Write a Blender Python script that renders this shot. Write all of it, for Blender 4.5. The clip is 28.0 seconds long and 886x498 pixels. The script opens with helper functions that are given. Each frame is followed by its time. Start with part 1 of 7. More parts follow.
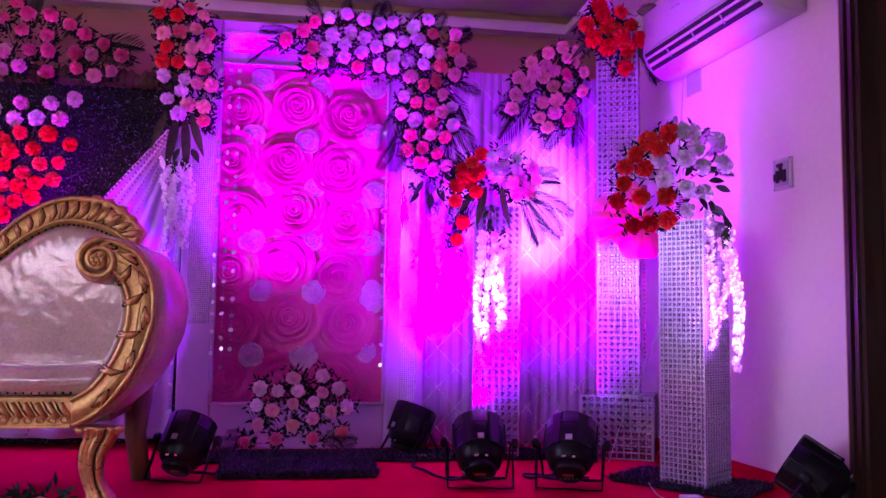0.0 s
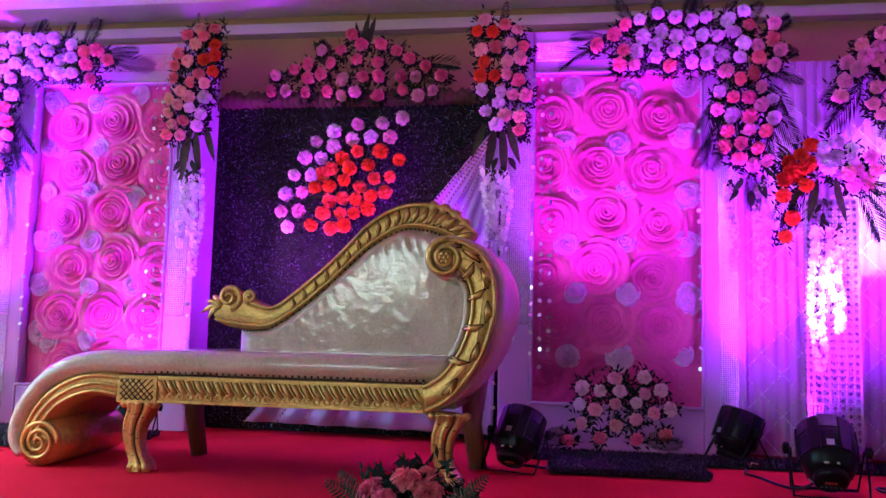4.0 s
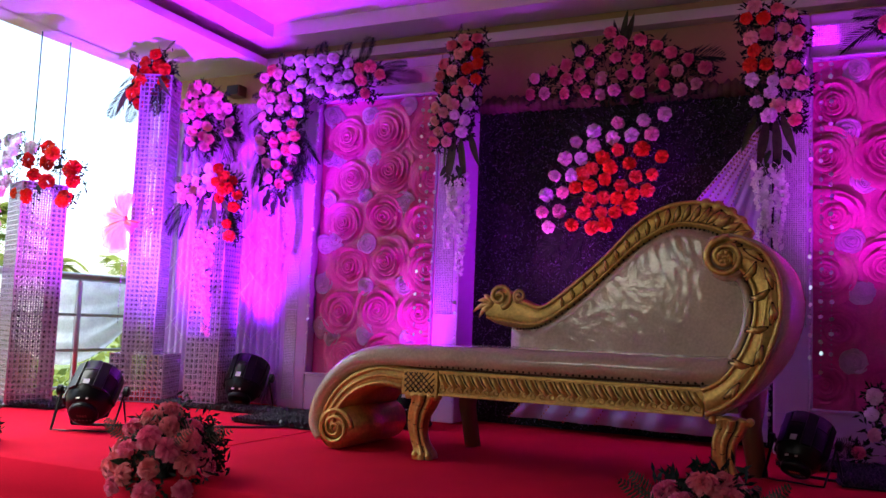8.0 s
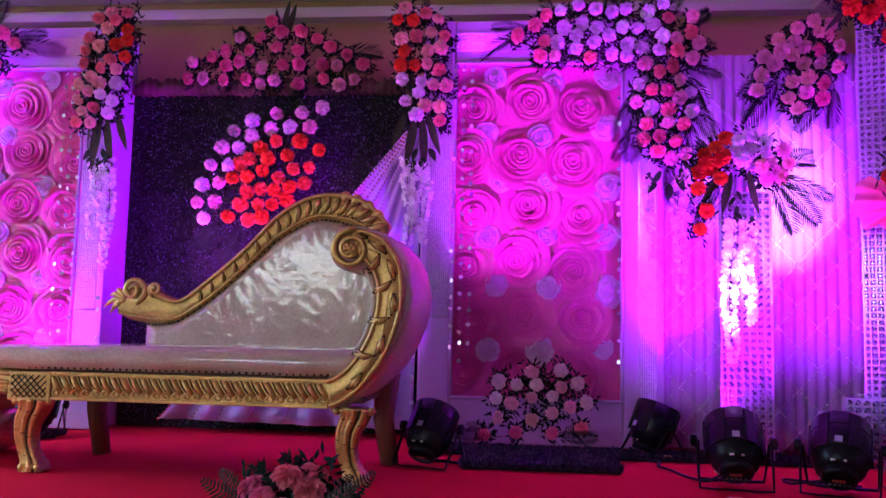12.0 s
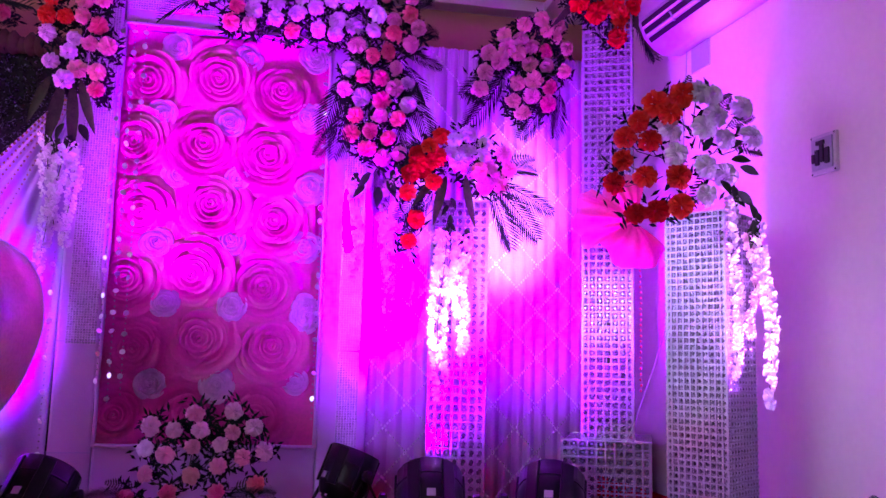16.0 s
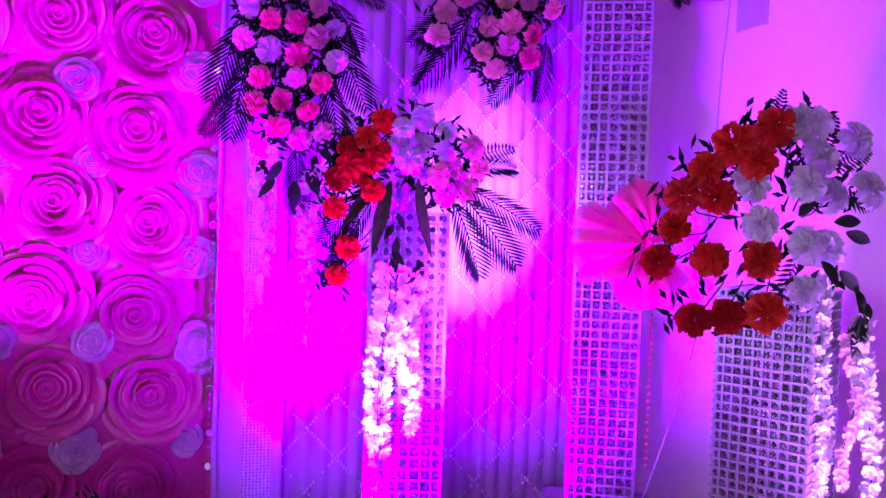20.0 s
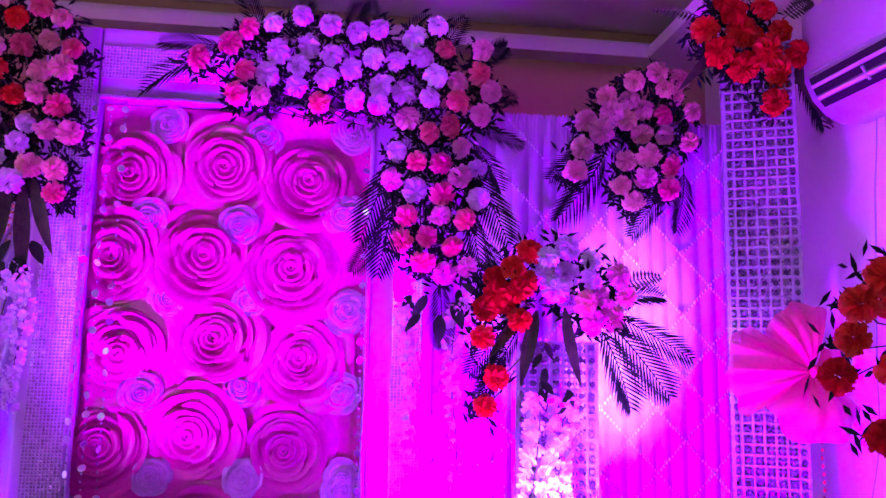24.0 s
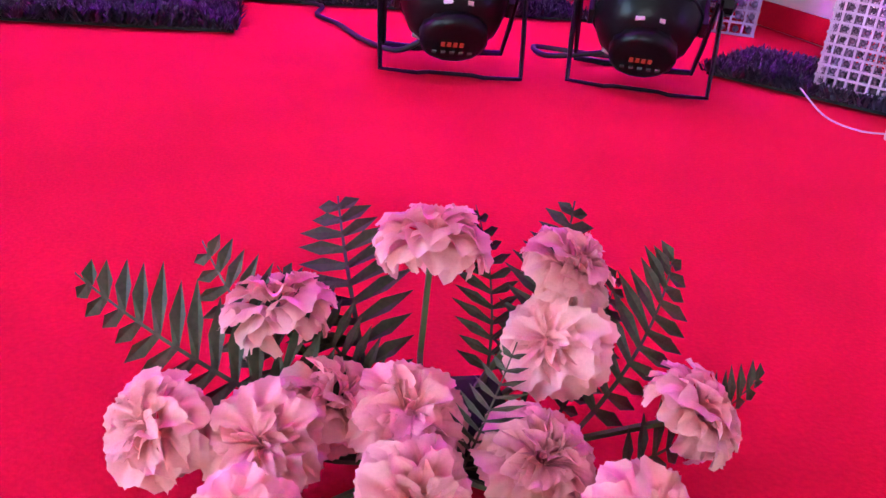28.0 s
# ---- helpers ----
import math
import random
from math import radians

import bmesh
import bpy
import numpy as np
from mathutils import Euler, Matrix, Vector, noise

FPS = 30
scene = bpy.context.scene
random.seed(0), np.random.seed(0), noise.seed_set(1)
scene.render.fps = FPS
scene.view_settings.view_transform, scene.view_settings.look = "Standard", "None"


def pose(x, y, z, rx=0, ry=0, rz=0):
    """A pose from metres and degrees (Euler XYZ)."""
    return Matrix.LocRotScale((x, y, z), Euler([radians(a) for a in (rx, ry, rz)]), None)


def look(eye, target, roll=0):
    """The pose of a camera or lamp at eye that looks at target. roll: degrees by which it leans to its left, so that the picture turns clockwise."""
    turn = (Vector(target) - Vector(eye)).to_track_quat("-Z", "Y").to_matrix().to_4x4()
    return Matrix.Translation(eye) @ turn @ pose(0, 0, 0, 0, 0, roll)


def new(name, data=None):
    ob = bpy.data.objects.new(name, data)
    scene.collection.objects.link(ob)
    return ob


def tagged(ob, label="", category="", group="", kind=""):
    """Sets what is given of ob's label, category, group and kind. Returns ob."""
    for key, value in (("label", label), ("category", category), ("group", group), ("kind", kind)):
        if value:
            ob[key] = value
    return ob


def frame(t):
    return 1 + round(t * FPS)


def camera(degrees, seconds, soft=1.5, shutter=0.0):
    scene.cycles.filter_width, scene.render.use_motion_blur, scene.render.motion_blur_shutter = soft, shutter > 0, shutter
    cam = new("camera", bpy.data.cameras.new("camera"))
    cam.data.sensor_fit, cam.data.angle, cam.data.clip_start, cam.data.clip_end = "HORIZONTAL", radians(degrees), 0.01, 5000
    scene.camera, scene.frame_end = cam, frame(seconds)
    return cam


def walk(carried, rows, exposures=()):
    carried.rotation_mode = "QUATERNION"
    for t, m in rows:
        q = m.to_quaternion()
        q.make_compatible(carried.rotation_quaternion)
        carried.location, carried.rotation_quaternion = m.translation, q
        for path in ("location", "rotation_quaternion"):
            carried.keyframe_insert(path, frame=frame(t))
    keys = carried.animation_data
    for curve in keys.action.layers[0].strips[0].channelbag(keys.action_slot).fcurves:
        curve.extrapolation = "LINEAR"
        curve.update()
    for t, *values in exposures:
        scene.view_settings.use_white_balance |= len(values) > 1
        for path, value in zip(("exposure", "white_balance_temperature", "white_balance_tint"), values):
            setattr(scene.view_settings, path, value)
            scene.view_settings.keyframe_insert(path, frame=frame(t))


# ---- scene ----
cam = camera(55.7, 28.0)
METRES, EYE, TILT, LEAN, TURN = 4.6, 0.695, 0.0, 0.0, -9.0
ROWS = [
    (0.0, 0.0, 0.0, 0.0, -0.07, 4.78, -0.82),
    (0.5, -0.0092, 0.0069, -0.0103, -0.11, 6.62, -1.13),
    (1.0, -0.0235, 0.0045, -0.0176, 1.5, 7.0, -1.96),
    (1.5, -0.0293, -0.0, -0.021, 6.99, 6.64, -2.45),
    (2.0, -0.0327, -0.0026, -0.0221, 9.35, 6.26, -2.24),
    (2.5, -0.0401, -0.0054, -0.0228, 11.21, 5.84, -1.95),
    (3.0, -0.0452, -0.0092, -0.0218, 13.83, 5.71, -1.99),
    (3.5, -0.0507, -0.0101, -0.0217, 16.08, 5.71, -1.84),
    (4.0, -0.0542, -0.0151, -0.0214, 17.92, 5.75, -1.41),
    (4.5, -0.0591, -0.0173, -0.0204, 21.02, 5.69, -1.45),
    (6.5, -0.0697, -0.0301, -0.0199, 27.55, 5.62, -1.6),
    (7.0, -0.0737, -0.0325, -0.0202, 28.64, 5.62, -1.95),
    (7.5, -0.0771, -0.0368, -0.0208, 31.43, 5.4, -2.22),
    (8.0, -0.0805, -0.0381, -0.0212, 33.81, 5.09, -2.32),
    (8.5, -0.0807, -0.0437, -0.0212, 35.89, 4.78, -2.4),
    (9.0, -0.0808, -0.0466, -0.0211, 37.38, 4.71, -2.38),
    (9.5, -0.0796, -0.0433, -0.0221, 37.32, 4.67, -2.48),
    (10.0, -0.0779, -0.0391, -0.0222, 37.03, 4.67, -2.81),
    (10.5, -0.0732, -0.0334, -0.0221, 35.32, 4.67, -2.87),
    (11.0, -0.0613, -0.0234, -0.0224, 28.94, 4.8, -2.88),
    (11.5, -0.0415, -0.0052, -0.022, 22.05, 5.17, -2.46),
    (12.0, -0.0207, 0.0117, -0.0229, 14.75, 5.54, -1.24),
    (12.5, -0.0022, 0.034, -0.0204, 9.23, 5.73, -0.76),
    (13.0, 0.0068, 0.0634, -0.0066, 4.19, 5.57, -0.86),
    (13.5, 0.0151, 0.081, 0.0105, 3.31, 4.81, -1.44),
    (15.5, 0.0124, 0.1635, -0.0231, -2.61, 7.9, -2.46),
    (16.0, 0.0205, 0.1851, -0.0164, -2.13, 7.61, -1.46),
    (16.5, 0.0281, 0.2154, 0.006, 0.14, 3.09, -1.52),
    (17.0, 0.0253, 0.224, 0.0319, 0.17, 1.38, -1.39),
    (17.5, 0.0124, 0.2577, 0.0377, -0.12, 1.33, -1.8),
    (18.0, 0.0082, 0.3028, 0.0446, -0.96, 0.6, -1.24),
    (18.5, 0.0164, 0.3449, 0.0637, -1.03, -0.46, -0.95),
    (19.0, 0.0109, 0.3705, 0.084, -0.97, -1.75, -1.19),
    (19.5, 0.0075, 0.3868, 0.1085, -3.03, -2.63, -1.24),
    (20.0, 0.0195, 0.3906, 0.1231, -6.58, -2.1, -1.91),
    (20.5, 0.0324, 0.3877, 0.134, -7.1, 0.17, -1.25),
    (21.0, 0.0348, 0.3823, 0.1461, -9.17, 4.44, -1.02),
    (21.5, 0.03, 0.3798, 0.1577, -9.17, 7.36, -0.34),
    (22.0, 0.0197, 0.3807, 0.1601, -7.65, 7.29, 0.43),
    (22.5, 0.0075, 0.3781, 0.1614, -0.56, 7.8, 0.27),
    (24.5, 0.0029, 0.3943, 0.0571, 1.6, 8.9, -1.18),
    (25.0, 0.0085, 0.395, 0.0062, -0.64, 9.36, -0.74),
    (25.5, 0.0183, 0.406, -0.0109, -1.17, 8.26, -2.64),
    (26.0, 0.031, 0.4161, -0.0275, -3.14, 1.7, -2.9),
    (26.5, 0.0216, 0.4169, -0.0402, -2.87, -6.41, -3.66),
    (27.0, 0.0147, 0.4189, -0.0453, -2.81, -12.66, -4.85),
    (27.5, 0.0128, 0.4194, -0.0553, -2.71, -18.87, -5.36),
    (28.0, 0.0089, 0.4183, -0.068, -2.77, -25.21, -5.52),
]
EXPOSURES = [(0.0, 1.72, 6000, 68), (1.5, 1.76, 5800, 56), (3.0, 1.86, 5500, -6), (4.5, 1.74, 5500, -18), (7.0, 1.02, 6000, -24), (8.0, 0.68, 6900, 2), (9.0, 0.06, 7600, 14), (10.3, 0.0, 7600, 12), (11.0, 0.55, 6500, 4), (11.6, 1.54, 5500, 0), (12.4, 1.64, 5550, 20), (13.5, 1.70, 5700, 70), (16.0, 1.76, 5700, 52),
             (17.0, 1.80, 5700, 40), (18.0, 1.76, 5600, 46), (19.0, 1.64, 5500, 60), (20.5, 1.50, 5400, 77), (22.0, 1.49, 5400, 82), (25.0, 1.40, 5500, 66), (26.0, 1.20, 5600, 78), (27.0, 2.60, 6300, 30), (28.0, 3.5, 6000, 4)]
walk(cam, [(t, pose(0, 0, EYE, TILT, LEAN, TURN) @ pose(METRES * x, METRES * y, METRES * z, 90 + pitch, roll, yaw)) for t, x, y, z, yaw, pitch, roll in ROWS], EXPOSURES)

# ---- light ----
world = bpy.data.worlds.new("sky")
scene.world = world
world.use_nodes = True
wn = world.node_tree.nodes
sky = wn.new("ShaderNodeTexSky")
sky.sky_type = "NISHITA"
sky.sun_disc = False
sky.sun_elevation, sky.sun_rotation = radians(62), radians(110)
sky.dust_density, sky.air_density = 3.0, 1.0
world.node_tree.links.new(sky.outputs[0], wn["Background"].inputs[0])
wn["Background"].inputs[1].default_value = 0.46

sun = new("sun", bpy.data.lights.new("sun", "SUN"))
sun.data.energy, sun.data.angle, sun.data.color = 5.0, radians(0.5), (1, 0.95, 0.86)
sun.matrix_world = look((0, 0, 10), (-4.4, 1.6, 0), 0)

# daylight that enters by the long glazed side of the hall
day = new("window_daylight", bpy.data.lights.new("window_daylight", "AREA"))
day.data.shape, day.data.size, day.data.size_y = "RECTANGLE", 3.8, 2.2
day.data.spread = radians(75)
day.data.energy, day.data.color = 46, (0.93, 0.97, 1.0)
day.matrix_world = look((-5.12, 2.2, 1.3), (-4.05, 2.5, -0.6))

# fill lamp added in an unseen window opening, warmed for the chaise
front = new("front_window_fill", bpy.data.lights.new("front_window_fill", "AREA"))
front.data.shape, front.data.size, front.data.size_y = "RECTANGLE", 1.7, 0.9
front.data.energy, front.data.color = 10, (1.0, 0.88, 0.72)
front.matrix_world = look((-3.3, -4.25, 1.45), (-3.3, 0, 1.45))

PURPLE = (0.46, 0.004, 1.0)
PINKISH = (0.95, 0.45, 1.0)
REDDISH = (1.0, 0.14, 0.36)
POWER = 3.2


def beam(name, eye, target, energy, angle=62, blend=1.0, color=PURPLE, radius=0.05):
    lamp = new(name, bpy.data.lights.new(name, "SPOT"))
    lamp.data.energy, lamp.data.color = energy * POWER, color
    lamp.data.spot_size, lamp.data.spot_blend, lamp.data.shadow_soft_size = radians(angle), blend, radius
    lamp.matrix_world = look(eye, target)
    return lamp


# ---- materials ----
def mat(name, base, rough=0.6, metal=0.0, var=0.12, scale=6.0, fine=90.0, bump=0.0, rand=0.0, coat=0.0, sheen=0.0, trans=0.0, stretch=(1, 1, 1), spec=0.5, island=0.0, second=None, sub=0.0):
    m = bpy.data.materials.new(name)
    m.use_nodes = True
    nt = m.node_tree
    n, l = nt.nodes, nt.links
    p = n["Principled BSDF"]
    tc = n.new("ShaderNodeTexCoord")
    mp = n.new("ShaderNodeMapping")
    mp.inputs["Scale"].default_value = stretch
    l.new(tc.outputs["Object"], mp.inputs[0])
    a = n.new("ShaderNodeTexNoise")
    a.inputs["Scale"].default_value, a.inputs["Detail"].default_value = scale, 6
    b = n.new("ShaderNodeTexNoise")
    b.inputs["Scale"].default_value, b.inputs["Detail"].default_value = fine, 3
    l.new(mp.outputs[0], a.inputs["Vector"])
    l.new(mp.outputs[0], b.inputs["Vector"])
    mul = n.new("ShaderNodeMath")
    mul.operation = "ADD"
    l.new(a.outputs[0], mul.inputs[0])
    l.new(b.outputs[0], mul.inputs[1])
    ramp = n.new("ShaderNodeMapRange")
    ramp.inputs["From Min"].default_value, ramp.inputs["From Max"].default_value = 0.6, 1.4
    ramp.inputs["To Min"].default_value, ramp.inputs["To Max"].default_value = 0.0, 1.0
    l.new(mul.outputs[0], ramp.inputs[0])
    mix = n.new("ShaderNodeMix")
    mix.data_type = "RGBA"
    lo = [c * (1 - var) for c in base]
    hi = [min(1.0, c * (1 + var)) for c in base] if second is None else second
    mix.inputs["A"].default_value, mix.inputs["B"].default_value = (*lo, 1), (*hi, 1)
    l.new(ramp.outputs[0], mix.inputs["Factor"])
    col = mix.outputs["Result"]
    if rand or island:
        src = n.new("ShaderNodeObjectInfo").outputs["Random"] if rand else n.new("ShaderNodeNewGeometry").outputs["Random Per Island"]
        amount = rand or island
        mr = n.new("ShaderNodeMapRange")
        mr.inputs["To Min"].default_value, mr.inputs["To Max"].default_value = 1 - amount, 1 + amount * 0.5
        l.new(src, mr.inputs[0])
        hsv = n.new("ShaderNodeHueSaturation")
        l.new(mr.outputs[0], hsv.inputs["Value"])
        l.new(col, hsv.inputs["Color"])
        col = hsv.outputs[0]
    l.new(col, p.inputs["Base Color"])
    p.inputs["Roughness"].default_value, p.inputs["Metallic"].default_value = rough, metal
    p.inputs["Coat Weight"].default_value, p.inputs["Sheen Weight"].default_value = coat, sheen
    p.inputs["Coat Roughness"].default_value = 0.12
    p.inputs["Transmission Weight"].default_value = trans
    p.inputs["Specular IOR Level"].default_value = spec
    if bump:
        bp = n.new("ShaderNodeBump")
        bp.inputs["Strength"].default_value, bp.inputs["Distance"].default_value = bump, 0.004
        l.new(mul.outputs[0], bp.inputs["Height"])
        l.new(bp.outputs[0], p.inputs["Normal"])
    return m


def glow(name, color, strength, base=(0.02, 0.02, 0.03)):
    m = bpy.data.materials.new(name)
    m.use_nodes = True
    p = m.node_tree.nodes["Principled BSDF"]
    p.inputs["Base Color"].default_value = (*base, 1)
    p.inputs["Emission Color"].default_value = (*color, 1)
    p.inputs["Emission Strength"].default_value = strength
    return m


WALL_BEIGE = mat("wall_beige_paint", (0.50, 0.29, 0.16), 0.75, var=0.05, scale=1.5, fine=40, bump=0.15)
WALL_PALE = mat("wall_pale_paint", (0.78, 0.66, 0.66), 0.7, var=0.04, scale=1.5, fine=40, bump=0.15)
CEILING = mat("ceiling_white_paint", (0.72, 0.60, 0.60), 0.75, var=0.04, scale=1.2, fine=30, bump=0.1)
CARPET = mat("red_carpet_felt", (0.56, 0.005, 0.030), 1.0, var=0.16, scale=3, fine=220, bump=0.35, spec=0.06)
FLOOR = mat("hall_floor_tile", (0.16, 0.13, 0.11), 0.35, var=0.08, scale=2, fine=40)
CLOTH = mat("white_satin_cloth", (0.56, 0.33, 0.64), 0.55, var=0.05, scale=5, fine=160, bump=0.15, sheen=0.2)
CLOTH_LILAC = mat("lilac_satin", (0.42, 0.28, 0.60), 0.4, var=0.1, scale=5, fine=120, bump=0.1, sheen=0.3)
NET = mat("pink_net", (0.85, 0.10, 0.20), 0.7, var=0.15, scale=10, fine=160, bump=0.2)
BROWN_CLOTH = mat("brown_cloth", (0.10, 0.045, 0.03), 0.8, var=0.25, scale=12, fine=80, bump=0.3)
BLACK_TINSEL = mat("black_tinsel", (0.060, 0.048, 0.10), 0.30, metal=0.9, var=0.5, scale=30, fine=120, island=0.9, coat=0.2)
# strands past a random cut painted pale violet to stand in for sparkle
_n, _l = BLACK_TINSEL.node_tree.nodes, BLACK_TINSEL.node_tree.links
_g, _mr, _mx = _n.new("ShaderNodeNewGeometry"), _n.new("ShaderNodeMapRange"), _n.new("ShaderNodeMix")
_mx.data_type = "RGBA"
_mr.inputs["From Min"].default_value = 0.55
_mx.inputs["A"].default_value, _mx.inputs["B"].default_value = (0.010, 0.008, 0.014, 1), (0.40, 0.34, 0.62, 1)
_l.new(_g.outputs["Random Per Island"], _mr.inputs[0])
_l.new(_mr.outputs[0], _mx.inputs["Factor"])
_l.new(_mx.outputs["Result"], _n["Principled BSDF"].inputs["Base Color"])
BLACK_BACK = mat("black_backing", (0.008, 0.008, 0.009), 0.9, var=0.3, scale=20, fine=90)
MAT_GRASS = mat("dark_grass", (0.026, 0.022, 0.045), 0.4, var=0.4, scale=14, fine=120, island=0.6)
GOLD = mat("gold_leaf_paint", (0.60, 0.385, 0.115), 0.38, metal=0.68, var=0.36, scale=9, fine=70, bump=0.35)
# dark gold of nails and lines; also stands in for shade in the carving
GOLD_DARK = mat("dark_gold_and_shade", (0.050, 0.026, 0.010), 0.55, metal=0.4, var=0.3, scale=14, fine=70, bump=0.3)
VELVET = mat("beige_velvet_under_film", (0.53, 0.375, 0.265), 0.55, var=0.24, scale=6, fine=85, bump=0.2, coat=0.65)
def film(m):
    """Clear film over a material, as its coat: broad waves and sparse sharp creases."""
    n, l = m.node_tree.nodes, m.node_tree.links
    tc, mp = n.new("ShaderNodeTexCoord"), n.new("ShaderNodeMapping")
    mp.inputs["Scale"].default_value, mp.inputs["Rotation"].default_value = (0.45, 0.8, 3.2), (0, radians(40), 0)
    l.new(tc.outputs["Object"], mp.inputs[0])
    total = None
    for scale, detail, twist, width, gain in ((7.0, 2, 1.2, 0.010, 1.2), (17.0, 2, 1.6, 0.014, 0.9), (2.0, 1, 0.2, 0.0, 0.5)):
        a = n.new("ShaderNodeTexNoise")
        a.inputs["Scale"].default_value, a.inputs["Detail"].default_value, a.inputs["Distortion"].default_value = scale, detail, twist
        l.new(mp.outputs[0], a.inputs["Vector"])
        h = a.outputs[0]
        if width:
            sub1, ab, mr = n.new("ShaderNodeMath"), n.new("ShaderNodeMath"), n.new("ShaderNodeMapRange")
            sub1.operation, ab.operation, mr.interpolation_type = "SUBTRACT", "ABSOLUTE", "SMOOTHSTEP"
            sub1.inputs[1].default_value = 0.5
            l.new(h, sub1.inputs[0])
            l.new(sub1.outputs[0], ab.inputs[0])
            l.new(ab.outputs[0], mr.inputs[0])
            mr.inputs["From Max"].default_value, mr.inputs["To Min"].default_value, mr.inputs["To Max"].default_value = width, 1.0, 0.0
            h = mr.outputs[0]
        add = n.new("ShaderNodeMath")
        add.operation = "MULTIPLY_ADD"
        add.inputs[1].default_value, add.inputs[2].default_value = gain, 0.0
        l.new(h, add.inputs[0])
        if total is not None:
            l.new(total, add.inputs[2])
        total = add.outputs[0]
    b = n.new("ShaderNodeBump")
    l.new(total, b.inputs["Height"])
    b.inputs["Strength"].default_value, b.inputs["Distance"].default_value = 1.0, 0.0008
    p = n["Principled BSDF"]
    p.inputs["Coat Weight"].default_value, p.inputs["Coat Roughness"].default_value, p.inputs["Coat IOR"].default_value = 0.95, 0.10, 1.65
    l.new(b.outputs[0], p.inputs["Coat Normal"])


film(VELVET)
WOOD = mat("brown_wood", (0.17, 0.075, 0.035), 0.5, var=0.3, scale=4, fine=50, bump=0.2, stretch=(1, 1, 0.15))
DOOR_WOOD = mat("dark_door_wood", (0.045, 0.022, 0.012), 0.3, var=0.35, scale=4, fine=60, stretch=(1, 1, 0.1))
ACRYLIC = mat("clear_acrylic_lattice", (0.46, 0.36, 0.54), 0.24, metal=0.2, var=0.15, scale=20, fine=140, coat=0.6)
CRYSTAL = mat("faceted_crystal", (0.40, 0.31, 0.48), 0.06, metal=0.55, var=0.2, scale=30, fine=100, island=0.6, coat=0.8)
RHINESTONE = mat("rhinestone_facets", (0.76, 0.66, 0.84), 0.10, metal=0.5, var=0.1, scale=30, fine=100, island=0.3)
STONES = mat("rhinestone_mesh", (0.54, 0.44, 0.60), 0.5, metal=0.15, var=0.15, scale=40, fine=150, island=0.25)
CURTAIN_BEAD = mat("clear_bead", (0.86, 0.78, 0.90), 0.2, var=0.1, scale=30, fine=100, island=0.3, coat=1.0, spec=1.0)
MIRROR = mat("mirror_disc", (0.9, 0.95, 0.92), 0.3, metal=1.0, var=0.03)
BEAD = mat("gold_bead", (0.75, 0.45, 0.22), 0.2, metal=0.8, var=0.2, island=0.3)
RED_BEAD = mat("red_bead", (0.55, 0.03, 0.03), 0.15, var=0.2, coat=0.6, island=0.3)
BLACK_METAL = mat("black_powder_coat", (0.006, 0.006, 0.009), 0.32, var=0.3, scale=12, fine=120, bump=0.08, spec=0.22)
BLACK_RUBBER = mat("black_cable", (0.012, 0.012, 0.013), 0.55, var=0.2)
WHITE_PLASTIC = mat("white_plastic", (0.60, 0.56, 0.57), 0.32, var=0.04, scale=4, fine=40)
GREY_PLASTIC = mat("grey_plastic", (0.42, 0.42, 0.45), 0.4, var=0.08)
PORT_GREY = mat("port_grey", (0.10, 0.10, 0.11), 0.5)
DARK_SLOT = mat("dark_slot", (0.012, 0.012, 0.014), 0.6)
STEEL = mat("brushed_steel", (0.55, 0.55, 0.57), 0.3, metal=1.0, var=0.1, fine=120)
GLASS_EDGE = mat("green_glass_edge", (0.12, 0.26, 0.22), 0.2, var=0.1)
LENS = glow("led_lens", (0.32, 0.14, 1.0), 0.7)
DISPLAY = glow("red_display", (1.0, 0.05, 0.03), 0.03)
LEAF = mat("artificial_leaf", (0.022, 0.040, 0.018), 0.55, var=0.35, scale=12, fine=60, rand=0.3, spec=0.25)
PALM = mat("artificial_palm", (0.006, 0.014, 0.010), 0.6, var=0.3, scale=12, fine=60, rand=0.3, spec=0.2)
LEAF_LINED = mat("variegated_leaf", (0.018, 0.036, 0.018), 0.6, var=0.3, scale=9, fine=60, second=(0.07, 0.075, 0.03), spec=0.2)
STEM = mat("green_stem", (0.07, 0.10, 0.03), 0.6, var=0.2)
BARK = mat("palm_bark", (0.22, 0.16, 0.10), 0.85, var=0.3, scale=6, fine=40, bump=0.5)
GROUND = mat("garden_ground", (0.09, 0.13, 0.04), 0.9, var=0.4, scale=0.4, fine=5)


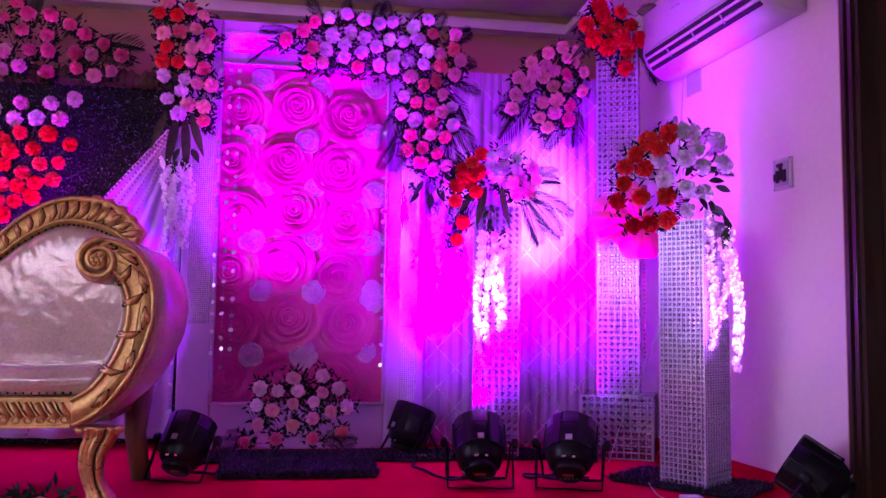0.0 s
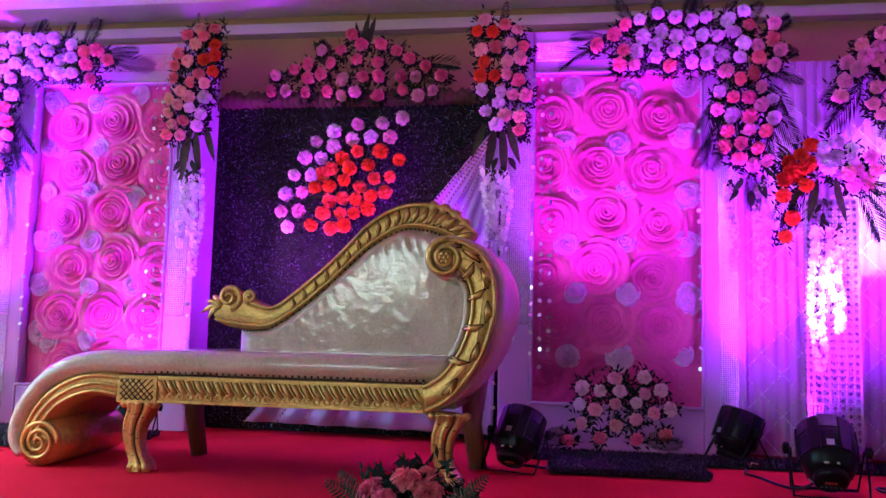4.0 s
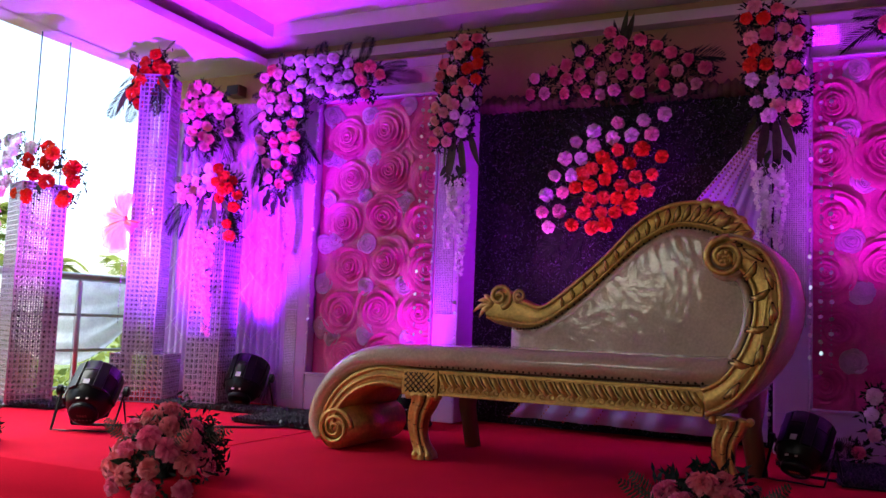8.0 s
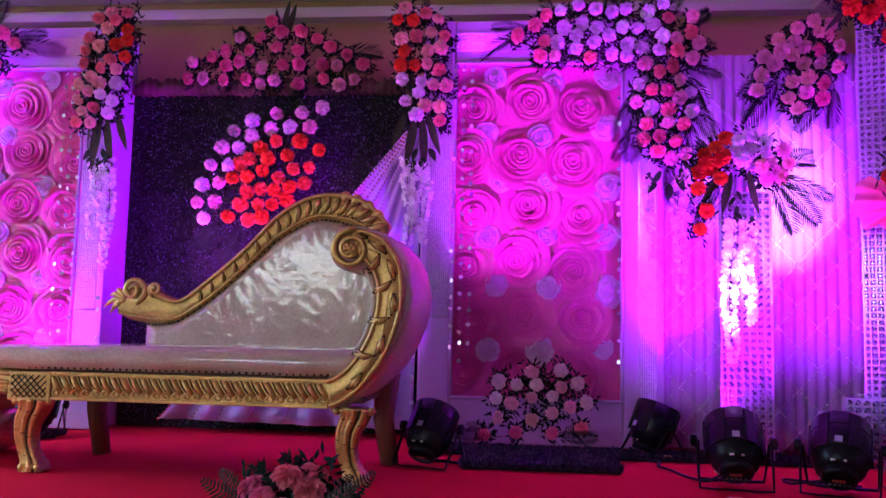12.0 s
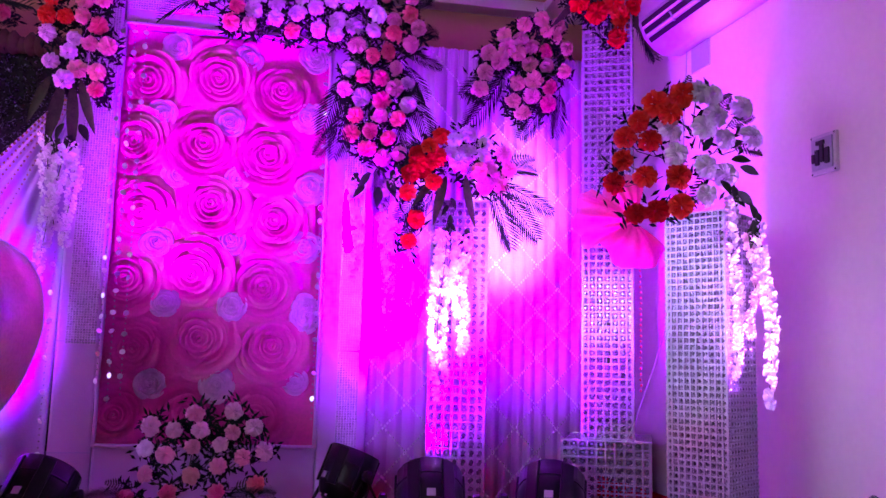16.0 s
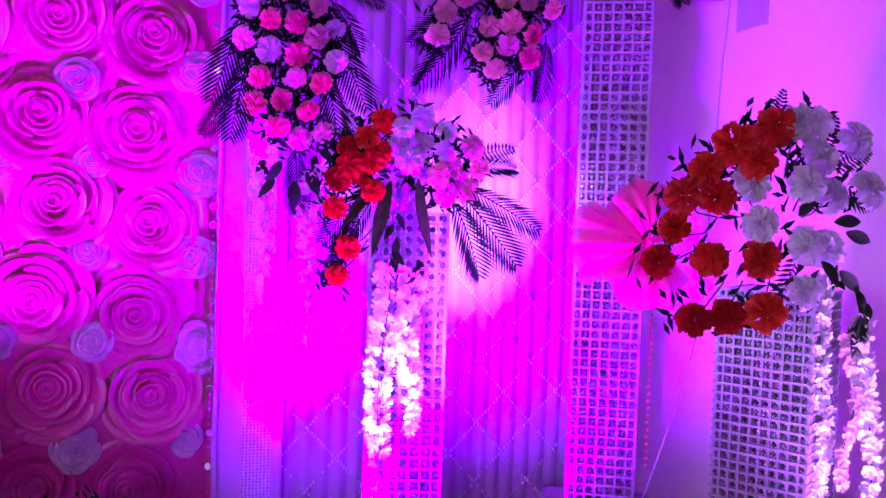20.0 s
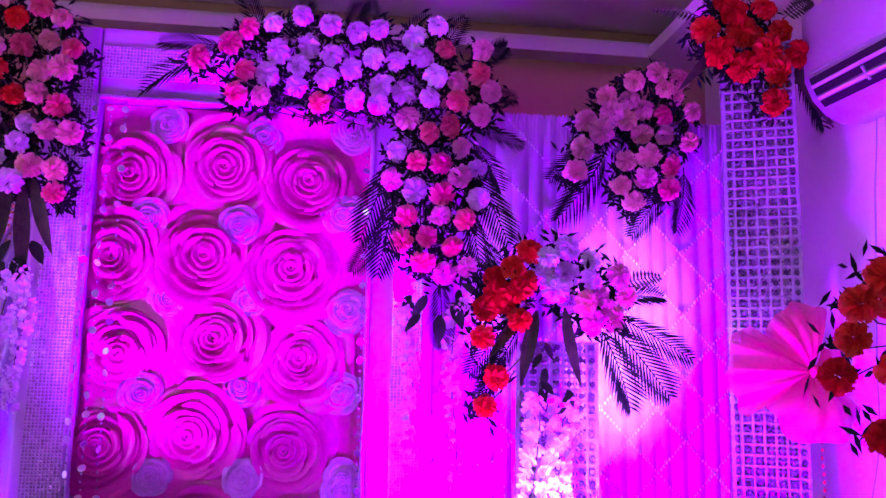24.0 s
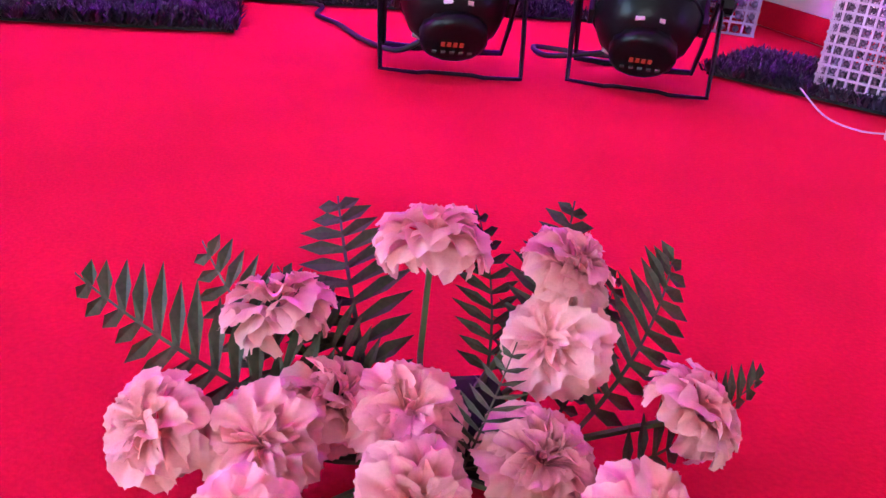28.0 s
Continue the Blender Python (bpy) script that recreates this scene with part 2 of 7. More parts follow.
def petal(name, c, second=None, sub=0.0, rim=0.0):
    m = mat(name, c, 0.7, var=0.16, scale=14, fine=70, rand=0.16, bump=0.15, spec=0.2, second=second)
    n, l = m.node_tree.nodes, m.node_tree.links
    p = n["Principled BSDF"]
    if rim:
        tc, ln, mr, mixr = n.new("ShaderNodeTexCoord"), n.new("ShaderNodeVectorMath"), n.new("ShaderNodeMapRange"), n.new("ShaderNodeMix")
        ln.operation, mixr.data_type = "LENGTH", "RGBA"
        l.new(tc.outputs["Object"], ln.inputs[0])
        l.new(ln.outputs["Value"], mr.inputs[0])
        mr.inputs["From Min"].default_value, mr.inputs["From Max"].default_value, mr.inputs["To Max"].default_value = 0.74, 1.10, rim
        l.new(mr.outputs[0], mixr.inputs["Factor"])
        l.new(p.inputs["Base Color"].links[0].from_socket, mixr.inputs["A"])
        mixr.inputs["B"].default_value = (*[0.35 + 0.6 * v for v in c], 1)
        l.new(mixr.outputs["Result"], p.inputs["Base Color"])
    tr, mx2 = n.new("ShaderNodeBsdfTranslucent"), n.new("ShaderNodeMixShader")
    l.new(p.inputs["Base Color"].links[0].from_socket, tr.inputs["Color"])
    mx2.inputs[0].default_value = sub or 0.3
    l.new(p.outputs[0], mx2.inputs[1])
    l.new(tr.outputs[0], mx2.inputs[2])
    l.new(mx2.outputs[0], n["Material Output"].inputs["Surface"])
    return m


FOLIAGE = petal("garden_foliage", (0.12, 0.20, 0.05), (0.24, 0.27, 0.06), 0.45)
SWAG = petal("white_voile", (0.90, 0.90, 0.92), None, 0.8)
F = {
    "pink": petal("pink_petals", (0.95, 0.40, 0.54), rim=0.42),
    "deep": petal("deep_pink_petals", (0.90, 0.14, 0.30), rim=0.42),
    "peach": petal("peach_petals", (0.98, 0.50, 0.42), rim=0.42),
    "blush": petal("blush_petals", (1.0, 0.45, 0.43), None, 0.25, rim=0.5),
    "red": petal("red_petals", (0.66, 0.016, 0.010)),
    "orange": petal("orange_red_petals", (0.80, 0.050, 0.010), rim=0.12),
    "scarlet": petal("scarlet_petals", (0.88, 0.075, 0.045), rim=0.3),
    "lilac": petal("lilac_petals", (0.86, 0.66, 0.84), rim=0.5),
    "white": petal("white_petals", (0.90, 0.88, 0.88), None, 0.12),
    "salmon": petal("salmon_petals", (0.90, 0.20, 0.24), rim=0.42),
    "rose": mat("fabric_rose_pink", (0.70, 0.050, 0.30), 0.40, var=0.16, scale=9, fine=60, rand=0.12, bump=0.2, coat=0.35),
    "pale": petal("fabric_rose_white", (0.90, 0.62, 0.70)),
    "satin": petal("satin_rose_pale", (0.74, 0.48, 0.64)),
}


# ---- mesh tools ----
def thing(name, loc, label, category, group="", kind=""):
    ob = new(name)
    ob.empty_display_size = 0.05
    ob.matrix_basis = Matrix.Translation(loc)
    return tagged(ob, label, category, group, kind)


def mesh_of(name, bm, material, smooth=False):
    me = bpy.data.meshes.new(name)
    bmesh.ops.recalc_face_normals(bm, faces=bm.faces)
    bm.to_mesh(me)
    bm.free()
    me.materials.append(material)
    if smooth:
        me.polygons.foreach_set("use_smooth", [True] * len(me.polygons))
    return me


def put(name, me, parent, m=None, label=""):
    """Links a mesh at world pose m under parent."""
    ob = new(name, me)
    ob.matrix_basis = m if m is not None else Matrix()
    if parent is not None:
        ob.parent = parent
        chain = parent.matrix_basis.copy()
        up = parent
        while up.parent is not None:
            chain = up.parent.matrix_basis @ up.matrix_parent_inverse @ chain
            up = up.parent
        ob.matrix_parent_inverse = chain.inverted()
    if label:
        ob["label"] = label
    return ob


def part(name, bm, material, parent=None, label="", smooth=False, m=None):
    return put(name, mesh_of(name, bm, material, smooth), parent, m, label)


def box(bm, x0, x1, y0, y1, z0, z1, bevel=0.0):
    vs = [bm.verts.new((x, y, z)) for x in (x0, x1) for y in (y0, y1) for z in (z0, z1)]
    fs = [bm.faces.new([vs[i] for i in q]) for q in ((0, 1, 3, 2), (4, 6, 7, 5), (0, 4, 5, 1), (2, 3, 7, 6), (0, 2, 6, 4), (1, 5, 7, 3))]
    if bevel:
        bmesh.ops.bevel(bm, geom=list({e for f in fs for e in f.edges}), offset=bevel, segments=2, affect="EDGES", profile=0.6)
    return fs


def boxes(*rows, bevel=0.0):
    bm = bmesh.new()
    for r in rows:
        box(bm, *r, bevel=bevel)
    return bm


def smooth_path(pts, n=6):
    """Catmull-Rom through the points."""
    out = []
    P = [Vector(p) for p in pts]
    for i in range(len(P) - 1):
        a, b, c, d = P[max(i - 1, 0)], P[i], P[i + 1], P[min(i + 2, len(P) - 1)]
        for k in range(n):
            t = k / n
            out.append(0.5 * ((2 * b) + (c - a) * t + (2 * a - 5 * b + 4 * c - d) * t * t + (3 * b - a - 3 * c + d) * t ** 3))
    return out + [P[-1]]


def tube(bm, pts, r, seg=8, flat=1.0):
    """Sweeps a ring along the points; r is a number or one for each point."""
    pts = [Vector(p) for p in pts]
    rs = r if isinstance(r, (list, tuple)) else [r] * len(pts)
    rings, side = [], None
    for i, p in enumerate(pts):
        d = (pts[min(i + 1, len(pts) - 1)] - pts[max(i - 1, 0)]).normalized()
        if side is None:
            side = d.orthogonal().normalized()
        side = (side - d * side.dot(d)).normalized()
        up = d.cross(side)
        rings.append([bm.verts.new(p + rs[i] * (math.cos(6.2832 * k / seg) * side + flat * math.sin(6.2832 * k / seg) * up)) for k in range(seg)])
    for a, b in zip(rings, rings[1:]):
        for k in range(seg):
            bm.faces.new((a[k], a[(k + 1) % seg], b[(k + 1) % seg], b[k]))
    bm.faces.new(rings[0][::-1])
    bm.faces.new(rings[-1])


def plate(bm, pts, y0, y1, bevel=0.0):
    """A polygon of (x, z) points with thickness from y0 to y1."""
    front = [bm.verts.new((x, y0, z)) for x, z in pts]
    back = [bm.verts.new((x, y1, z)) for x, z in pts]
    n = len(pts)
    fs = [bm.faces.new(front), bm.faces.new(back[::-1])]
    for i in range(n):
        fs.append(bm.faces.new((front[i], back[i], back[(i + 1) % n], front[(i + 1) % n])))
    if bevel:
        bmesh.ops.bevel(bm, geom=list(fs[0].edges), offset=bevel, segments=2, affect="EDGES", profile=0.6)


def ribbon(bm, a, b, y0, y1, bulge=0.0):
    """A band between two (x, z) edges, with depth from y0 (front) to y1, its front bulging forward."""
    n = len(a)
    rows = []
    for i in range(n):
        (ax, az), (bx, bz) = a[i], b[i]
        cx, cz = (ax + bx) / 2, (az + bz) / 2
        q1, q3 = ((ax * 3 + bx) / 4, (az * 3 + bz) / 4), ((ax + 3 * bx) / 4, (az + 3 * bz) / 4)
        rows.append([bm.verts.new(v) for v in ((ax, y1, az), (ax, y0, az), (q1[0], y0 - bulge * 0.8, q1[1]), (cx, y0 - bulge, cz), (q3[0], y0 - bulge * 0.8, q3[1]), (bx, y0, bz), (bx, y1, bz))])
    for r, s in zip(rows, rows[1:]):
        for k in range(7):
            bm.faces.new((r[k], r[(k + 1) % 7], s[(k + 1) % 7], s[k]))
    bm.faces.new(rows[0])
    bm.faces.new(rows[-1][::-1])


def lathe(bm, rows, seg=16, m=None):
    """Rows of (radius, height) turned round z."""
    m = m or Matrix()
    rings = [[bm.verts.new(m @ Vector((r * math.cos(6.2832 * k / seg), r * math.sin(6.2832 * k / seg), z))) for k in range(seg)] for r, z in rows]
    for a, b in zip(rings, rings[1:]):
        for k in range(seg):
            bm.faces.new((a[k], a[(k + 1) % seg], b[(k + 1) % seg], b[k]))
    bm.faces.new(rings[0][::-1])
    bm.faces.new(rings[-1])


def raw(name, verts, faces, material, smooth=False):
    me = bpy.data.meshes.new(name)
    me.from_pydata(verts, [], faces)
    me.materials.append(material)
    if smooth:
        me.polygons.foreach_set("use_smooth", [True] * len(me.polygons))
    return me


def facing(p, d, roll=0.0, s=1.0):
    """Pose at p whose z axis points along d."""
    q = Vector(d).to_track_quat("Z", "Y").to_matrix().to_4x4()
    return Matrix.Translation(p) @ q @ Matrix.Rotation(roll, 4, "Z") @ Matrix.Diagonal((s, s, s, 1))


rng = random.Random(7)

# ---- room ----
BACK, RIGHT, LEFT, CEIL = 5.05, 2.32, -5.2, 2.485
EAST = 1.905
# the side wall stands a few degrees off the line of the stage
EASTWARD = Matrix.Translation((EAST, 3.93, 0)) @ Matrix.Rotation(radians(4.0), 4, "Z") @ Matrix.Translation((-EAST, -3.93, 0))
STAGE_Y, HALL = 2.25, -0.45


def setting(name, bm, material, label, category, smooth=False):
    return tagged(part(name, bm, material, None, "", smooth), label, category, "", "structure")


setting("floor", boxes((LEFT - 0.2, RIGHT + 0.3, -4.2, STAGE_Y - 0.01, HALL - 0.1, HALL)), FLOOR, "dark brown tiled hall floor below the stage", "floor")
# stage covered with red felt; the front edge hangs down, slightly waved
bm = bmesh.new()
NX, NY = 90, 30
grid = [[bm.verts.new((LEFT + (RIGHT - LEFT) * i / NX, STAGE_Y + (BACK - STAGE_Y) * j / NY,
         0.0025 * noise.noise(Vector((i * 0.35, j * 0.4, 2.0))))) for i in range(NX + 1)] for j in range(NY + 1)]
low = [[bm.verts.new((LEFT + (RIGHT - LEFT) * i / NX, STAGE_Y - 0.012 * k / 4 - 0.010 * math.sin(i * 0.9) * k / 4 - 0.008, -0.004 - (-HALL - 0.006) * k / 4)) for i in range(NX + 1)] for k in range(5)]
for a, b in zip([low[4], low[3], low[2], low[1], low[0]] + grid[:-1], [low[3], low[2], low[1], low[0], grid[0]] + grid[1:]):
    for i in range(NX):
        bm.faces.new((a[i], a[i + 1], b[i + 1], b[i]))
setting("stage_floor", bm, CARPET, "red felt carpet covering the raised stage", "carpet", True)
setting("stage_core", boxes((LEFT, RIGHT, STAGE_Y + 0.03, BACK, HALL, -0.02)), WOOD, "timber stage under the red carpet", "stage")
for k, (xs, ys) in enumerate((((-2.9, -2.896), 0), ((-0.2, -0.196), 0))):
    setting("carpet_seam", boxes((xs[0], xs[1], STAGE_Y + 0.02, 4.2, 0.001, 0.0035)), CARPET, "overlapping seam of red carpet", "carpet")

setting("wall_north", boxes((LEFT - 0.2, RIGHT + 0.2, BACK, BACK + 0.2, HALL, CEIL + 0.6)), WALL_BEIGE, "beige painted wall behind the decorated stage", "wall")
wall_east = setting("wall_east", boxes((EAST, EAST + 0.3, 2.86, BACK + 0.1, HALL, CEIL + 0.6), (EAST, EAST + 0.3, -4.3, 1.79, HALL, CEIL + 0.6), (EAST, EAST + 0.3, 1.79, 2.86, 2.15, CEIL + 0.6)), WALL_PALE, "pale painted side wall beside the stage", "wall")
wall_east.matrix_basis = EASTWARD
turned = setting("carpet_upstand", boxes((EAST - 0.008, EAST - 0.001, 2.90, BACK, 0.002, 0.075), bevel=0.003), CARPET, "edge of the red carpet turned up against the pale wall", "carpet")
turned.matrix_basis = EASTWARD
# added opening for the front fill lamp and its reflections
WX0, WX1, WZ0, WZ1 = -4.44, -2.16, 0.86, 2.04
setting("wall_south", boxes((LEFT - 0.2, WX0, -4.4, -4.2, HALL, CEIL + 0.6), (WX1, RIGHT + 0.5, -4.4, -4.2, HALL, CEIL + 0.6), (WX0, WX1, -4.4, -4.2, HALL, WZ0), (WX0, WX1, -4.4, -4.2, WZ1, CEIL + 0.6)), WALL_PALE, "plain pale hall wall, unseen, with an added window opening", "wall")
setting("wall_west_head", boxes((LEFT - 0.2, LEFT + 0.02, -4.2, BACK, CEIL, CEIL + 0.6)), WALL_PALE, "pale beam over the open glazed side", "wall")
setting("wall_west_sill", boxes((LEFT - 0.2, LEFT + 0.02, -4.2, BACK, HALL - 0.3, -0.06)), WALL_PALE, "low sill of the open glazed side", "wall")
# unseen; closes half of the open side so less daylight reaches the chaise
setting("wall_west_pier", boxes((LEFT - 0.2, LEFT + 0.02, -4.2, 0.4, -0.06, CEIL)), WALL_PALE, "pale unseen wall added to block daylight from the glazed side", "wall")

# dropped ceiling border with a lip, a shadow groove and a raised middle
IX0, IX1, IY1 = -4.33, 1.585, 4.985
bm = boxes((LEFT, IX0, -4.2, BACK, CEIL, CEIL + 0.08), (IX1, RIGHT + 0.3, -4.2, BACK, CEIL, CEIL + 0.08), (IX0, IX1, IY1, BACK, CEIL, CEIL + 0.08),
           (IX0 - 0.002, IX0 + 0.05, -4.2, IY1, CEIL - 0.004, CEIL + 0.045), (IX1 - 0.05, IX1 + 0.002, -4.2, IY1, CEIL - 0.004, CEIL + 0.045), (IX0 + 0.05, IX1 - 0.05, IY1 - 0.05, IY1 + 0.002, CEIL - 0.004, CEIL + 0.045),
           (LEFT, RIGHT + 0.3, -4.2, BACK, CEIL + 0.22, CEIL + 0.3),
           (IX0 + 0.25, IX0 + 0.27, -4.2, IY1 - 0.27, CEIL + 0.12, CEIL + 0.22), (IX1 - 0.30, IX1 - 0.28, -4.2, IY1 - 0.27, CEIL + 0.12, CEIL + 0.22), (IX0 + 0.27, IX1 - 0.3, IY1 - 0.29, IY1 - 0.27, CEIL + 0.12, CEIL + 0.22),
           (IX0 - 0.3, IX0 + 0.25, -4.2, IY1 + 0.05, CEIL + 0.14, CEIL + 0.16), (IX1 - 0.28, IX1 + 0.3, -4.2, IY1 + 0.05, CEIL + 0.14, CEIL + 0.16), (IX0 + 0.25, IX1 - 0.28, IY1 - 0.27, IY1 + 0.05, CEIL + 0.14, CEIL + 0.16))
setting("ceiling", bm, CEILING, "white stepped false ceiling with a dark groove", "ceiling")

# dark wooden door frame in the side wall
door = tagged(thing("door_1", (EAST, 2.3, 0), "dark brown polished wooden door with frame in the pale wall", "door"), kind="structure")
part("door_frame", boxes((EAST - 0.03, EAST + 0.16, 2.72, 2.82, HALL, 2.15), (EAST - 0.03, EAST + 0.16, 1.83, 1.93, HALL, 2.15), (EAST - 0.03, EAST + 0.16, 1.93, 2.72, 2.06, 2.15), (EAST - 0.045, EAST - 0.03, 2.74, 2.76, HALL, 2.15), (EAST - 0.045, EAST - 0.03, 2.78, 2.80, HALL, 2.15)), DOOR_WOOD, door, m=EASTWARD)
part("door_leaf", boxes((EAST + 0.05, EAST + 0.09, 1.935, 2.715, HALL + 0.01, 2.055)), DOOR_WOOD, door, m=EASTWARD)
part("door_handle", boxes((EAST + 0.02, EAST + 0.05, 2.63, 2.65, 0.80, 1.02), (EAST + 0.0, EAST + 0.02, 2.51, 2.64, 0.92, 0.935)), STEEL, door, "steel lever handle", m=EASTWARD)
setting("trim", boxes((EAST - 0.004, EAST + 0.15, 2.822, 2.858, HALL, 2.149)), WALL_BEIGE, "beige plaster edge beside the door frame", "trim").matrix_basis = EASTWARD


# ---- backdrop ----
CX = -1.56


SHIFT = [0.0]


def mx(x, s):
    """x on the right side, or its mirror place on the left side of the stage."""
    return x if s > 0 else 2 * CX - x + SHIFT[0]


def bar(x0, x1, s):
    a, b = mx(x0, s), mx(x1, s)
    return (a, b) if a < b else (b, a)


# big fabric rose: layers of curled petals, facing -y after posing
def fabric_rose(name, layers, material, seed):
    """Layers of cupped petals: each rises steeply, then its rim rolls outward."""
    r2 = random.Random(seed)
    vs, fs = [(0, 0, -0.02)], []
    for li, (r0, r1, n, h0, h1, w) in enumerate(layers):
        a0 = r2.random() * 6.28
        for k in range(n):
            a = a0 + 6.2832 * k / n + r2.uniform(-0.2, 0.2)
            base = len(vs)
            rr = r1 * r2.uniform(0.86, 1.08)
            sx, sy = r2.uniform(-0.05, 0.05) * r1, r2.uniform(-0.05, 0.05) * r1
            lift = r2.uniform(-0.008, 0.008)
            spin = r2.uniform(0.04, 0.12)
            U, V = 9, 6
            for i in range(U):
                u = i / (U - 1) * 2 - 1
                for j in range(V):
                    v = j / (V - 1)
                    edge = 1 - 0.13 * u ** 4 + spin * 0.5 * u
                    rad = r0 + (rr * edge - r0) * v ** 0.85
                    z = h0 + (lift + h1 - h0) * v ** 1.9 - 0.011 * max(0.0, v - 0.7) ** 2 / 0.09 - 0.008 * v * u * u
                    ang = a + u * w * (0.80 + 0.20 * v)
                    vs.append((rad * math.cos(ang) + sx, rad * math.sin(ang) + sy, z + 0.006 * u * v))
            for i in range(U - 1):
                fs.append((0, base + i * V, base + (i + 1) * V))
                for j in range(V - 1):
                    q = base + i * V + j
                    fs.append((q, q + V, q + V + 1, q + 1))
    return raw(name, vs, fs, material, True)


BIG_LAYERS = [(0.085, 0.168, 5, -0.012, 0.010, 0.86), (0.072, 0.147, 5, -0.006, 0.024, 0.86), (0.058, 0.124, 5, -0.002, 0.036, 0.88), (0.046, 0.101, 4, 0.010, 0.046, 1.02),
              (0.034, 0.079, 4, 0.019, 0.053, 1.02), (0.024, 0.058, 3, 0.028, 0.059, 1.28), (0.013, 0.039, 3, 0.038, 0.063, 1.30), (0.003, 0.020, 2, 0.047, 0.066, 1.9)]
BIG_LAYERS = [(a, b, n, c * 0.8, d * 0.8, w) for a, b, n, c, d, w in BIG_LAYERS]
BIG = [fabric_rose("petals", BIG_LAYERS, F["rose"], 11 + i) for i in range(3)]
SMALL = [fabric_rose("petals", [(a * 0.52, b * 0.52, n, c * 0.6, d * 0.6, w) for a, b, n, c, d, w in BIG_LAYERS[1:]], F["satin"], 31 + i) for i in range(2)]
FRAME_Y, ROSE_Y = 4.535, 4.60


def stone_strip(name, x0, x1, z0, z1, y, parent, label, step=0.0105):
    """Strip of rhinestone mesh: rows of tiny proud squares on a backing."""
    bk = put(name, mesh_of(name, boxes((x0, x1, y - 0.003, y, z0, z1)), STONES), parent, None, label)
    vs, fs = [], []
    nx, nz = max(1, int((x1 - x0) / step)), max(1, int((z1 - z0) / step))
    for i in range(nx):
        for j in range(nz):
            cx, cz, h = x0 + (i + 0.5) * (x1 - x0) / nx, z0 + (j + 0.5) * (z1 - z0) / nz, step * 0.40
            b = len(vs)
            vs += [(cx - h, y - 0.003, cz - h), (cx + h, y - 0.003, cz - h), (cx + h, y - 0.003, cz + h), (cx - h, y - 0.003, cz + h), (cx, y - 0.007, cz)]
            fs += [(b, b + 1, b + 4), (b + 1, b + 2, b + 4), (b + 2, b + 3, b + 4), (b + 3, b, b + 4)]
    st = put("rhinestone_net", raw("rhinestone_net", vs, fs, RHINESTONE), bk)
    st["kind"] = "stuff"


def disc_mesh(r, h, seg=10):
    bm = bmesh.new()
    lathe(bm, [(r * 0.9, -h), (r, -h * 0.4), (r, h * 0.4), (r * 0.9, h)], seg)
    return mesh_of("mirror_disc", bm, MIRROR)


DISC = disc_mesh(0.0122, 0.0014)


def bead_line(p, q, step, r, name="bead_string", material=None, parent=None, sag=0.0, jitter=0.0):
    """Joined small beads along a line."""
    p, q = Vector(p), Vector(q)
    n = max(2, int((q - p).length / step))
    vs, fs = [], []
    for i in range(n + 1):
        t = i / n
        c = p.lerp(q, t) + Vector((rng.uniform(-jitter, jitter), 0, -sag * 4 * t * (1 - t)))
        b = len(vs)
        vs += [tuple(c + Vector(d) * r) for d in ((1, 0, 0), (-1, 0, 0), (0, 1, 0), (0, -1, 0), (0, 0, 1.25), (0, 0, -1.25))]
        fs += [(b + i0, b + i1, b + i2) for i0, i1, i2 in ((0, 2, 4), (2, 1, 4), (1, 3, 4), (3, 0, 4), (2, 0, 5), (1, 2, 5), (3, 1, 5), (0, 3, 5))]
    return put(name, raw(name, vs, fs, material or RHINESTONE), parent)


def mirror_string(x, y, z0, z1, parent_label, step=0.125, seed=0):
    r2 = random.Random(seed)
    st = thing("mirror_string", (x, y, z1), parent_label, "bead string", "mirror strings on the rose panels")
    bead_line((x, y, z1), (x, y, z0), 0.024, 0.0042, "bead_strand", RHINESTONE, st, jitter=0.001)
    z = z1 - 0.05
    while z > z0:
        put("mirror_disc", DISC, st, facing((x + r2.uniform(-0.003, 0.003), y - 0.008, z), (r2.uniform(-1.1, 1.1), -1, r2.uniform(-0.8, 0.8))))
        z -= step * r2.uniform(0.4, 1.2)
    return st


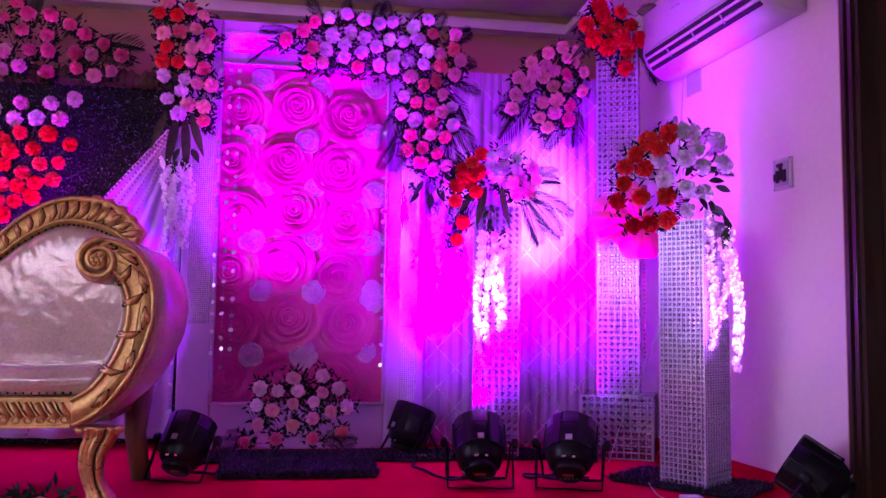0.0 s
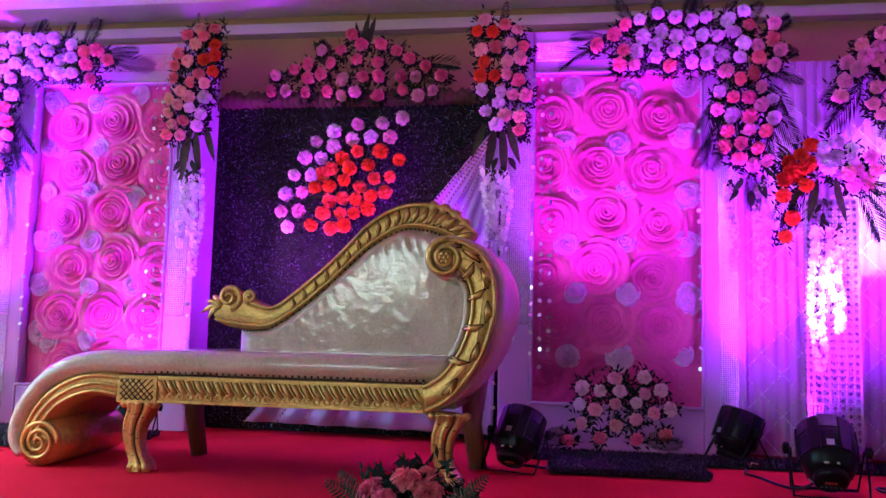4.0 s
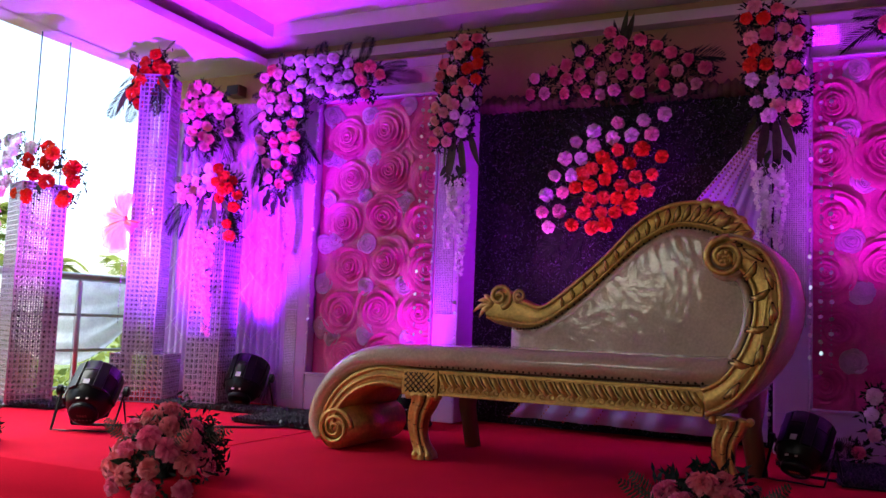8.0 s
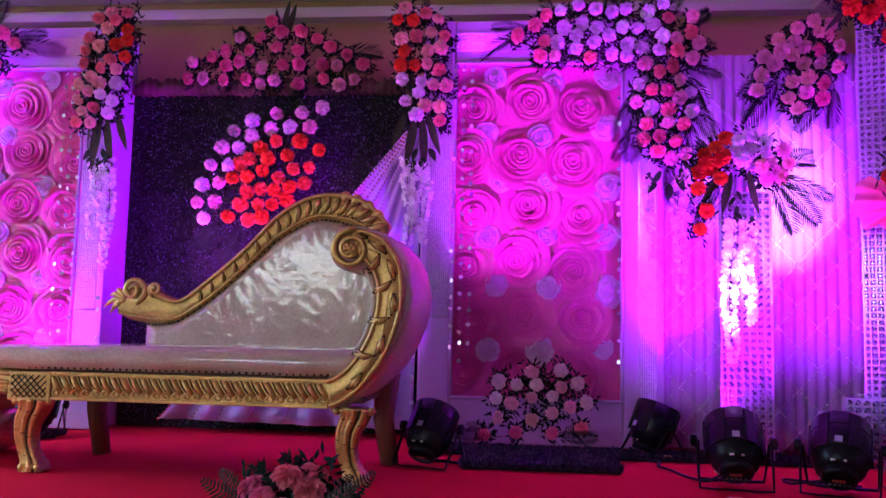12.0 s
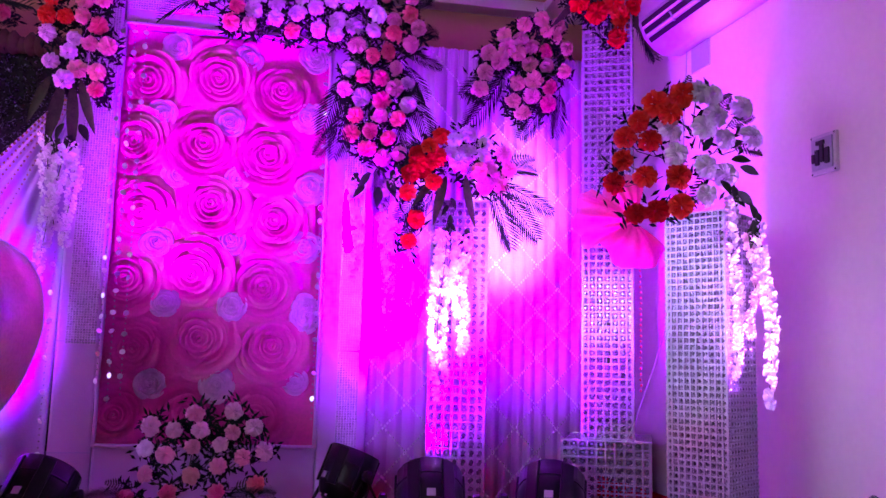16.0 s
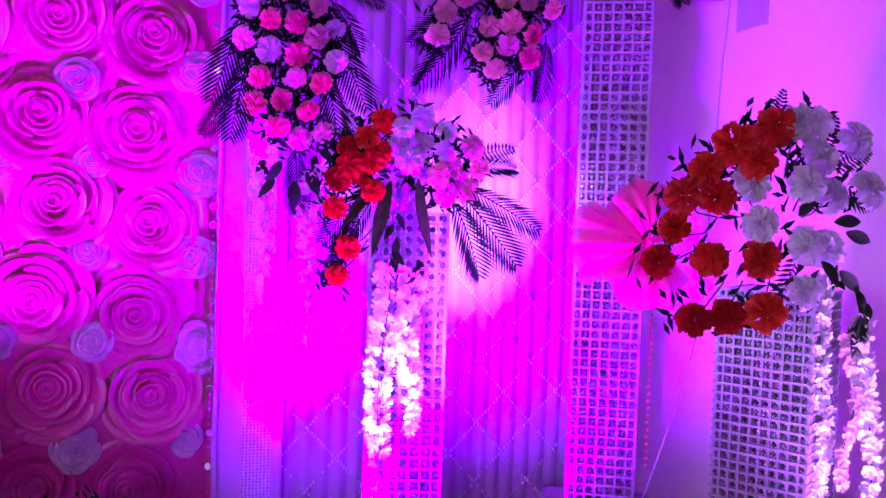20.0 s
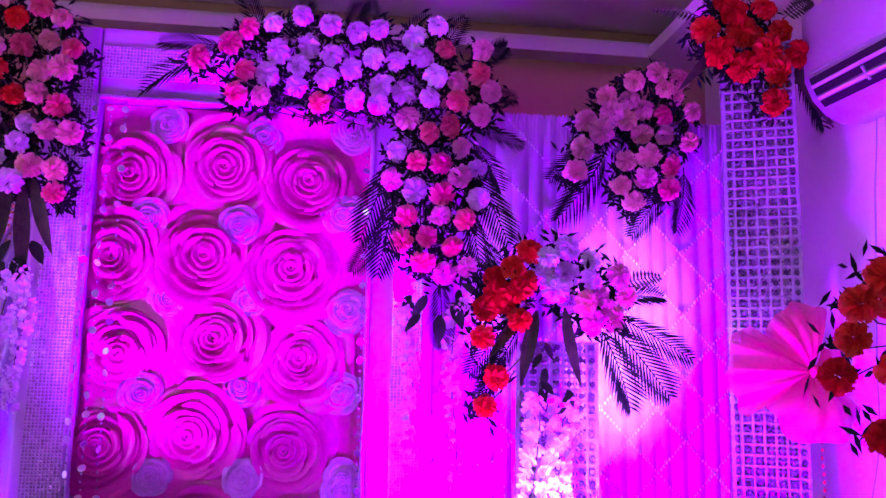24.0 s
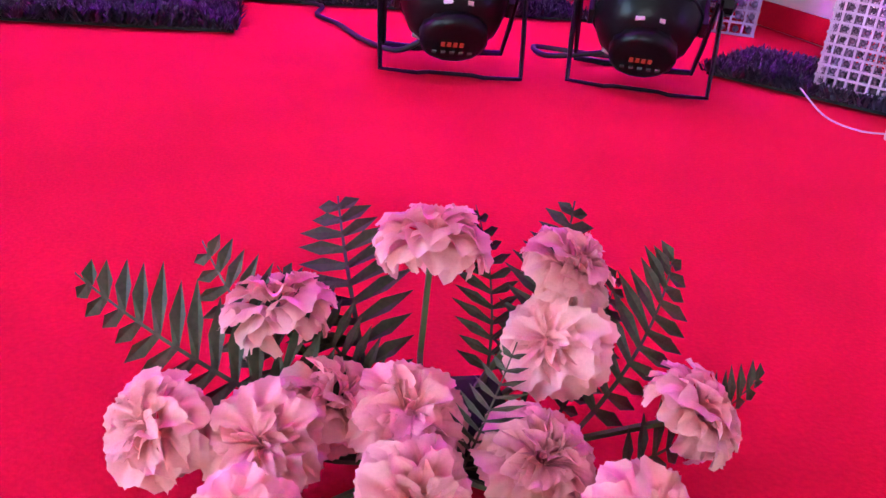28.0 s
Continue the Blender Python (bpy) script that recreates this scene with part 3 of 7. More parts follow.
def rose_panel(s):
    side = "rose_panel"
    x0, x1 = -0.67, 0.62
    w0, w1, zb, zt, top = -0.50, 0.41, 0.235, 2.055, 2.29
    base = thing(side, (mx(-0.03, s), FRAME_Y, 0), "tall white cloth frame filled with large pink fabric roses", "backdrop panel", "rose panels")
    a, b = bar(x0, w0, s)
    D = 0.27
    part("frame_side", boxes((a, b, FRAME_Y, FRAME_Y + D, 0.004, top), bevel=0.012), CLOTH, base)
    a, b = bar(w1, x1, s)
    part("frame_side", boxes((a, b, FRAME_Y, FRAME_Y + D, 0.004, top), bevel=0.012), CLOTH, base)
    a, b = bar(w0 + 0.002, w1 - 0.002, s)
    part("frame_base", boxes((a, b, FRAME_Y + 0.002, FRAME_Y + D, 0.004, zb), bevel=0.012), CLOTH, base)
    part("frame_head", boxes((a, b, FRAME_Y + 0.002, FRAME_Y + D, zt, top), bevel=0.012), CLOTH, base)
    part("backing", boxes((a + 0.002, b - 0.002, ROSE_Y + 0.02, ROSE_Y + 0.06, zb + 0.002, zt - 0.002)), F["rose"], base, "deep pink backing cloth")
    # folded cloth edge round the opening
    for p, q in (((w0 + 0.008, zb), (w0 + 0.008, zt)), ((w1 - 0.008, zb), (w1 - 0.008, zt)), ((w0, zt - 0.006), (w1, zt - 0.006)), ((w0, zb + 0.006), (w1, zb + 0.006))):
        bm = bmesh.new()
        n = 14
        pts = [(mx(p[0] + (q[0] - p[0]) * i / n, s) + 0.002 * math.sin(i * 2.1), FRAME_Y - 0.003, p[1] + (q[1] - p[1]) * i / n + 0.002 * math.cos(i * 1.7)) for i in range(n + 1)]
        tube(bm, pts, 0.009, 6)
        part("edge_hem", bm, CLOTH, base, "", True)
    # joints of the cloth covers, as fine cords
    for z in (0.21, 0.66, 1.20):
        a, b = bar(x0 + 0.003, w0 - 0.004, s)
        part("joint_cord", boxes((a, b, FRAME_Y - 0.004, FRAME_Y + 0.001, z, z + 0.004)), CLOTH_LILAC, base)
    # roses
    r2 = random.Random(5 if s > 0 else 6)
    k = 0
    for row in range(7):
        z = 0.37 + row * 0.292
        shift = 0.035 if row % 2 else -0.015
        for col in range(4):
            x = -0.42 + col * 0.292 + shift
            if x > w1 - 0.05:
                continue
            z2 = z + (0.02 if col % 2 else -0.015) + r2.uniform(-0.015, 0.015)
            if z2 > zt - 0.04:
                continue
            put("fabric_rose", BIG[k % 3], base, facing((mx(x + r2.uniform(-0.01, 0.01), s), ROSE_Y + 0.012, z2), (r2.uniform(-0.12, 0.12), -1, r2.uniform(-0.12, 0.12)), r2.random() * 6.28, r2.uniform(1.0, 1.14)))
            k += 1
    for row in range(7):
        z = 0.37 + row * 0.292 + 0.146
        for col in range(4):
            x = -0.275 + col * 0.292 + (0.02 if row % 2 else -0.02)
            if z > zt - 0.05:
                continue
            x = min(x + r2.uniform(-0.03, 0.03), w1 - 0.07)
            if r2.random() < 0.22:
                continue
            put("small_rose", SMALL[k % 2], base, facing((mx(x, s), ROSE_Y + 0.006, z + r2.uniform(-0.035, 0.035)), (r2.uniform(-0.15, 0.15), -1, r2.uniform(-0.15, 0.15)), r2.random() * 6.28, r2.uniform(0.8, 1.0)), "white fabric rose")
            k += 1
    # rhinestone strips
    a, b = bar(-0.632, -0.512, s)
    stone_strip("stone_strip", a, b, 0.652, 2.20, FRAME_Y - 0.001, base, "glittering rhinestone strip")
    a, b = bar(0.484, 0.585, s)
    stone_strip("stone_strip", a, b, 0.655, 2.20, FRAME_Y - 0.001, base, "glittering rhinestone strip")
    stone_strip("stone_strip", a + 0.004, b - 0.004, 0.06, 0.648, FRAME_Y - 0.001, base, "glittering rhinestone strip")
    a, b = bar(-0.49, 0.40, s)
    stone_strip("stone_strip", a, b, 2.115, 2.225, FRAME_Y - 0.001, base, "glittering rhinestone strip")
    lab = "string of clear beads and round mirror discs"
    for i, (x, z0) in enumerate(((-0.495, 0.50), (-0.445, 0.42), (-0.398, 0.45))):
        mirror_string(mx(x, s), FRAME_Y - 0.022 if i == 0 else FRAME_Y - 0.03, z0, 2.05, lab, seed=10 + i + (0 if s > 0 else 50))
    mirror_string(mx(-0.685, s), 4.47, 0.14, 1.02, lab, seed=30 if s > 0 else 31)
    mirror_string(mx(0.384, s), FRAME_Y - 0.022, 0.36, 2.03, lab, seed=20 if s > 0 else 21)


rose_panel(1)
rose_panel(-1)

# black tinsel wall between the panels
bw = thing("black_tinsel_wall", (CX, 4.80, 0), "black tinsel backdrop with a brown gathered cloth crest", "backdrop panel")
BX0, BX1, BY, BT = mx(-0.668, -1), -0.668, 4.78, 1.96
part("backing", boxes((BX0 + 0.002, BX1 - 0.002, BY, BY + 0.03, 0.004, BT)), BLACK_BACK, bw)
vs, fs = [], []
r2 = random.Random(3)
for i in range(34000):
    x, z = r2.uniform(BX0 + 0.005, BX1 - 0.005), r2.uniform(0.01, BT)
    l, a, w = r2.uniform(0.007, 0.017), r2.uniform(0, 6.28), 0.0019
    d = Vector((math.cos(a), r2.uniform(-0.9, -0.1), math.sin(a))).normalized() * l
    e = d.cross(Vector((r2.uniform(-1, 1), r2.uniform(-1, 1), r2.uniform(-1, 1)))).normalized() * w
    c = Vector((x, BY - r2.uniform(0, 0.012), z))
    b = len(vs)
    vs += [tuple(c - e), tuple(c + e), tuple(c + d + e * 0.6), tuple(c + d - e * 0.6)]
    fs.append((b, b + 1, b + 2, b + 3))
st = put("tinsel", raw("tinsel", vs, fs, BLACK_TINSEL), bw)
st["kind"] = "stuff"
bm = bmesh.new()
n = 46
for i in range(n):
    x = BX0 + 0.03 + (BX1 - BX0 - 0.06) * i / (n - 1)
    r = 0.035 + 0.022 * abs(math.sin(i * 0.83)) + 0.01 * r2.random()
    tube(bm, [(x - 0.035, BY - 0.01, BT - 0.005 + 0.4 * r), (x, BY - 0.03, BT + 0.5 * r), (x + 0.035, BY - 0.01, BT - 0.005 + 0.35 * r)], [r * 0.5, r, r * 0.5], 8)
part("gathered_crest", bm, BROWN_CLOTH, bw, "brown gathered cloth along the top edge", True)


# lilac drape gathered at the panel's edge and fanned down over the black wall, with bead strings
dr = thing("satin_drape", (-0.75, 4.66, 1.7), "lilac satin drape fanned diagonally over the black wall", "drape")
bm = bmesh.new()
DU, DV = 64, 30
rows = []
for j in range(DV + 1):
    t = j / DV
    le, ri = Vector((-0.745, 0, 1.745)).lerp(Vector((-2.12, 0, 0.07)), t), Vector((-0.685, 0, 1.70)).lerp(Vector((-0.70, 0, 0.05)), t)
    row = []
    for i in range(DU + 1):
        u = i / DU
        p = le.lerp(ri, u)
        fold = math.sin(u * 44 + 1.2 * math.sin(t * 3)) + 0.6 * math.sin(u * 21 + 2)
        row.append(bm.verts.new((p.x, 4.672 - 0.016 * fold * (0.25 + 0.75 * t) - 0.05 * t * t, p.z - 0.05 * math.sin(3.14 * t) * math.sin(3.14 * u))))
    rows.append(row)
for a, b in zip(rows, rows[1:]):
    for i in range(DU):
        bm.faces.new((a[i], a[i + 1], b[i + 1], b[i]))
part("drape_cloth", bm, CLOTH_LILAC, dr, "", True).modifiers.new("thickness", "SOLIDIFY").thickness = 0.003
for u, r in ((0.0, 0.0075), (0.13, 0.006), (0.23, 0.006), (0.36, 0.0055), (0.50, 0.005)):
    foot = Vector((-2.12, 4.60, 0.07)).lerp(Vector((-0.70, 4.60, 0.05)), u)
    bead_line((-0.735 + 0.05 * u, 4.640, 1.73), foot, 0.023, r, "bead_string", BEAD, dr, sag=0.0)["kind"] = "stuff"


# ---- pleated curtains with diamond strings ----
def curtain(s):
    x0, x1, zt = 0.605, 1.70, 2.09
    a, b = bar(x0, x1, s)
    base = thing("pleated_curtain", ((a + b) / 2, 4.60, 0), "white pleated cloth backdrop with diamond bead strings", "curtain", "pleated curtains")
    bm = bmesh.new()
    U, V = 420, 14
    rows = []
    for j in range(V + 1):
        z = 0.01 + (zt - 0.01) * j / V
        row = []
        for i in range(U + 1):
            x = a + (b - a) * i / U
            ph = x * 112 + 2.0 * noise.noise(Vector((x * 5, 0, z * 0.5)))
            d = 0.0085 * (1 - 2 * abs(math.sin(ph / 2)) ** 1.6) + 0.010 * noise.noise(Vector((x * 7, 3.0, z * 0.7)))
            row.append(bm.verts.new((x, 4.60 + d, z + (0.012 * abs(math.sin(i * 0.7)) if j == V else 0))))
        rows.append(row)
    for p, q in zip(rows, rows[1:]):
        for i in range(U):
            bm.faces.new((p[i], p[i + 1], q[i + 1], q[i]))
    ob = part("pleated_cloth", bm, CLOTH, base, "", True)
    ob.modifiers.new("thickness", "SOLIDIFY").thickness = 0.004
    # diamond strings
    y = 4.582
    wd, hd = 0.20, 0.215
    for d in (1, -1):
        c = -6
        while c < 20:
            # line x = a + c*wd + d*(z/hd)*wd
            pts = []
            zs = [k * 0.01 for k in range(int(zt / 0.01))]
            inside = [z for z in zs if a + 0.01 < a + c * wd + d * (z / hd) * wd < b - 0.01]
            if len(inside) > 6:
                z0, z1 = inside[0], inside[-1]
                bead_line((a + c * wd + d * (z0 / hd) * wd, y, z0), (a + c * wd + d * (z1 / hd) * wd, y, z1), 0.0150, 0.0062, "bead_string", CURTAIN_BEAD, base)["kind"] = "stuff"
            c += 1
    part("curtain_rod", boxes((a, b, 4.615, 4.64, zt - 0.03, zt - 0.005)), STEEL, base)
    for x in (a + 0.03, b - 0.03):
        part("rod_post", boxes((x - 0.012, x + 0.012, 4.617, 4.638, 0.004, zt - 0.03)), STEEL, base)


curtain(1)
curtain(-1)


# ---- crystal pillars ----
def lattice_mesh(w, h, nx, nz):
    """Face in the xz plane, centred in x, from z = 0 to h, facing -y: bars and the crystals in the cells."""
    vs, fs = [], []

    def add(x0, x1, y0, y1, z0, z1):
        b = len(vs)
        vs.extend([(x, y, z) for x in (x0, x1) for y in (y0, y1) for z in (z0, z1)])
        fs.extend([tuple(b + i for i in q) for q in ((0, 1, 3, 2), (4, 6, 7, 5), (0, 4, 5, 1), (2, 3, 7, 6), (0, 2, 6, 4), (1, 5, 7, 3))])

    r2 = random.Random(int(w * 1000 + h * 100))
    t = 0.0062 if w / nx > 0.028 else 0.0052
    for i in range(nx + 1):
        x = -w / 2 + w * i / nx
        x = min(max(x, -w / 2 + t), w / 2 - t)
        for j in range(nz):
            dx = r2.uniform(-0.0007, 0.0007)
            add(x - t / 2 + dx, x + t / 2 + dx, -0.010, 0.0, h * j / nz + t / 2, h * (j + 1) / nz - t / 2)
    for j in range(nz + 1):
        z = min(max(h * j / nz, t / 2), h - t / 2)
        add(-w / 2, w / 2, -0.0115, 0.0, z - t / 2, z + t / 2)
    lat = raw("lattice_face", vs, fs, ACRYLIC)
    vs2, fs2 = [], []
    for i in range(nx):
        for j in range(nz):
            if r2.random() < 0.03:
                continue
            cx, cz = -w / 2 + w * (i + 0.5) / nx + r2.uniform(-0.001, 0.001), h * (j + 0.5) / nz + r2.uniform(-0.001, 0.001)
            q = w / nx * 0.27
            b = len(vs2)
            ty, tz = r2.uniform(-0.25, 0.25), r2.uniform(-0.25, 0.25)
            for k in range(6):
                an = 6.2832 * k / 6
                vs2.append((cx + q * math.cos(an), -0.006 + q * 0.3 * (ty * math.cos(an) + tz * math.sin(an)), cz + q * math.sin(an)))
            for k in range(6):
                an = 6.2832 * k / 6
                vs2.append((cx + q * 0.5 * math.cos(an), -0.006 - q * 0.6, cz + q * 0.5 * math.sin(an)))
            vs2.append((cx, -0.006 + q * 0.7, cz))
            for k in range(6):
                k2 = (k + 1) % 6
                fs2 += [(b + k, b + k2, b + 6 + k2, b + 6 + k), (b + k2, b + k, b + 12)]
            fs2.append(tuple(b + 6 + k for k in range(6)))
            # thread that carries the crystal
            b = len(vs2)
            hz = h / nz / 2
            vs2 += [(cx - 0.0008, -0.006, cz - hz), (cx + 0.0008, -0.006, cz - hz), (cx + 0.0008, -0.006, cz + hz), (cx - 0.0008, -0.006, cz + hz)]
            fs2.append((b, b + 1, b + 2, b + 3))
    return lat, raw("crystal_net", vs2, fs2, CRYSTAL)


def pillar_block(parent, cx, cy, z0, w, h, cell, yaw):
    nx, nz = max(1, round(w / cell)), max(1, round(h / cell))
    lat, cry = lattice_mesh(w, h, nx, nz)
    for k in range(4):
        m = Matrix.Translation((cx, cy, z0)) @ Matrix.Rotation(radians(yaw + 90 * k), 4, "Z") @ Matrix.Translation((0, -w / 2 + 0.011, 0))
        f = put("lattice_face", lat, parent, m)
        put("crystal_net", cry, f, m)["kind"] = "stuff"
    cap = boxes((-w / 2 + 0.012, w / 2 - 0.012, -w / 2 + 0.012, w / 2 - 0.012, h - 0.008, h - 0.002))
    part("top_sheet", cap, ACRYLIC, parent, "", False, Matrix.Translation((cx, cy, z0)) @ Matrix.Rotation(radians(yaw), 4, "Z"))


def pillars(s):
    lab = "square hollow pillar of clear lattice and hanging crystals"
    p = thing("crystal_pillar", (mx(0.96, s), 4.26, 0), lab + ", medium height", "pillar", "crystal pillars")
    pillar_block(p, mx(0.96, s), 4.26, 0.002, 0.235, 1.275, 0.034, -12 * s)
    tx = 1.613 if s > 0 else 1.51
    p = thing("crystal_pillar", (mx(tx, s), 4.26, 0), lab + ", tall on a wider box", "pillar", "crystal pillars")
    pillar_block(p, mx(tx + 0.02, s), 4.282, 0.002, 0.365, 0.315, 0.0365, -25 * s)
    pillar_block(p, mx(tx, s), 4.224, 0.318, 0.215, 1.90, 0.0308, -25 * s)
    if s > 0:
        p = thing("crystal_pillar", (1.633, 3.395, 0), lab + ", short and turned askew", "pillar", "crystal pillars")
        pillar_block(p, 1.633, 3.395, 0.026, 0.214, 1.10, 0.0214, 35.2)
    else:
        p = thing("crystal_pillar", (-4.89, 3.52, 0), lab + ", short and beside the rail", "pillar", "crystal pillars")
        pillar_block(p, -4.89, 3.52, 0.018, 0.27, 1.34, 0.030, -23)
    # string of red beads down the tall pillar
    st = thing("red_bead_string", (mx(tx + 0.065, s), 4.06, 1.1), "string of small red glass beads", "bead string")
    bead_line((mx(tx + 0.068, s), 4.05, 1.12), (mx(tx + 0.068, s), 4.05, 0.52), 0.022, 0.006, "bead_strand", RED_BEAD if s > 0 else RHINESTONE, st, jitter=0.002)["kind"] = "stuff"


pillars(1)
pillars(-1)


# ---- gilded chaise ----
def chaise():
    FY, BYK = 3.25, 3.72
    so = thing("chaise_longue", (-1.5, 3.5, 0), "carved gold chaise longue in film-wrapped beige velvet", "sofa")

    def sp(pts, n=6):
        return [(p.x, p.y) for p in smooth_path([(x, z, 0) for x, z in pts], n)]

    # carved front rail with slanting flutes and small rings
    x0, x1, z0, z1 = -1.955, -0.84, 0.285, 0.392
    rail = part("front_rail", boxes((x0, x1, FY, FY + 0.05, z0, z1), bevel=0.006), GOLD, so)
    part("rail_moulding", boxes((x0, x1, FY - 0.012, FY, z1 - 0.012, z1 + 0.002), (x0, x1, FY - 0.010, FY, z0 - 0.002, z0 + 0.010), bevel=0.003), GOLD, rail)
    n = 27
    bm = bmesh.new()
    lx = (x1 - x0) / n
    tube(bm, [(lx * 0.10, 0, z1 - 0.018), (lx * 0.45, -0.004, (z0 + z1) / 2 + 0.008), (lx * 0.98, 0, z0 + 0.034)], [0.010, 0.0125, 0.010], 8, 0.7)
    flute = mesh_of("flute", bm, GOLD, True)
    bm = bmesh.new()
    pts = [(lx * 0.5 + (0.019 - 0.0011 * k) * math.cos(0.55 * k + 1.2), -0.003, z0 + 0.026 + (0.016 - 0.0010 * k) * math.sin(0.55 * k + 1.2)) for k in range(13)]
    tube(bm, pts, 0.0042, 6)
    ring = mesh_of("ring_scroll", bm, GOLD, True)
    # dark tubes between flutes: antique patina and recess shade put into colour
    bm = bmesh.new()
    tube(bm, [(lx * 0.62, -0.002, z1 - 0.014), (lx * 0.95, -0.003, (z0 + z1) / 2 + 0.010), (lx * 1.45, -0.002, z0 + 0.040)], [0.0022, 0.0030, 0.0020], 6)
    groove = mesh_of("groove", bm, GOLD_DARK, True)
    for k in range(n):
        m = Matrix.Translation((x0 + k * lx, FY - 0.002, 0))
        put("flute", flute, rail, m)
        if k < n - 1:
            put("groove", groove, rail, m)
        put("ring_scroll", ring, rail, m)
    # latticed block over the first leg
    bx0, bx1 = -2.135, -1.958
    blk = part("lattice_block", boxes((bx0, bx1, FY - 0.012, FY + 0.05, 0.278, 0.392), bevel=0.008), GOLD, so)
    bm = bmesh.new()
    for k in range(-3, 7):
        for d in (1, -1):
            pts = []
            for t in range(21):
                z = 0.292 + 0.086 * t / 20
                x = bx0 + 0.02 + k * 0.026 + d * (z - 0.292)
                if bx0 + 0.012 < x < bx1 - 0.012:
                    pts.append((x, FY - 0.0135, z))
            if len(pts) > 3:
                tube(bm, [pts[0], pts[-1]], 0.0026, 5)
    part("crossed_ribs", bm, GOLD_DARK, blk, "dark crossed lines", True)

    # seat cushion and its rolled end
    top = sp([(-2.575, 0.034), (-2.627, 0.108), (-2.617, 0.216), (-2.545, 0.341), (-2.425, 0.441), (-2.275, 0.488), (-2.04, 0.498), (-1.6, 0.502), (-1.1, 0.503), (-0.72, 0.505)])
    low = sp([(-2.545, 0.06), (-2.565, 0.112), (-2.555, 0.19), (-2.495, 0.285), (-2.395, 0.362), (-2.265, 0.398), (-2.05, 0.403), (-1.6, 0.403), (-1.1, 0.403), (-0.78, 0.403)])
    bm = bmesh.new()
    D = 0.56
    rows = []
    m = len(top)
    for i in range(m):
        (ax, az), (bx, bz) = top[i], low[i]
        row = []
        wr = 0.004 * noise.noise(Vector((ax * 9, az * 9, 1.0))) + 0.003 * (1 - min(1.0, abs(noise.noise(Vector((ax * 11, az * 11, 7.0)))) * 4)) ** 2
        for u, v in ((0, 0.0), (0, 0.4), (0, 0.75), (0.03, 0.95), (0.10, 1.0), (0.3, 1.02), (0.5, 1.025), (0.7, 1.02), (0.97, 1.0), (1.0, 0.7), (1.0, 0.0)):
            bul = -0.016 * math.sin(v * 3.14) if u == 0 else (-0.006 if u == 0.03 else 0)
            x, z = bx + (ax - bx) * v, bz + (az - bz) * v
            row.append(bm.verts.new((x, FY - 0.004 + bul + u * D + wr, z + wr * 0.6)))
        rows.append(row)
    for r, s2 in zip(rows, rows[1:]):
        for k in range(10):
            bm.faces.new((r[k], r[k + 1], s2[k + 1], s2[k]))
        bm.faces.new((r[10], r[0], s2[0], s2[10]))
    bm.faces.new(rows[0])
    bm.faces.new(rows[-1][::-1])
    seat = part("seat_cushion", bm, VELVET, so, "beige velvet seat under clear film", True)
    # nail heads under the cushion
    bm = bmesh.new()
    lathe(bm, [(0.0055, 0), (0.004, 0.003), (0.001, 0.0042)], 8)
    nail = mesh_of("nail_head", bm, GOLD_DARK, True)
    for k in range(46):
        x = -2.05 + k * 0.0268
        put("nail_head", nail, seat, facing((x, FY - 0.006, 0.409), (0, -1, 0)))

    # scrolled foot end: three gold ribs and a spiral
    path = [(-2.13, 0.345), (-2.24, 0.355), (-2.35, 0.325), (-2.44, 0.265), (-2.500, 0.18), (-2.515, 0.11)]
    band = sp(path, 6)
    bm = bmesh.new()
    outer, inner = [], []
    for i, (x, z) in enumerate(band):
        a, b = band[max(i - 1, 0)], band[min(i + 1, len(band) - 1)]
        dx, dz = b[0] - a[0], b[1] - a[1]
        L = math.hypot(dx, dz)
        nx, nz = dz / L, -dx / L
        w = 0.050 - 0.012 * i / len(band)
        outer.append((x - nx * -w, z - nz * -w))
        inner.append((x + nx * -w, z + nz * -w))
    ribbon(bm, outer, inner, FY, FY + D - 0.03, 0.006)
    foot = part("scroll_foot", bm, GOLD, so, "", True)
    for off in (-0.034, 0.0, 0.034):
        bm = bmesh.new()
        pts = []
        for i, (x, z) in enumerate(band):
            o, q = outer[i], inner[i]
            f = 0.5 + off / 0.1
            pts.append((o[0] + (q[0] - o[0]) * f, FY - 0.006, o[1] + (q[1] - o[1]) * f))
        tube(bm, pts, 0.009, 8)
        part("scroll_rib", bm, GOLD, foot, "", True)
    bm = bmesh.new()
    lathe(bm, [(0.098, 0), (0.098, D - 0.04)], 24, Matrix.Translation((-2.475, FY + 0.004, 0.102)) @ Matrix.Rotation(radians(-90), 4, "X"))
    drum = part("scroll_drum", bm, GOLD, foot, "", True)
    bm = bmesh.new()
    pts, rad = [], []
    for k in range(64):
        a = 0.26 * k
        r = 0.088 * (1 - k / 68)
        pts.append((-2.475 - r * math.cos(a) * -1, FY - 0.004 - 0.016 * k / 64, 0.102 + r * math.sin(a)))
        rad.append(0.0125 * (1 - 0.6 * k / 64))
    tube(bm, pts, rad, 8)
    part("spiral", bm, GOLD, drum, "", True)

    # front legs: fluted cabriole
    def leg(cx, flip, name="front_leg"):
        lg = None
        prof = [(0.010, 0.285, 0.072), (0.004, 0.25, 0.062), (-0.018, 0.20, 0.054), (-0.024, 0.14, 0.047), (-0.012, 0.08, 0.042), (0.004, 0.045, 0.045), (0.014, 0.018, 0.056), (0.016, 0.002, 0.058)]
        bm = bmesh.new()
        pts = smooth_path([(cx + flip * a, FY + 0.035, z) for a, z, r in prof], 4)
        rr = smooth_path([(r, 0, 0) for a, z, r in prof], 4)
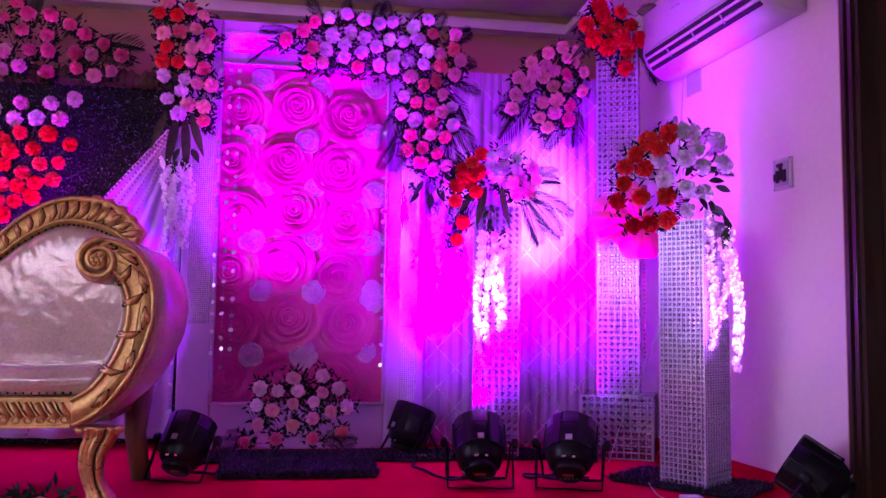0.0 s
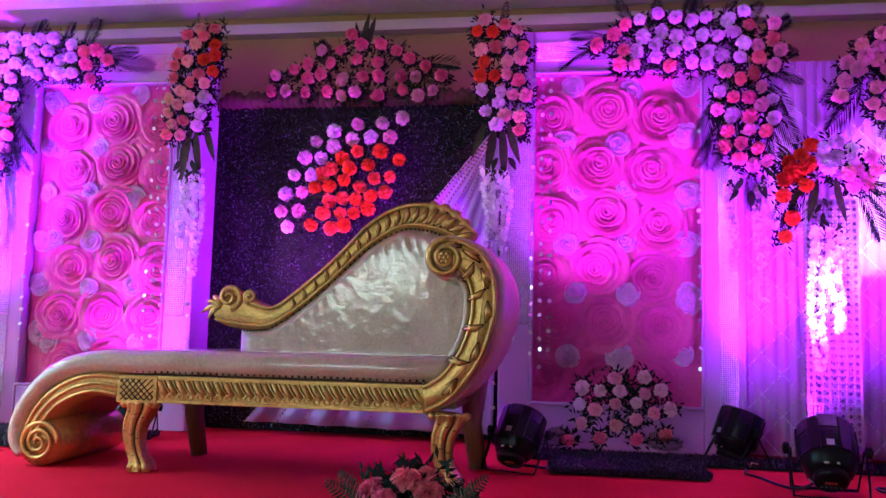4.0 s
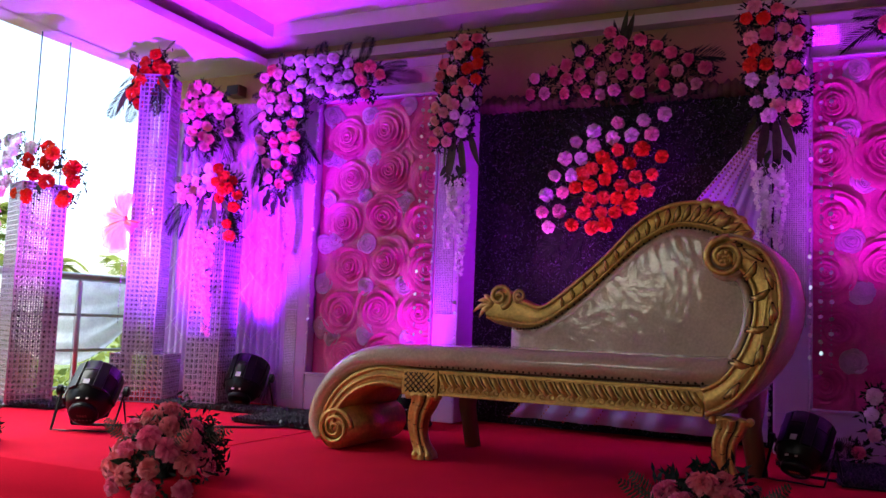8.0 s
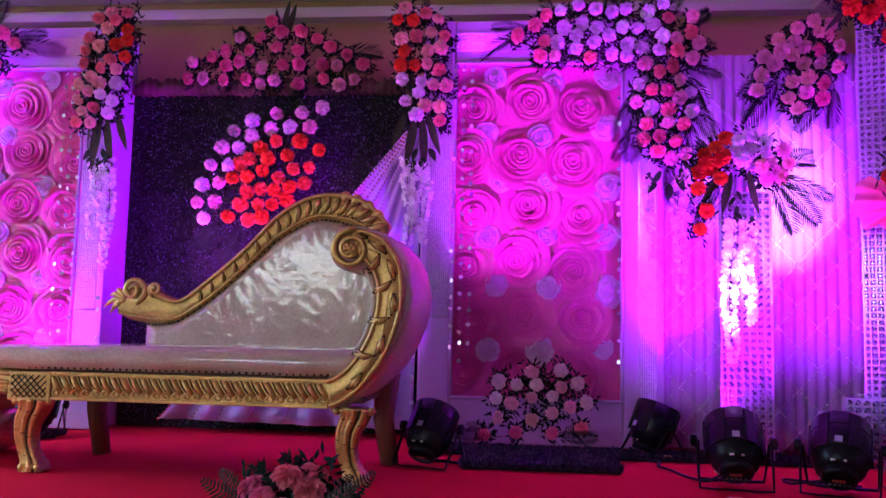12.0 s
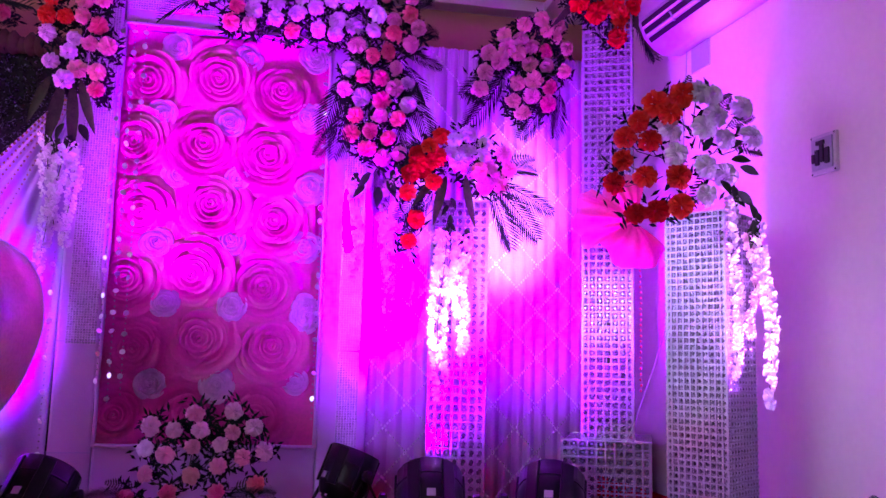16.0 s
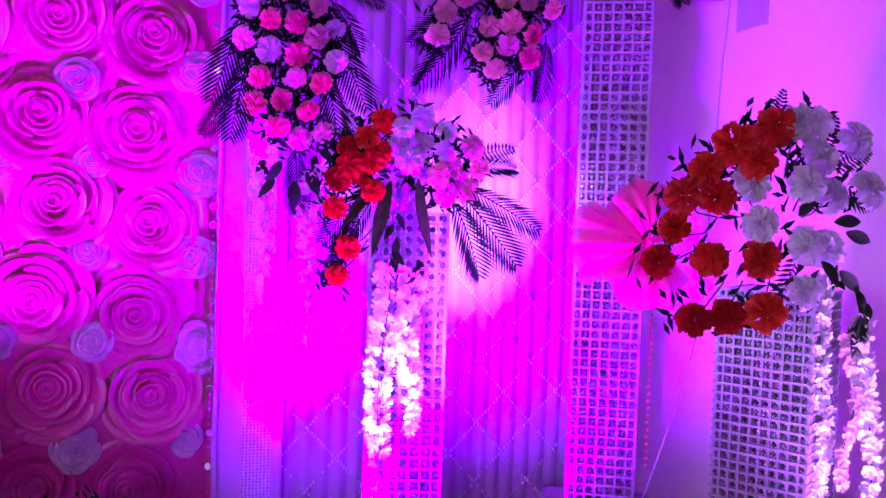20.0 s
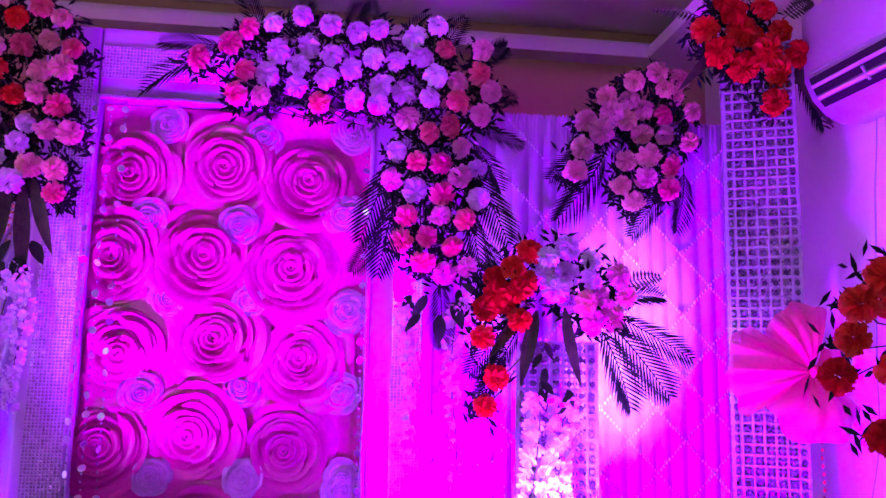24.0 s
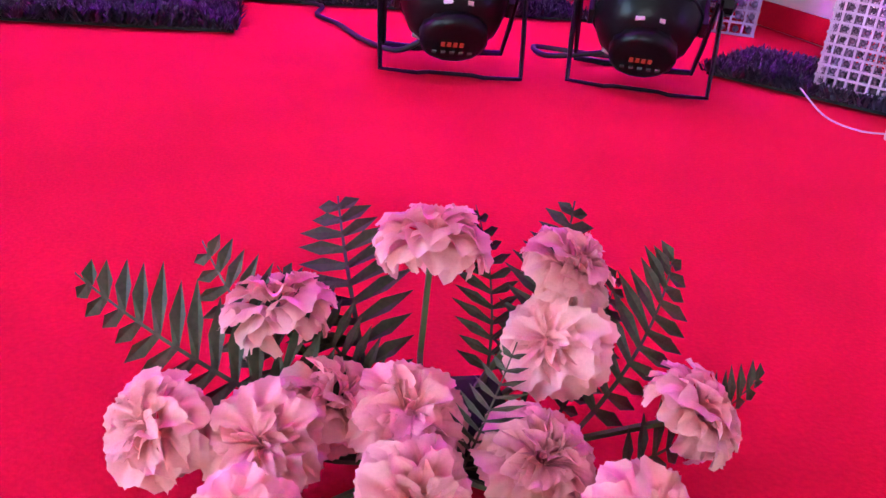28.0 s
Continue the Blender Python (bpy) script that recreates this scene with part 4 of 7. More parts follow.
        tube(bm, pts, [v.x for v in rr], 12, 0.72)
        lg = part(name, bm, GOLD, so, "", True)
        for o in (-0.58, 0.0, 0.58):
            bm = bmesh.new()
            tube(bm, [(p.x + o * v.x, FY + 0.035 - 0.66 * v.x * math.sqrt(1 - o * o * 0.8), p.z) for p, v in zip(pts, rr)], [0.27 * v.x for v in rr], 8)
            part("flute", bm, GOLD, lg, "", True)
        # dark tubes along the leg: patina and the shade between its flutes
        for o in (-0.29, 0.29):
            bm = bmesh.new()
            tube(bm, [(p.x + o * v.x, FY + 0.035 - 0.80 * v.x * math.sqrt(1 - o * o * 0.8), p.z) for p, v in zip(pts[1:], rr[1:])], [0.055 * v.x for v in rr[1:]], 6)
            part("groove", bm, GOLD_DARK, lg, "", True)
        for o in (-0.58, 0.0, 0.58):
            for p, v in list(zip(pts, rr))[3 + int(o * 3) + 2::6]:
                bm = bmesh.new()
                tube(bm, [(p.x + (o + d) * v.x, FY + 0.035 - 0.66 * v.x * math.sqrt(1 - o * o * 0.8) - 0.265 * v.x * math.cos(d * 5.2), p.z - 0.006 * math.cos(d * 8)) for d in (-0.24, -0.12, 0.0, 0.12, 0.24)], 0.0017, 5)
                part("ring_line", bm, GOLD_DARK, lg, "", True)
        for o in (-0.62, 0.0, 0.62):
            bm = bmesh.new()
            bmesh.ops.create_icosphere(bm, subdivisions=2, radius=0.019, matrix=Matrix.Translation((cx + flip * 0.016 + o * 0.052, FY - 0.002, 0.020)) @ Matrix.Diagonal((0.9, 1.1, 0.9, 1)))
            part("toe", bm, GOLD, lg, "", True)
        for sx in (-1, 1):
            bm = bmesh.new()
            lathe(bm, [(0.016, -0.02), (0.016, 0.02)], 10, Matrix.Translation((cx + sx * 0.066 + 0.006 * flip, FY + 0.01, 0.275)) @ Matrix.Rotation(radians(90), 4, "X"))
            part("knuckle", bm, GOLD, lg, "", True)

    leg(-2.04, 1)
    leg(-0.745, 1)
    for x in (-2.02, -0.70):
        bm = bmesh.new()
        tube(bm, [(x, BYK + 0.04, 0.40), (x - 0.012, BYK + 0.04, 0.2), (x + 0.02, BYK + 0.05, 0.002)], [0.06, 0.045, 0.04], 8)
        part("back_leg", bm, WOOD, so, "plain brown wooden leg", True)
    part("seat_frame", boxes((-2.1, -0.72, FY + 0.06, FY + D - 0.02, 0.30, 0.40)), WOOD, so)

    # backrest: sloping gold crest rail over a padded back
    ct = sp([(-1.930, 0.668), (-1.912, 0.738), (-1.835, 0.775), (-1.731, 0.725), (-1.635, 0.706), (-1.505, 0.801), (-1.351, 0.935), (-1.198, 1.094), (-1.069, 1.170), (-0.938, 1.189), (-0.807, 1.157), (-0.70, 1.05)])
    cl = sp([(-1.918, 0.636), (-1.880, 0.612), (-1.804, 0.596), (-1.715, 0.595), (-1.629, 0.616), (-1.474, 0.724), (-1.321, 0.863), (-1.194, 0.980), (-1.050, 1.063), (-0.934, 1.065), (-0.829, 1.030), (-0.74, 0.97)])
    bm = bmesh.new()
    ribbon(bm, ct, cl, BYK - 0.02, BYK + 0.07, 0.012)
    crest = part("crest_rail", bm, GOLD, so, "", True)
    for f, r in ((0.10, 0.010), (0.86, 0.008)):
        bm = bmesh.new()
        tube(bm, [(a[0] + (b[0] - a[0]) * f, BYK - 0.030, a[1] + (b[1] - a[1]) * f) for a, b in zip(ct, cl)], r, 8)
        part("crest_bead", bm, GOLD, crest, "", True)
    # leaf carving along the crest
    bm = bmesh.new()
    tube(bm, [(-0.022, 0, -0.028), (0.0, -0.010, 0.0), (0.010, -0.006, 0.026)], [0.004, 0.013, 0.003], 7, 0.8)
    lobe = mesh_of("carved_lobe", bm, GOLD, True)
    # larger dark copy laid behind each lobe in place of its shade
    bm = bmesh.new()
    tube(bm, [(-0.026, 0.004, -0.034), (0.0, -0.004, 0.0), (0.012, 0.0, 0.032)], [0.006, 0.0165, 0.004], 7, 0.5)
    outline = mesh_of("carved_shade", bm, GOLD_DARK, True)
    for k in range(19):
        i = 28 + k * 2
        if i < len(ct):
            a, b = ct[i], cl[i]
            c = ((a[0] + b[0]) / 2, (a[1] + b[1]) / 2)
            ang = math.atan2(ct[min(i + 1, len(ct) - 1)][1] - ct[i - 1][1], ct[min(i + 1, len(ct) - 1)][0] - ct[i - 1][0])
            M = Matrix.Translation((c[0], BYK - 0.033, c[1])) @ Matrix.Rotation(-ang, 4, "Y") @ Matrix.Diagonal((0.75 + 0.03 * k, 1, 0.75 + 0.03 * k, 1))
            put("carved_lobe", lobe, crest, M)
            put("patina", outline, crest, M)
    # scalloped shell at the peak
    for k, (x, z, r) in enumerate(((-0.90, 1.170, 0.028), (-0.848, 1.158, 0.028), (-0.797, 1.128, 0.030), (-0.755, 1.088, 0.030), (-0.725, 1.040, 0.027), (-0.83, 1.100, 0.040), (-0.885, 1.115, 0.030), (-0.79, 1.065, 0.030))):
        bm = bmesh.new()
        bmesh.ops.create_icosphere(bm, subdivisions=2, radius=r, matrix=Matrix.Translation((x, BYK - 0.02, z)) @ Matrix.Diagonal((1, 0.75, 1, 1)))
        part("shell_scallop", bm, GOLD, crest, "", True)
    # curled leaf at the low end
    for cx, cz, r0, turn, th in ((-1.850, 0.742, 0.058, 1, 0.014), (-1.750, 0.745, 0.032, -1, 0.010)):
        bm = bmesh.new()
        pts = [(cx + turn * r0 * (1 - k / 34) * math.cos(0.36 * k - 1.4), BYK - 0.035 - 0.0008 * k, cz + r0 * (1 - k / 34) * math.sin(0.36 * k - 1.4)) for k in range(30)]
        tube(bm, pts, [th * (1 - 0.5 * k / 30) for k in range(30)], 8)
        part("curl", bm, GOLD, crest, "", True)
    for x1, z1 in ((-1.945, 0.752), (-1.975, 0.722), (-2.000, 0.668), (-1.968, 0.640)):
        bm = bmesh.new()
        mid = (( -1.895 + x1) / 2, BYK - 0.028, (0.700 + z1) / 2 + 0.010)
        tube(bm, smooth_path([(-1.890, BYK - 0.020, 0.700), mid, (x1, BYK - 0.012, z1 - 0.006)], 4), [0.012, 0.015, 0.016, 0.015, 0.013, 0.011, 0.008, 0.005, 0.002], 8)
        part("leaf_tip", bm, GOLD, crest, "", True)
    # padded back with creases
    lowx0, lowx1 = -1.804, -0.66
    bm = bmesh.new()
    U, V = 150, 56
    rows = []
    cs = [p for p in cl if p[0] >= lowx0 - 0.01] + [(-0.68, 0.93)]
    for i in range(U + 1):
        x = lowx0 + (lowx1 - lowx0) * i / U
        zt = None
        for p, q in zip(cs, cs[1:]):
            if p[0] <= x <= q[0]:
                zt = p[1] + (q[1] - p[1]) * (x - p[0]) / max(1e-6, q[0] - p[0])
        zt = (zt if zt is not None else cs[-1][1]) + 0.01
        row = []
        for j in range(V + 1):
            v = j / V
            z = 0.47 + (zt - 0.47) * v
            e = math.sin(min(1, (x - lowx0) / 0.08) * 1.57) * math.sin(min(1, (1 - v) * (zt - 0.47) / 0.06) * 1.57)
            ridge = 0.0
            for f, amp, k in ((6.0, 0.0006, 1.0), (15.0, 0.0006, 2.5), (34.0, 0.0006, 4.0)):
                nz = noise.noise(Vector(((x + 0.5 * z) * f, (z - 0.6 * x) * f * 0.45, k)))
                ridge += amp * (1 - min(1.0, abs(nz) * 3.2)) ** 2
            up = max(0.0, 1 - (1 - v) * (zt - 0.47) / 0.16)
            tuft = 0.0030 * math.sin((x + 0.25 * z) * 120) * up * up
            cr = 0.0012 * noise.noise(Vector((x * 5 + z * 3, z * 3 - x * 2, 4.0))) + ridge + tuft
            row.append(bm.verts.new((x, BYK + 0.01 - 0.062 * e - cr * e, z)))
        rows.append(row)
    for r, s2 in zip(rows, rows[1:]):
        for j in range(V):
            bm.faces.new((r[j], s2[j], s2[j + 1], r[j + 1]))
    pad = part("back_pad", bm, VELVET, so, "beige velvet back creased under clear film", True)
    pad.modifiers.new("thickness", "SOLIDIFY").thickness = -0.02
    # gold welt of nails along the pad
    for k in range(52):
        i = k * (len(cs) - 2) / 52
        a, b = cs[int(i)], cs[int(i) + 1]
        f = i - int(i)
        put("nail_head", nail, pad, facing((a[0] + (b[0] - a[0]) * f, BYK - 0.034, a[1] + (b[1] - a[1]) * f - 0.006), (0, -1, 0)))
    # back board
    bm = bmesh.new()
    plate(bm, [(-1.80, 0.42)] + [(p[0], p[1]) for p in cs[::3]] + [(-0.66, 0.9), (-0.66, 0.42)], BYK + 0.035, BYK + 0.065)
    part("back_board", bm, WOOD, so)

    # rolled arm: gold scroll on the front, padded inside, wrapped outside
    ao = sp([(-0.83, 0.285), (-0.732, 0.345), (-0.626, 0.485), (-0.565, 0.662), (-0.569, 0.816), (-0.628, 0.926), (-0.731, 0.972), (-0.815, 0.958)])
    ai = sp([(-0.845, 0.392), (-0.770, 0.440), (-0.700, 0.545), (-0.664, 0.665), (-0.668, 0.769), (-0.705, 0.835), (-0.750, 0.870), (-0.790, 0.880)])
    bm = bmesh.new()
    ribbon(bm, ao, ai, FY - 0.012, FY + 0.06, 0.012)
    arm = part("arm_front", bm, GOLD, so, "", True)
    for f, r in ((0.08, 0.010), (0.92, 0.008)):
        bm = bmesh.new()
        tube(bm, [(a[0] + (b[0] - a[0]) * f, FY - 0.020, a[1] + (b[1] - a[1]) * f) for a, b in zip(ao, ai)], r, 8)
        part("arm_bead", bm, GOLD, arm, "", True)
    # winding stem with leaves in pairs, on the arm's face
    bm = bmesh.new()
    tube(bm, [((a[0] + b[0]) / 2 + (b[0] - a[0]) * 0.10 * math.sin(k * 0.42), FY - 0.020, (a[1] + b[1]) / 2 + (b[1] - a[1]) * 0.10 * math.sin(k * 0.42)) for k, (a, b) in enumerate(zip(ao, ai)) if 6 <= k < len(ao) - 3], 0.0065, 8, 0.8)
    part("carved_stem", bm, GOLD, arm, "", True)
    for k in range(12):
        i = 7 + k * 3
        if i + 1 < len(ao):
            a, b = ao[i], ai[i]
            side = 1 if k % 2 else -1
            ang = math.atan2(ao[i + 1][1] - ao[i - 1][1], ao[i + 1][0] - ao[i - 1][0])
            for f, turn2, big in ((0.5 + 0.20 * side, 0.55, 1.15), (0.5 + 0.27 * side, 0.95, 0.85)):
                c = (a[0] + (b[0] - a[0]) * f, a[1] + (b[1] - a[1]) * f)
                M = Matrix.Translation((c[0], FY - 0.024, c[1])) @ Matrix.Rotation(1.5708 - ang + side * turn2, 4, "Y") @ Matrix.Diagonal((big, 1, big, 1))
                put("carved_lobe", lobe, arm, M)
                put("patina", outline, arm, M)
    bm = bmesh.new()
    lathe(bm, [(0.078, 0), (0.086, 0.015), (0.086, 0.46)], 24, Matrix.Translation((-0.765, FY - 0.018, 0.893)) @ Matrix.Rotation(radians(-90), 4, "X"))
    vol = part("arm_roll", bm, VELVET, so, "", True)
    bm = bmesh.new()
    pts = [(-0.765 + 0.076 * (1 - k / 52) * math.cos(0.30 * k + 1.4), FY - 0.026 - 0.0004 * k, 0.893 + 0.076 * (1 - k / 52) * math.sin(0.30 * k + 1.4)) for k in range(46)]
    tube(bm, pts, [0.014 * (1 - 0.5 * k / 46) for k in range(46)], 8)
    part("volute", bm, GOLD, arm, "", True)
    for k in range(7):
        bm = bmesh.new()
        a = 6.2832 * k / 6
        r = 0 if k == 6 else 0.017
        bmesh.ops.create_icosphere(bm, subdivisions=2, radius=0.0105, matrix=Matrix.Translation((-0.765 + r * math.cos(a), FY - 0.045, 0.893 + r * math.sin(a))))
        part("rosette_petal", bm, GOLD, arm, "", True)
    # padded inner side and the film-wrapped outer side
    bm = bmesh.new()
    rows = []
    for i, (x, z) in enumerate(ai):
        rows.append([bm.verts.new((x - 0.012 - 0.03 * math.sin(3.14 * j / 8) * min(1, i / 10), FY + 0.05 + (BYK - FY - 0.02) * j / 8, z)) for j in range(9)])
    for r, s2 in zip(rows, rows[1:]):
        for j in range(8):
            bm.faces.new((r[j], r[j + 1], s2[j + 1], s2[j]))
    ob = part("arm_inside", bm, VELVET, so, "", True)
    ob.modifiers.new("thickness", "SOLIDIFY").thickness = 0.02
    bm = bmesh.new()
    rows = []
    for i, (x, z) in enumerate(ao):
        b = 0.055 * math.sin(3.14 * min(1, i / 36))
        rows.append([bm.verts.new((x - 0.012 * (j == 0) + b * math.sin(3.14 * (0.02 + 0.88 * j / 10)) + 0.004 * noise.noise(Vector((z * 30, j * 0.9, 2))), FY + 0.012 + (BYK - FY + 0.048) * j / 10, z)) for j in range(11)])
    for r, s2 in zip(rows, rows[1:]):
        for j in range(10):
            bm.faces.new((r[j], s2[j], s2[j + 1], r[j + 1]))
    ob = part("arm_outside", bm, VELVET, so, "film-wrapped outer side of the rolled arm", True)
    ob.modifiers.new("thickness", "SOLIDIFY").thickness = -0.015


chaise()


# ---- stage lamps ----
def par_can(loc, yaw, tilt, energy, target=None, label="black stage par lamp on a floor yoke", angle=60, scale=1.0, color=PURPLE, core=None):
    """yaw: where it points over the floor (0 = +y, degrees to the left); tilt: degrees above level."""
    X, Y, Z = loc
    th = thing("stage_lamp", loc, label, "stage light", "par lamps on the stage")
    R = Matrix.Translation(loc) @ Matrix.Rotation(radians(yaw), 4, "Z") @ Matrix.Scale(scale, 4)
    H = R @ Matrix.Translation((0, 0, 0.165)) @ Matrix.Rotation(radians(tilt), 4, "X")      # barrel along local y
    T = H @ Matrix.Rotation(radians(-90), 4, "X")
    bm = bmesh.new()
    lathe(bm, [(0.060, -0.125), (0.082, -0.105), (0.098, -0.06), (0.104, 0.0), (0.104, 0.085), (0.096, 0.086), (0.094, 0.070)], 18)
    body = part("barrel", bm, BLACK_METAL, th, "", True, T)
    for k in range(6):
        a = k * 60 + 30
        bm = boxes((-0.021, 0.021, 0.096, 0.1075, -0.070, 0.080), bevel=0.004)
        part("cooling_rib", bm, BLACK_METAL, body, "", False, T @ Matrix.Rotation(radians(a), 4, "Z"))
    bm = bmesh.new()
    lathe(bm, [(0.050, -0.150), (0.060, -0.145), (0.062, -0.12)], 14)
    back = part("rear_cap", bm, BLACK_METAL, body, "", True, T)
    part("display", boxes(*[(-0.022 + 0.011 * k, -0.015 + 0.011 * k, -0.006, 0.006, -0.1515, -0.149) for k in range(4)]), DISPLAY, back, "small red digit display", False, T)
    part("sticker", boxes((-0.045, -0.015, 0.064, 0.066, -0.116, -0.09)), WHITE_PLASTIC, back, "small white sticker", False, T @ Matrix.Rotation(radians(30), 4, "Z"))
    for z, r in ((-0.058, 0.1005), (0.030, 0.1058)):
        bm = bmesh.new()
        lathe(bm, [(r - 0.004, z - 0.004), (r, z - 0.003), (r, z + 0.003), (r - 0.004, z + 0.004)], 18)
        part("seam_band", bm, BLACK_METAL, body, "", True, T)
    for a, w in ((-14, 0.008), (16, 0.005)):
        part("sticker", boxes((-w, w, 0.073, 0.0755, -0.118, -0.098)), WHITE_PLASTIC, body, "small white sticker", False, T @ Matrix.Rotation(radians(180 + a), 4, "Z"))
    part("maker_plate", boxes((-0.013, 0.013, 0.0995, 0.102, -0.055, -0.030)), GREY_PLASTIC, body, "blank grey plate", False, T @ Matrix.Rotation(radians(180), 4, "Z"))
    for k in range(5):
        part("port", boxes((-0.036 + 0.016 * k, -0.028 + 0.016 * k, 0.020, 0.026, -0.1530, -0.1490)), PORT_GREY, back, "", False, T)
    bm = bmesh.new()
    lathe(bm, [(0.092, 0.066), (0.092, 0.072)], 18)
    part("lens", bm, LENS, body, "glowing violet lens", False, T)
    # two crossing yokes: one hangs the barrel, one props it
    for k, (tip, w, foot) in enumerate(((16, 0.126, 0.0), (-24, 0.134, 0.0))):
        bm = bmesh.new()
        f = 0.10 if k == 0 else -0.11
        tube(bm, [(-w, 0, 0.165), (-w + 0.004, f * 0.6, 0.07), (-w + 0.008, f, 0.010), (-w * 0.45, f, 0.007), (-w * 0.3, f + 0.012, 0.007), (w * 0.3, f + 0.012, 0.007), (w * 0.45, f, 0.007), (w - 0.008, f, 0.010), (w - 0.004, f * 0.6, 0.07), (w, 0, 0.165)], 0.0068, 6, 0.6)
        part("yoke", bm, BLACK_METAL, th, "", False, R)
    for sx in (-1, 1):
        bm = bmesh.new()
        lathe(bm, [(0.010, 0.0), (0.022, 0.004), (0.024, 0.022), (0.012, 0.028)], 10, Matrix.Translation((sx * 0.128, 0, 0.165)) @ Matrix.Rotation(radians(90 * sx), 4, "Y"))
        part("yoke_knob", bm, BLACK_METAL, th, "", False, R)
    eye = H @ Vector((0, 0.11, 0))
    if energy:
        aim = Vector(target) if target else H @ Vector((0, 2, 0))
        beam("par_beam", eye, aim, energy, angle, color=color)
    if core:
        beam("par_core", eye, core[0], core[1], core[2], 1.0, core[3])
    return th


par_can((-0.50, 3.78, 0), -22, 52, 60, (-1.50, 4.75, 0.95), angle=66, core=((-0.02, 4.6, 1.84), 42, 54, (0.55, 0.004, 1.0)))
par_can((0.53, 4.30, 0), -62, 66, 48, (0.92, 4.59, 2.15), label="black stage par lamp leaning steeply upward", angle=62)
par_can((0.728, 3.54, 0), -8, 44, 16, (0.90, 4.5, 1.95), angle=130, scale=1.06, core=((0.885, 4.10, 0.86), 34, 25, PINKISH))
par_can((1.112, 3.48, 0), -22, 44, 28, (1.30, 4.5, 1.9), angle=114, scale=1.06, core=((1.24, 4.6, 1.28), 54, 25, PINKISH))
par_can((1.80, 2.83, 0), 52, 32, 12, (1.62, 3.34, 1.10), label="black stage par lamp by the side wall", angle=46, color=(0.6, 0.14, 1.0), core=((1.68, 3.24, 0.80), 12, 30, PINKISH))
par_can((-3.76, 3.02, 0), 28, 40, 260, (-4.35, 4.3, 1.72), label="black stage par lamp with a ribbed housing", angle=84, scale=1.15, color=(0.32, 0.006, 1.0), core=((-4.86, 3.45, 1.05), 50, 30, (0.85, 0.08, 1.0)))
par_can((-3.84, 4.34, 0), 14, 55, 60, (-4.12, 4.62, 2.05), angle=60, color=(0.24, 0.004, 1.0), scale=1.22, core=((-4.22, 4.62, 1.55), 50, 34, (0.90, 0.01, 1.0)))
par_can((-2.60, 4.22, 0), 15, 55, 16, (-3.15, 4.6, 2.1), label="black stage par lamp behind the chaise", angle=116, core=((-1.56, 4.62, 1.32), 46, 42, (0.80, 0.10, 0.95)))


# ---- dark artificial-grass mats ----
def grass_mat(x0, x1, y0, y1, yaw=0, label="dark artificial-grass mat on the red carpet", n=None, h=0.03):
    cx, cy = (x0 + x1) / 2, (y0 + y1) / 2
    w, d = (x1 - x0) / 2, (y1 - y0) / 2
    th = thing("grass_mat", (cx, cy, 0), label, "mat", "grass mats")
    M = Matrix.Translation((cx, cy, 0)) @ Matrix.Rotation(radians(yaw), 4, "Z")
    part("mat_base", boxes((-w, w, -d, d, 0.003, 0.012)), BLACK_BACK, th, "", False, M)
    vs, fs = [], []
    n = n or int(9000 * (x1 - x0) * (y1 - y0) / 0.2)
    n = min(n, 14000)
    for i in range(n):
        x, y = rng.uniform(-w - 0.008, w + 0.008), rng.uniform(-d - 0.008, d + 0.008)
        a = rng.uniform(0, 6.28)
        l = rng.uniform(0.5, 1.0) * h
        o = Vector((math.cos(a) * rng.uniform(0.2, 0.9) * h, math.sin(a) * rng.uniform(0.2, 0.9) * h, l))
        e = Vector((-math.sin(a), math.cos(a), 0)) * 0.0030
        c = Vector((x, y, 0.010))
        b = len(vs)
        vs += [tuple(c - e), tuple(c + e), tuple(c + o * 0.6 + e * 1.2), tuple(c + o), tuple(c + o * 0.6 - e * 1.2)]
        fs.append((b, b + 1, b + 2, b + 3, b + 4))
    put("grass", raw("grass", vs, fs, MAT_GRASS), th, M)["kind"] = "stuff"


for s in (1, -1):
    a, b = bar(-0.36, 0.31, s)
    grass_mat(a, b, 3.72, 4.08)
    a, b = bar(-0.62, 1.25, s)
    grass_mat(a, b, 4.12, 4.36, n=9000, label="long dark artificial-grass strip along the backdrop") if s > 0 else grass_mat(a, b, 4.10, 4.34, n=9000, label="long dark artificial-grass strip along the backdrop")
grass_mat(1.468, 1.788, 3.15, 3.73, yaw=40)
grass_mat(-5.18, -4.60, 3.36, 3.82, yaw=18)


# ---- fixtures on the side wall ----
AY0, AY1 = 3.03, 4.10
ac = thing("air_conditioner", (EAST, 3.55, 2.0), "white split air conditioner with dark louvre slots", "air conditioner")
prof = [(-0.001, 1.966), (-0.085, 1.958), (-0.135, 1.978), (-0.180, 2.022), (-0.204, 2.078), (-0.206, 2.280), (-0.192, 2.306), (-0.150, 2.318), (-0.001, 2.320)]
bm = bmesh.new()
a_ = [bm.verts.new((EAST + x, AY0, z)) for x, z in prof]
b_ = [bm.verts.new((EAST + x, AY1, z)) for x, z in prof]
for i in range(len(prof)):
    j = (i + 1) % len(prof)
    bm.faces.new((a_[i], b_[i], b_[j], a_[j]))
caps = [bm.faces.new(a_[::-1]), bm.faces.new(b_)]
bmesh.ops.bevel(bm, geom=[e for f in caps for e in f.edges], offset=0.014, segments=3, affect="EDGES")
acb = part("housing", bm, WHITE_PLASTIC, ac, "", True, EASTWARD)
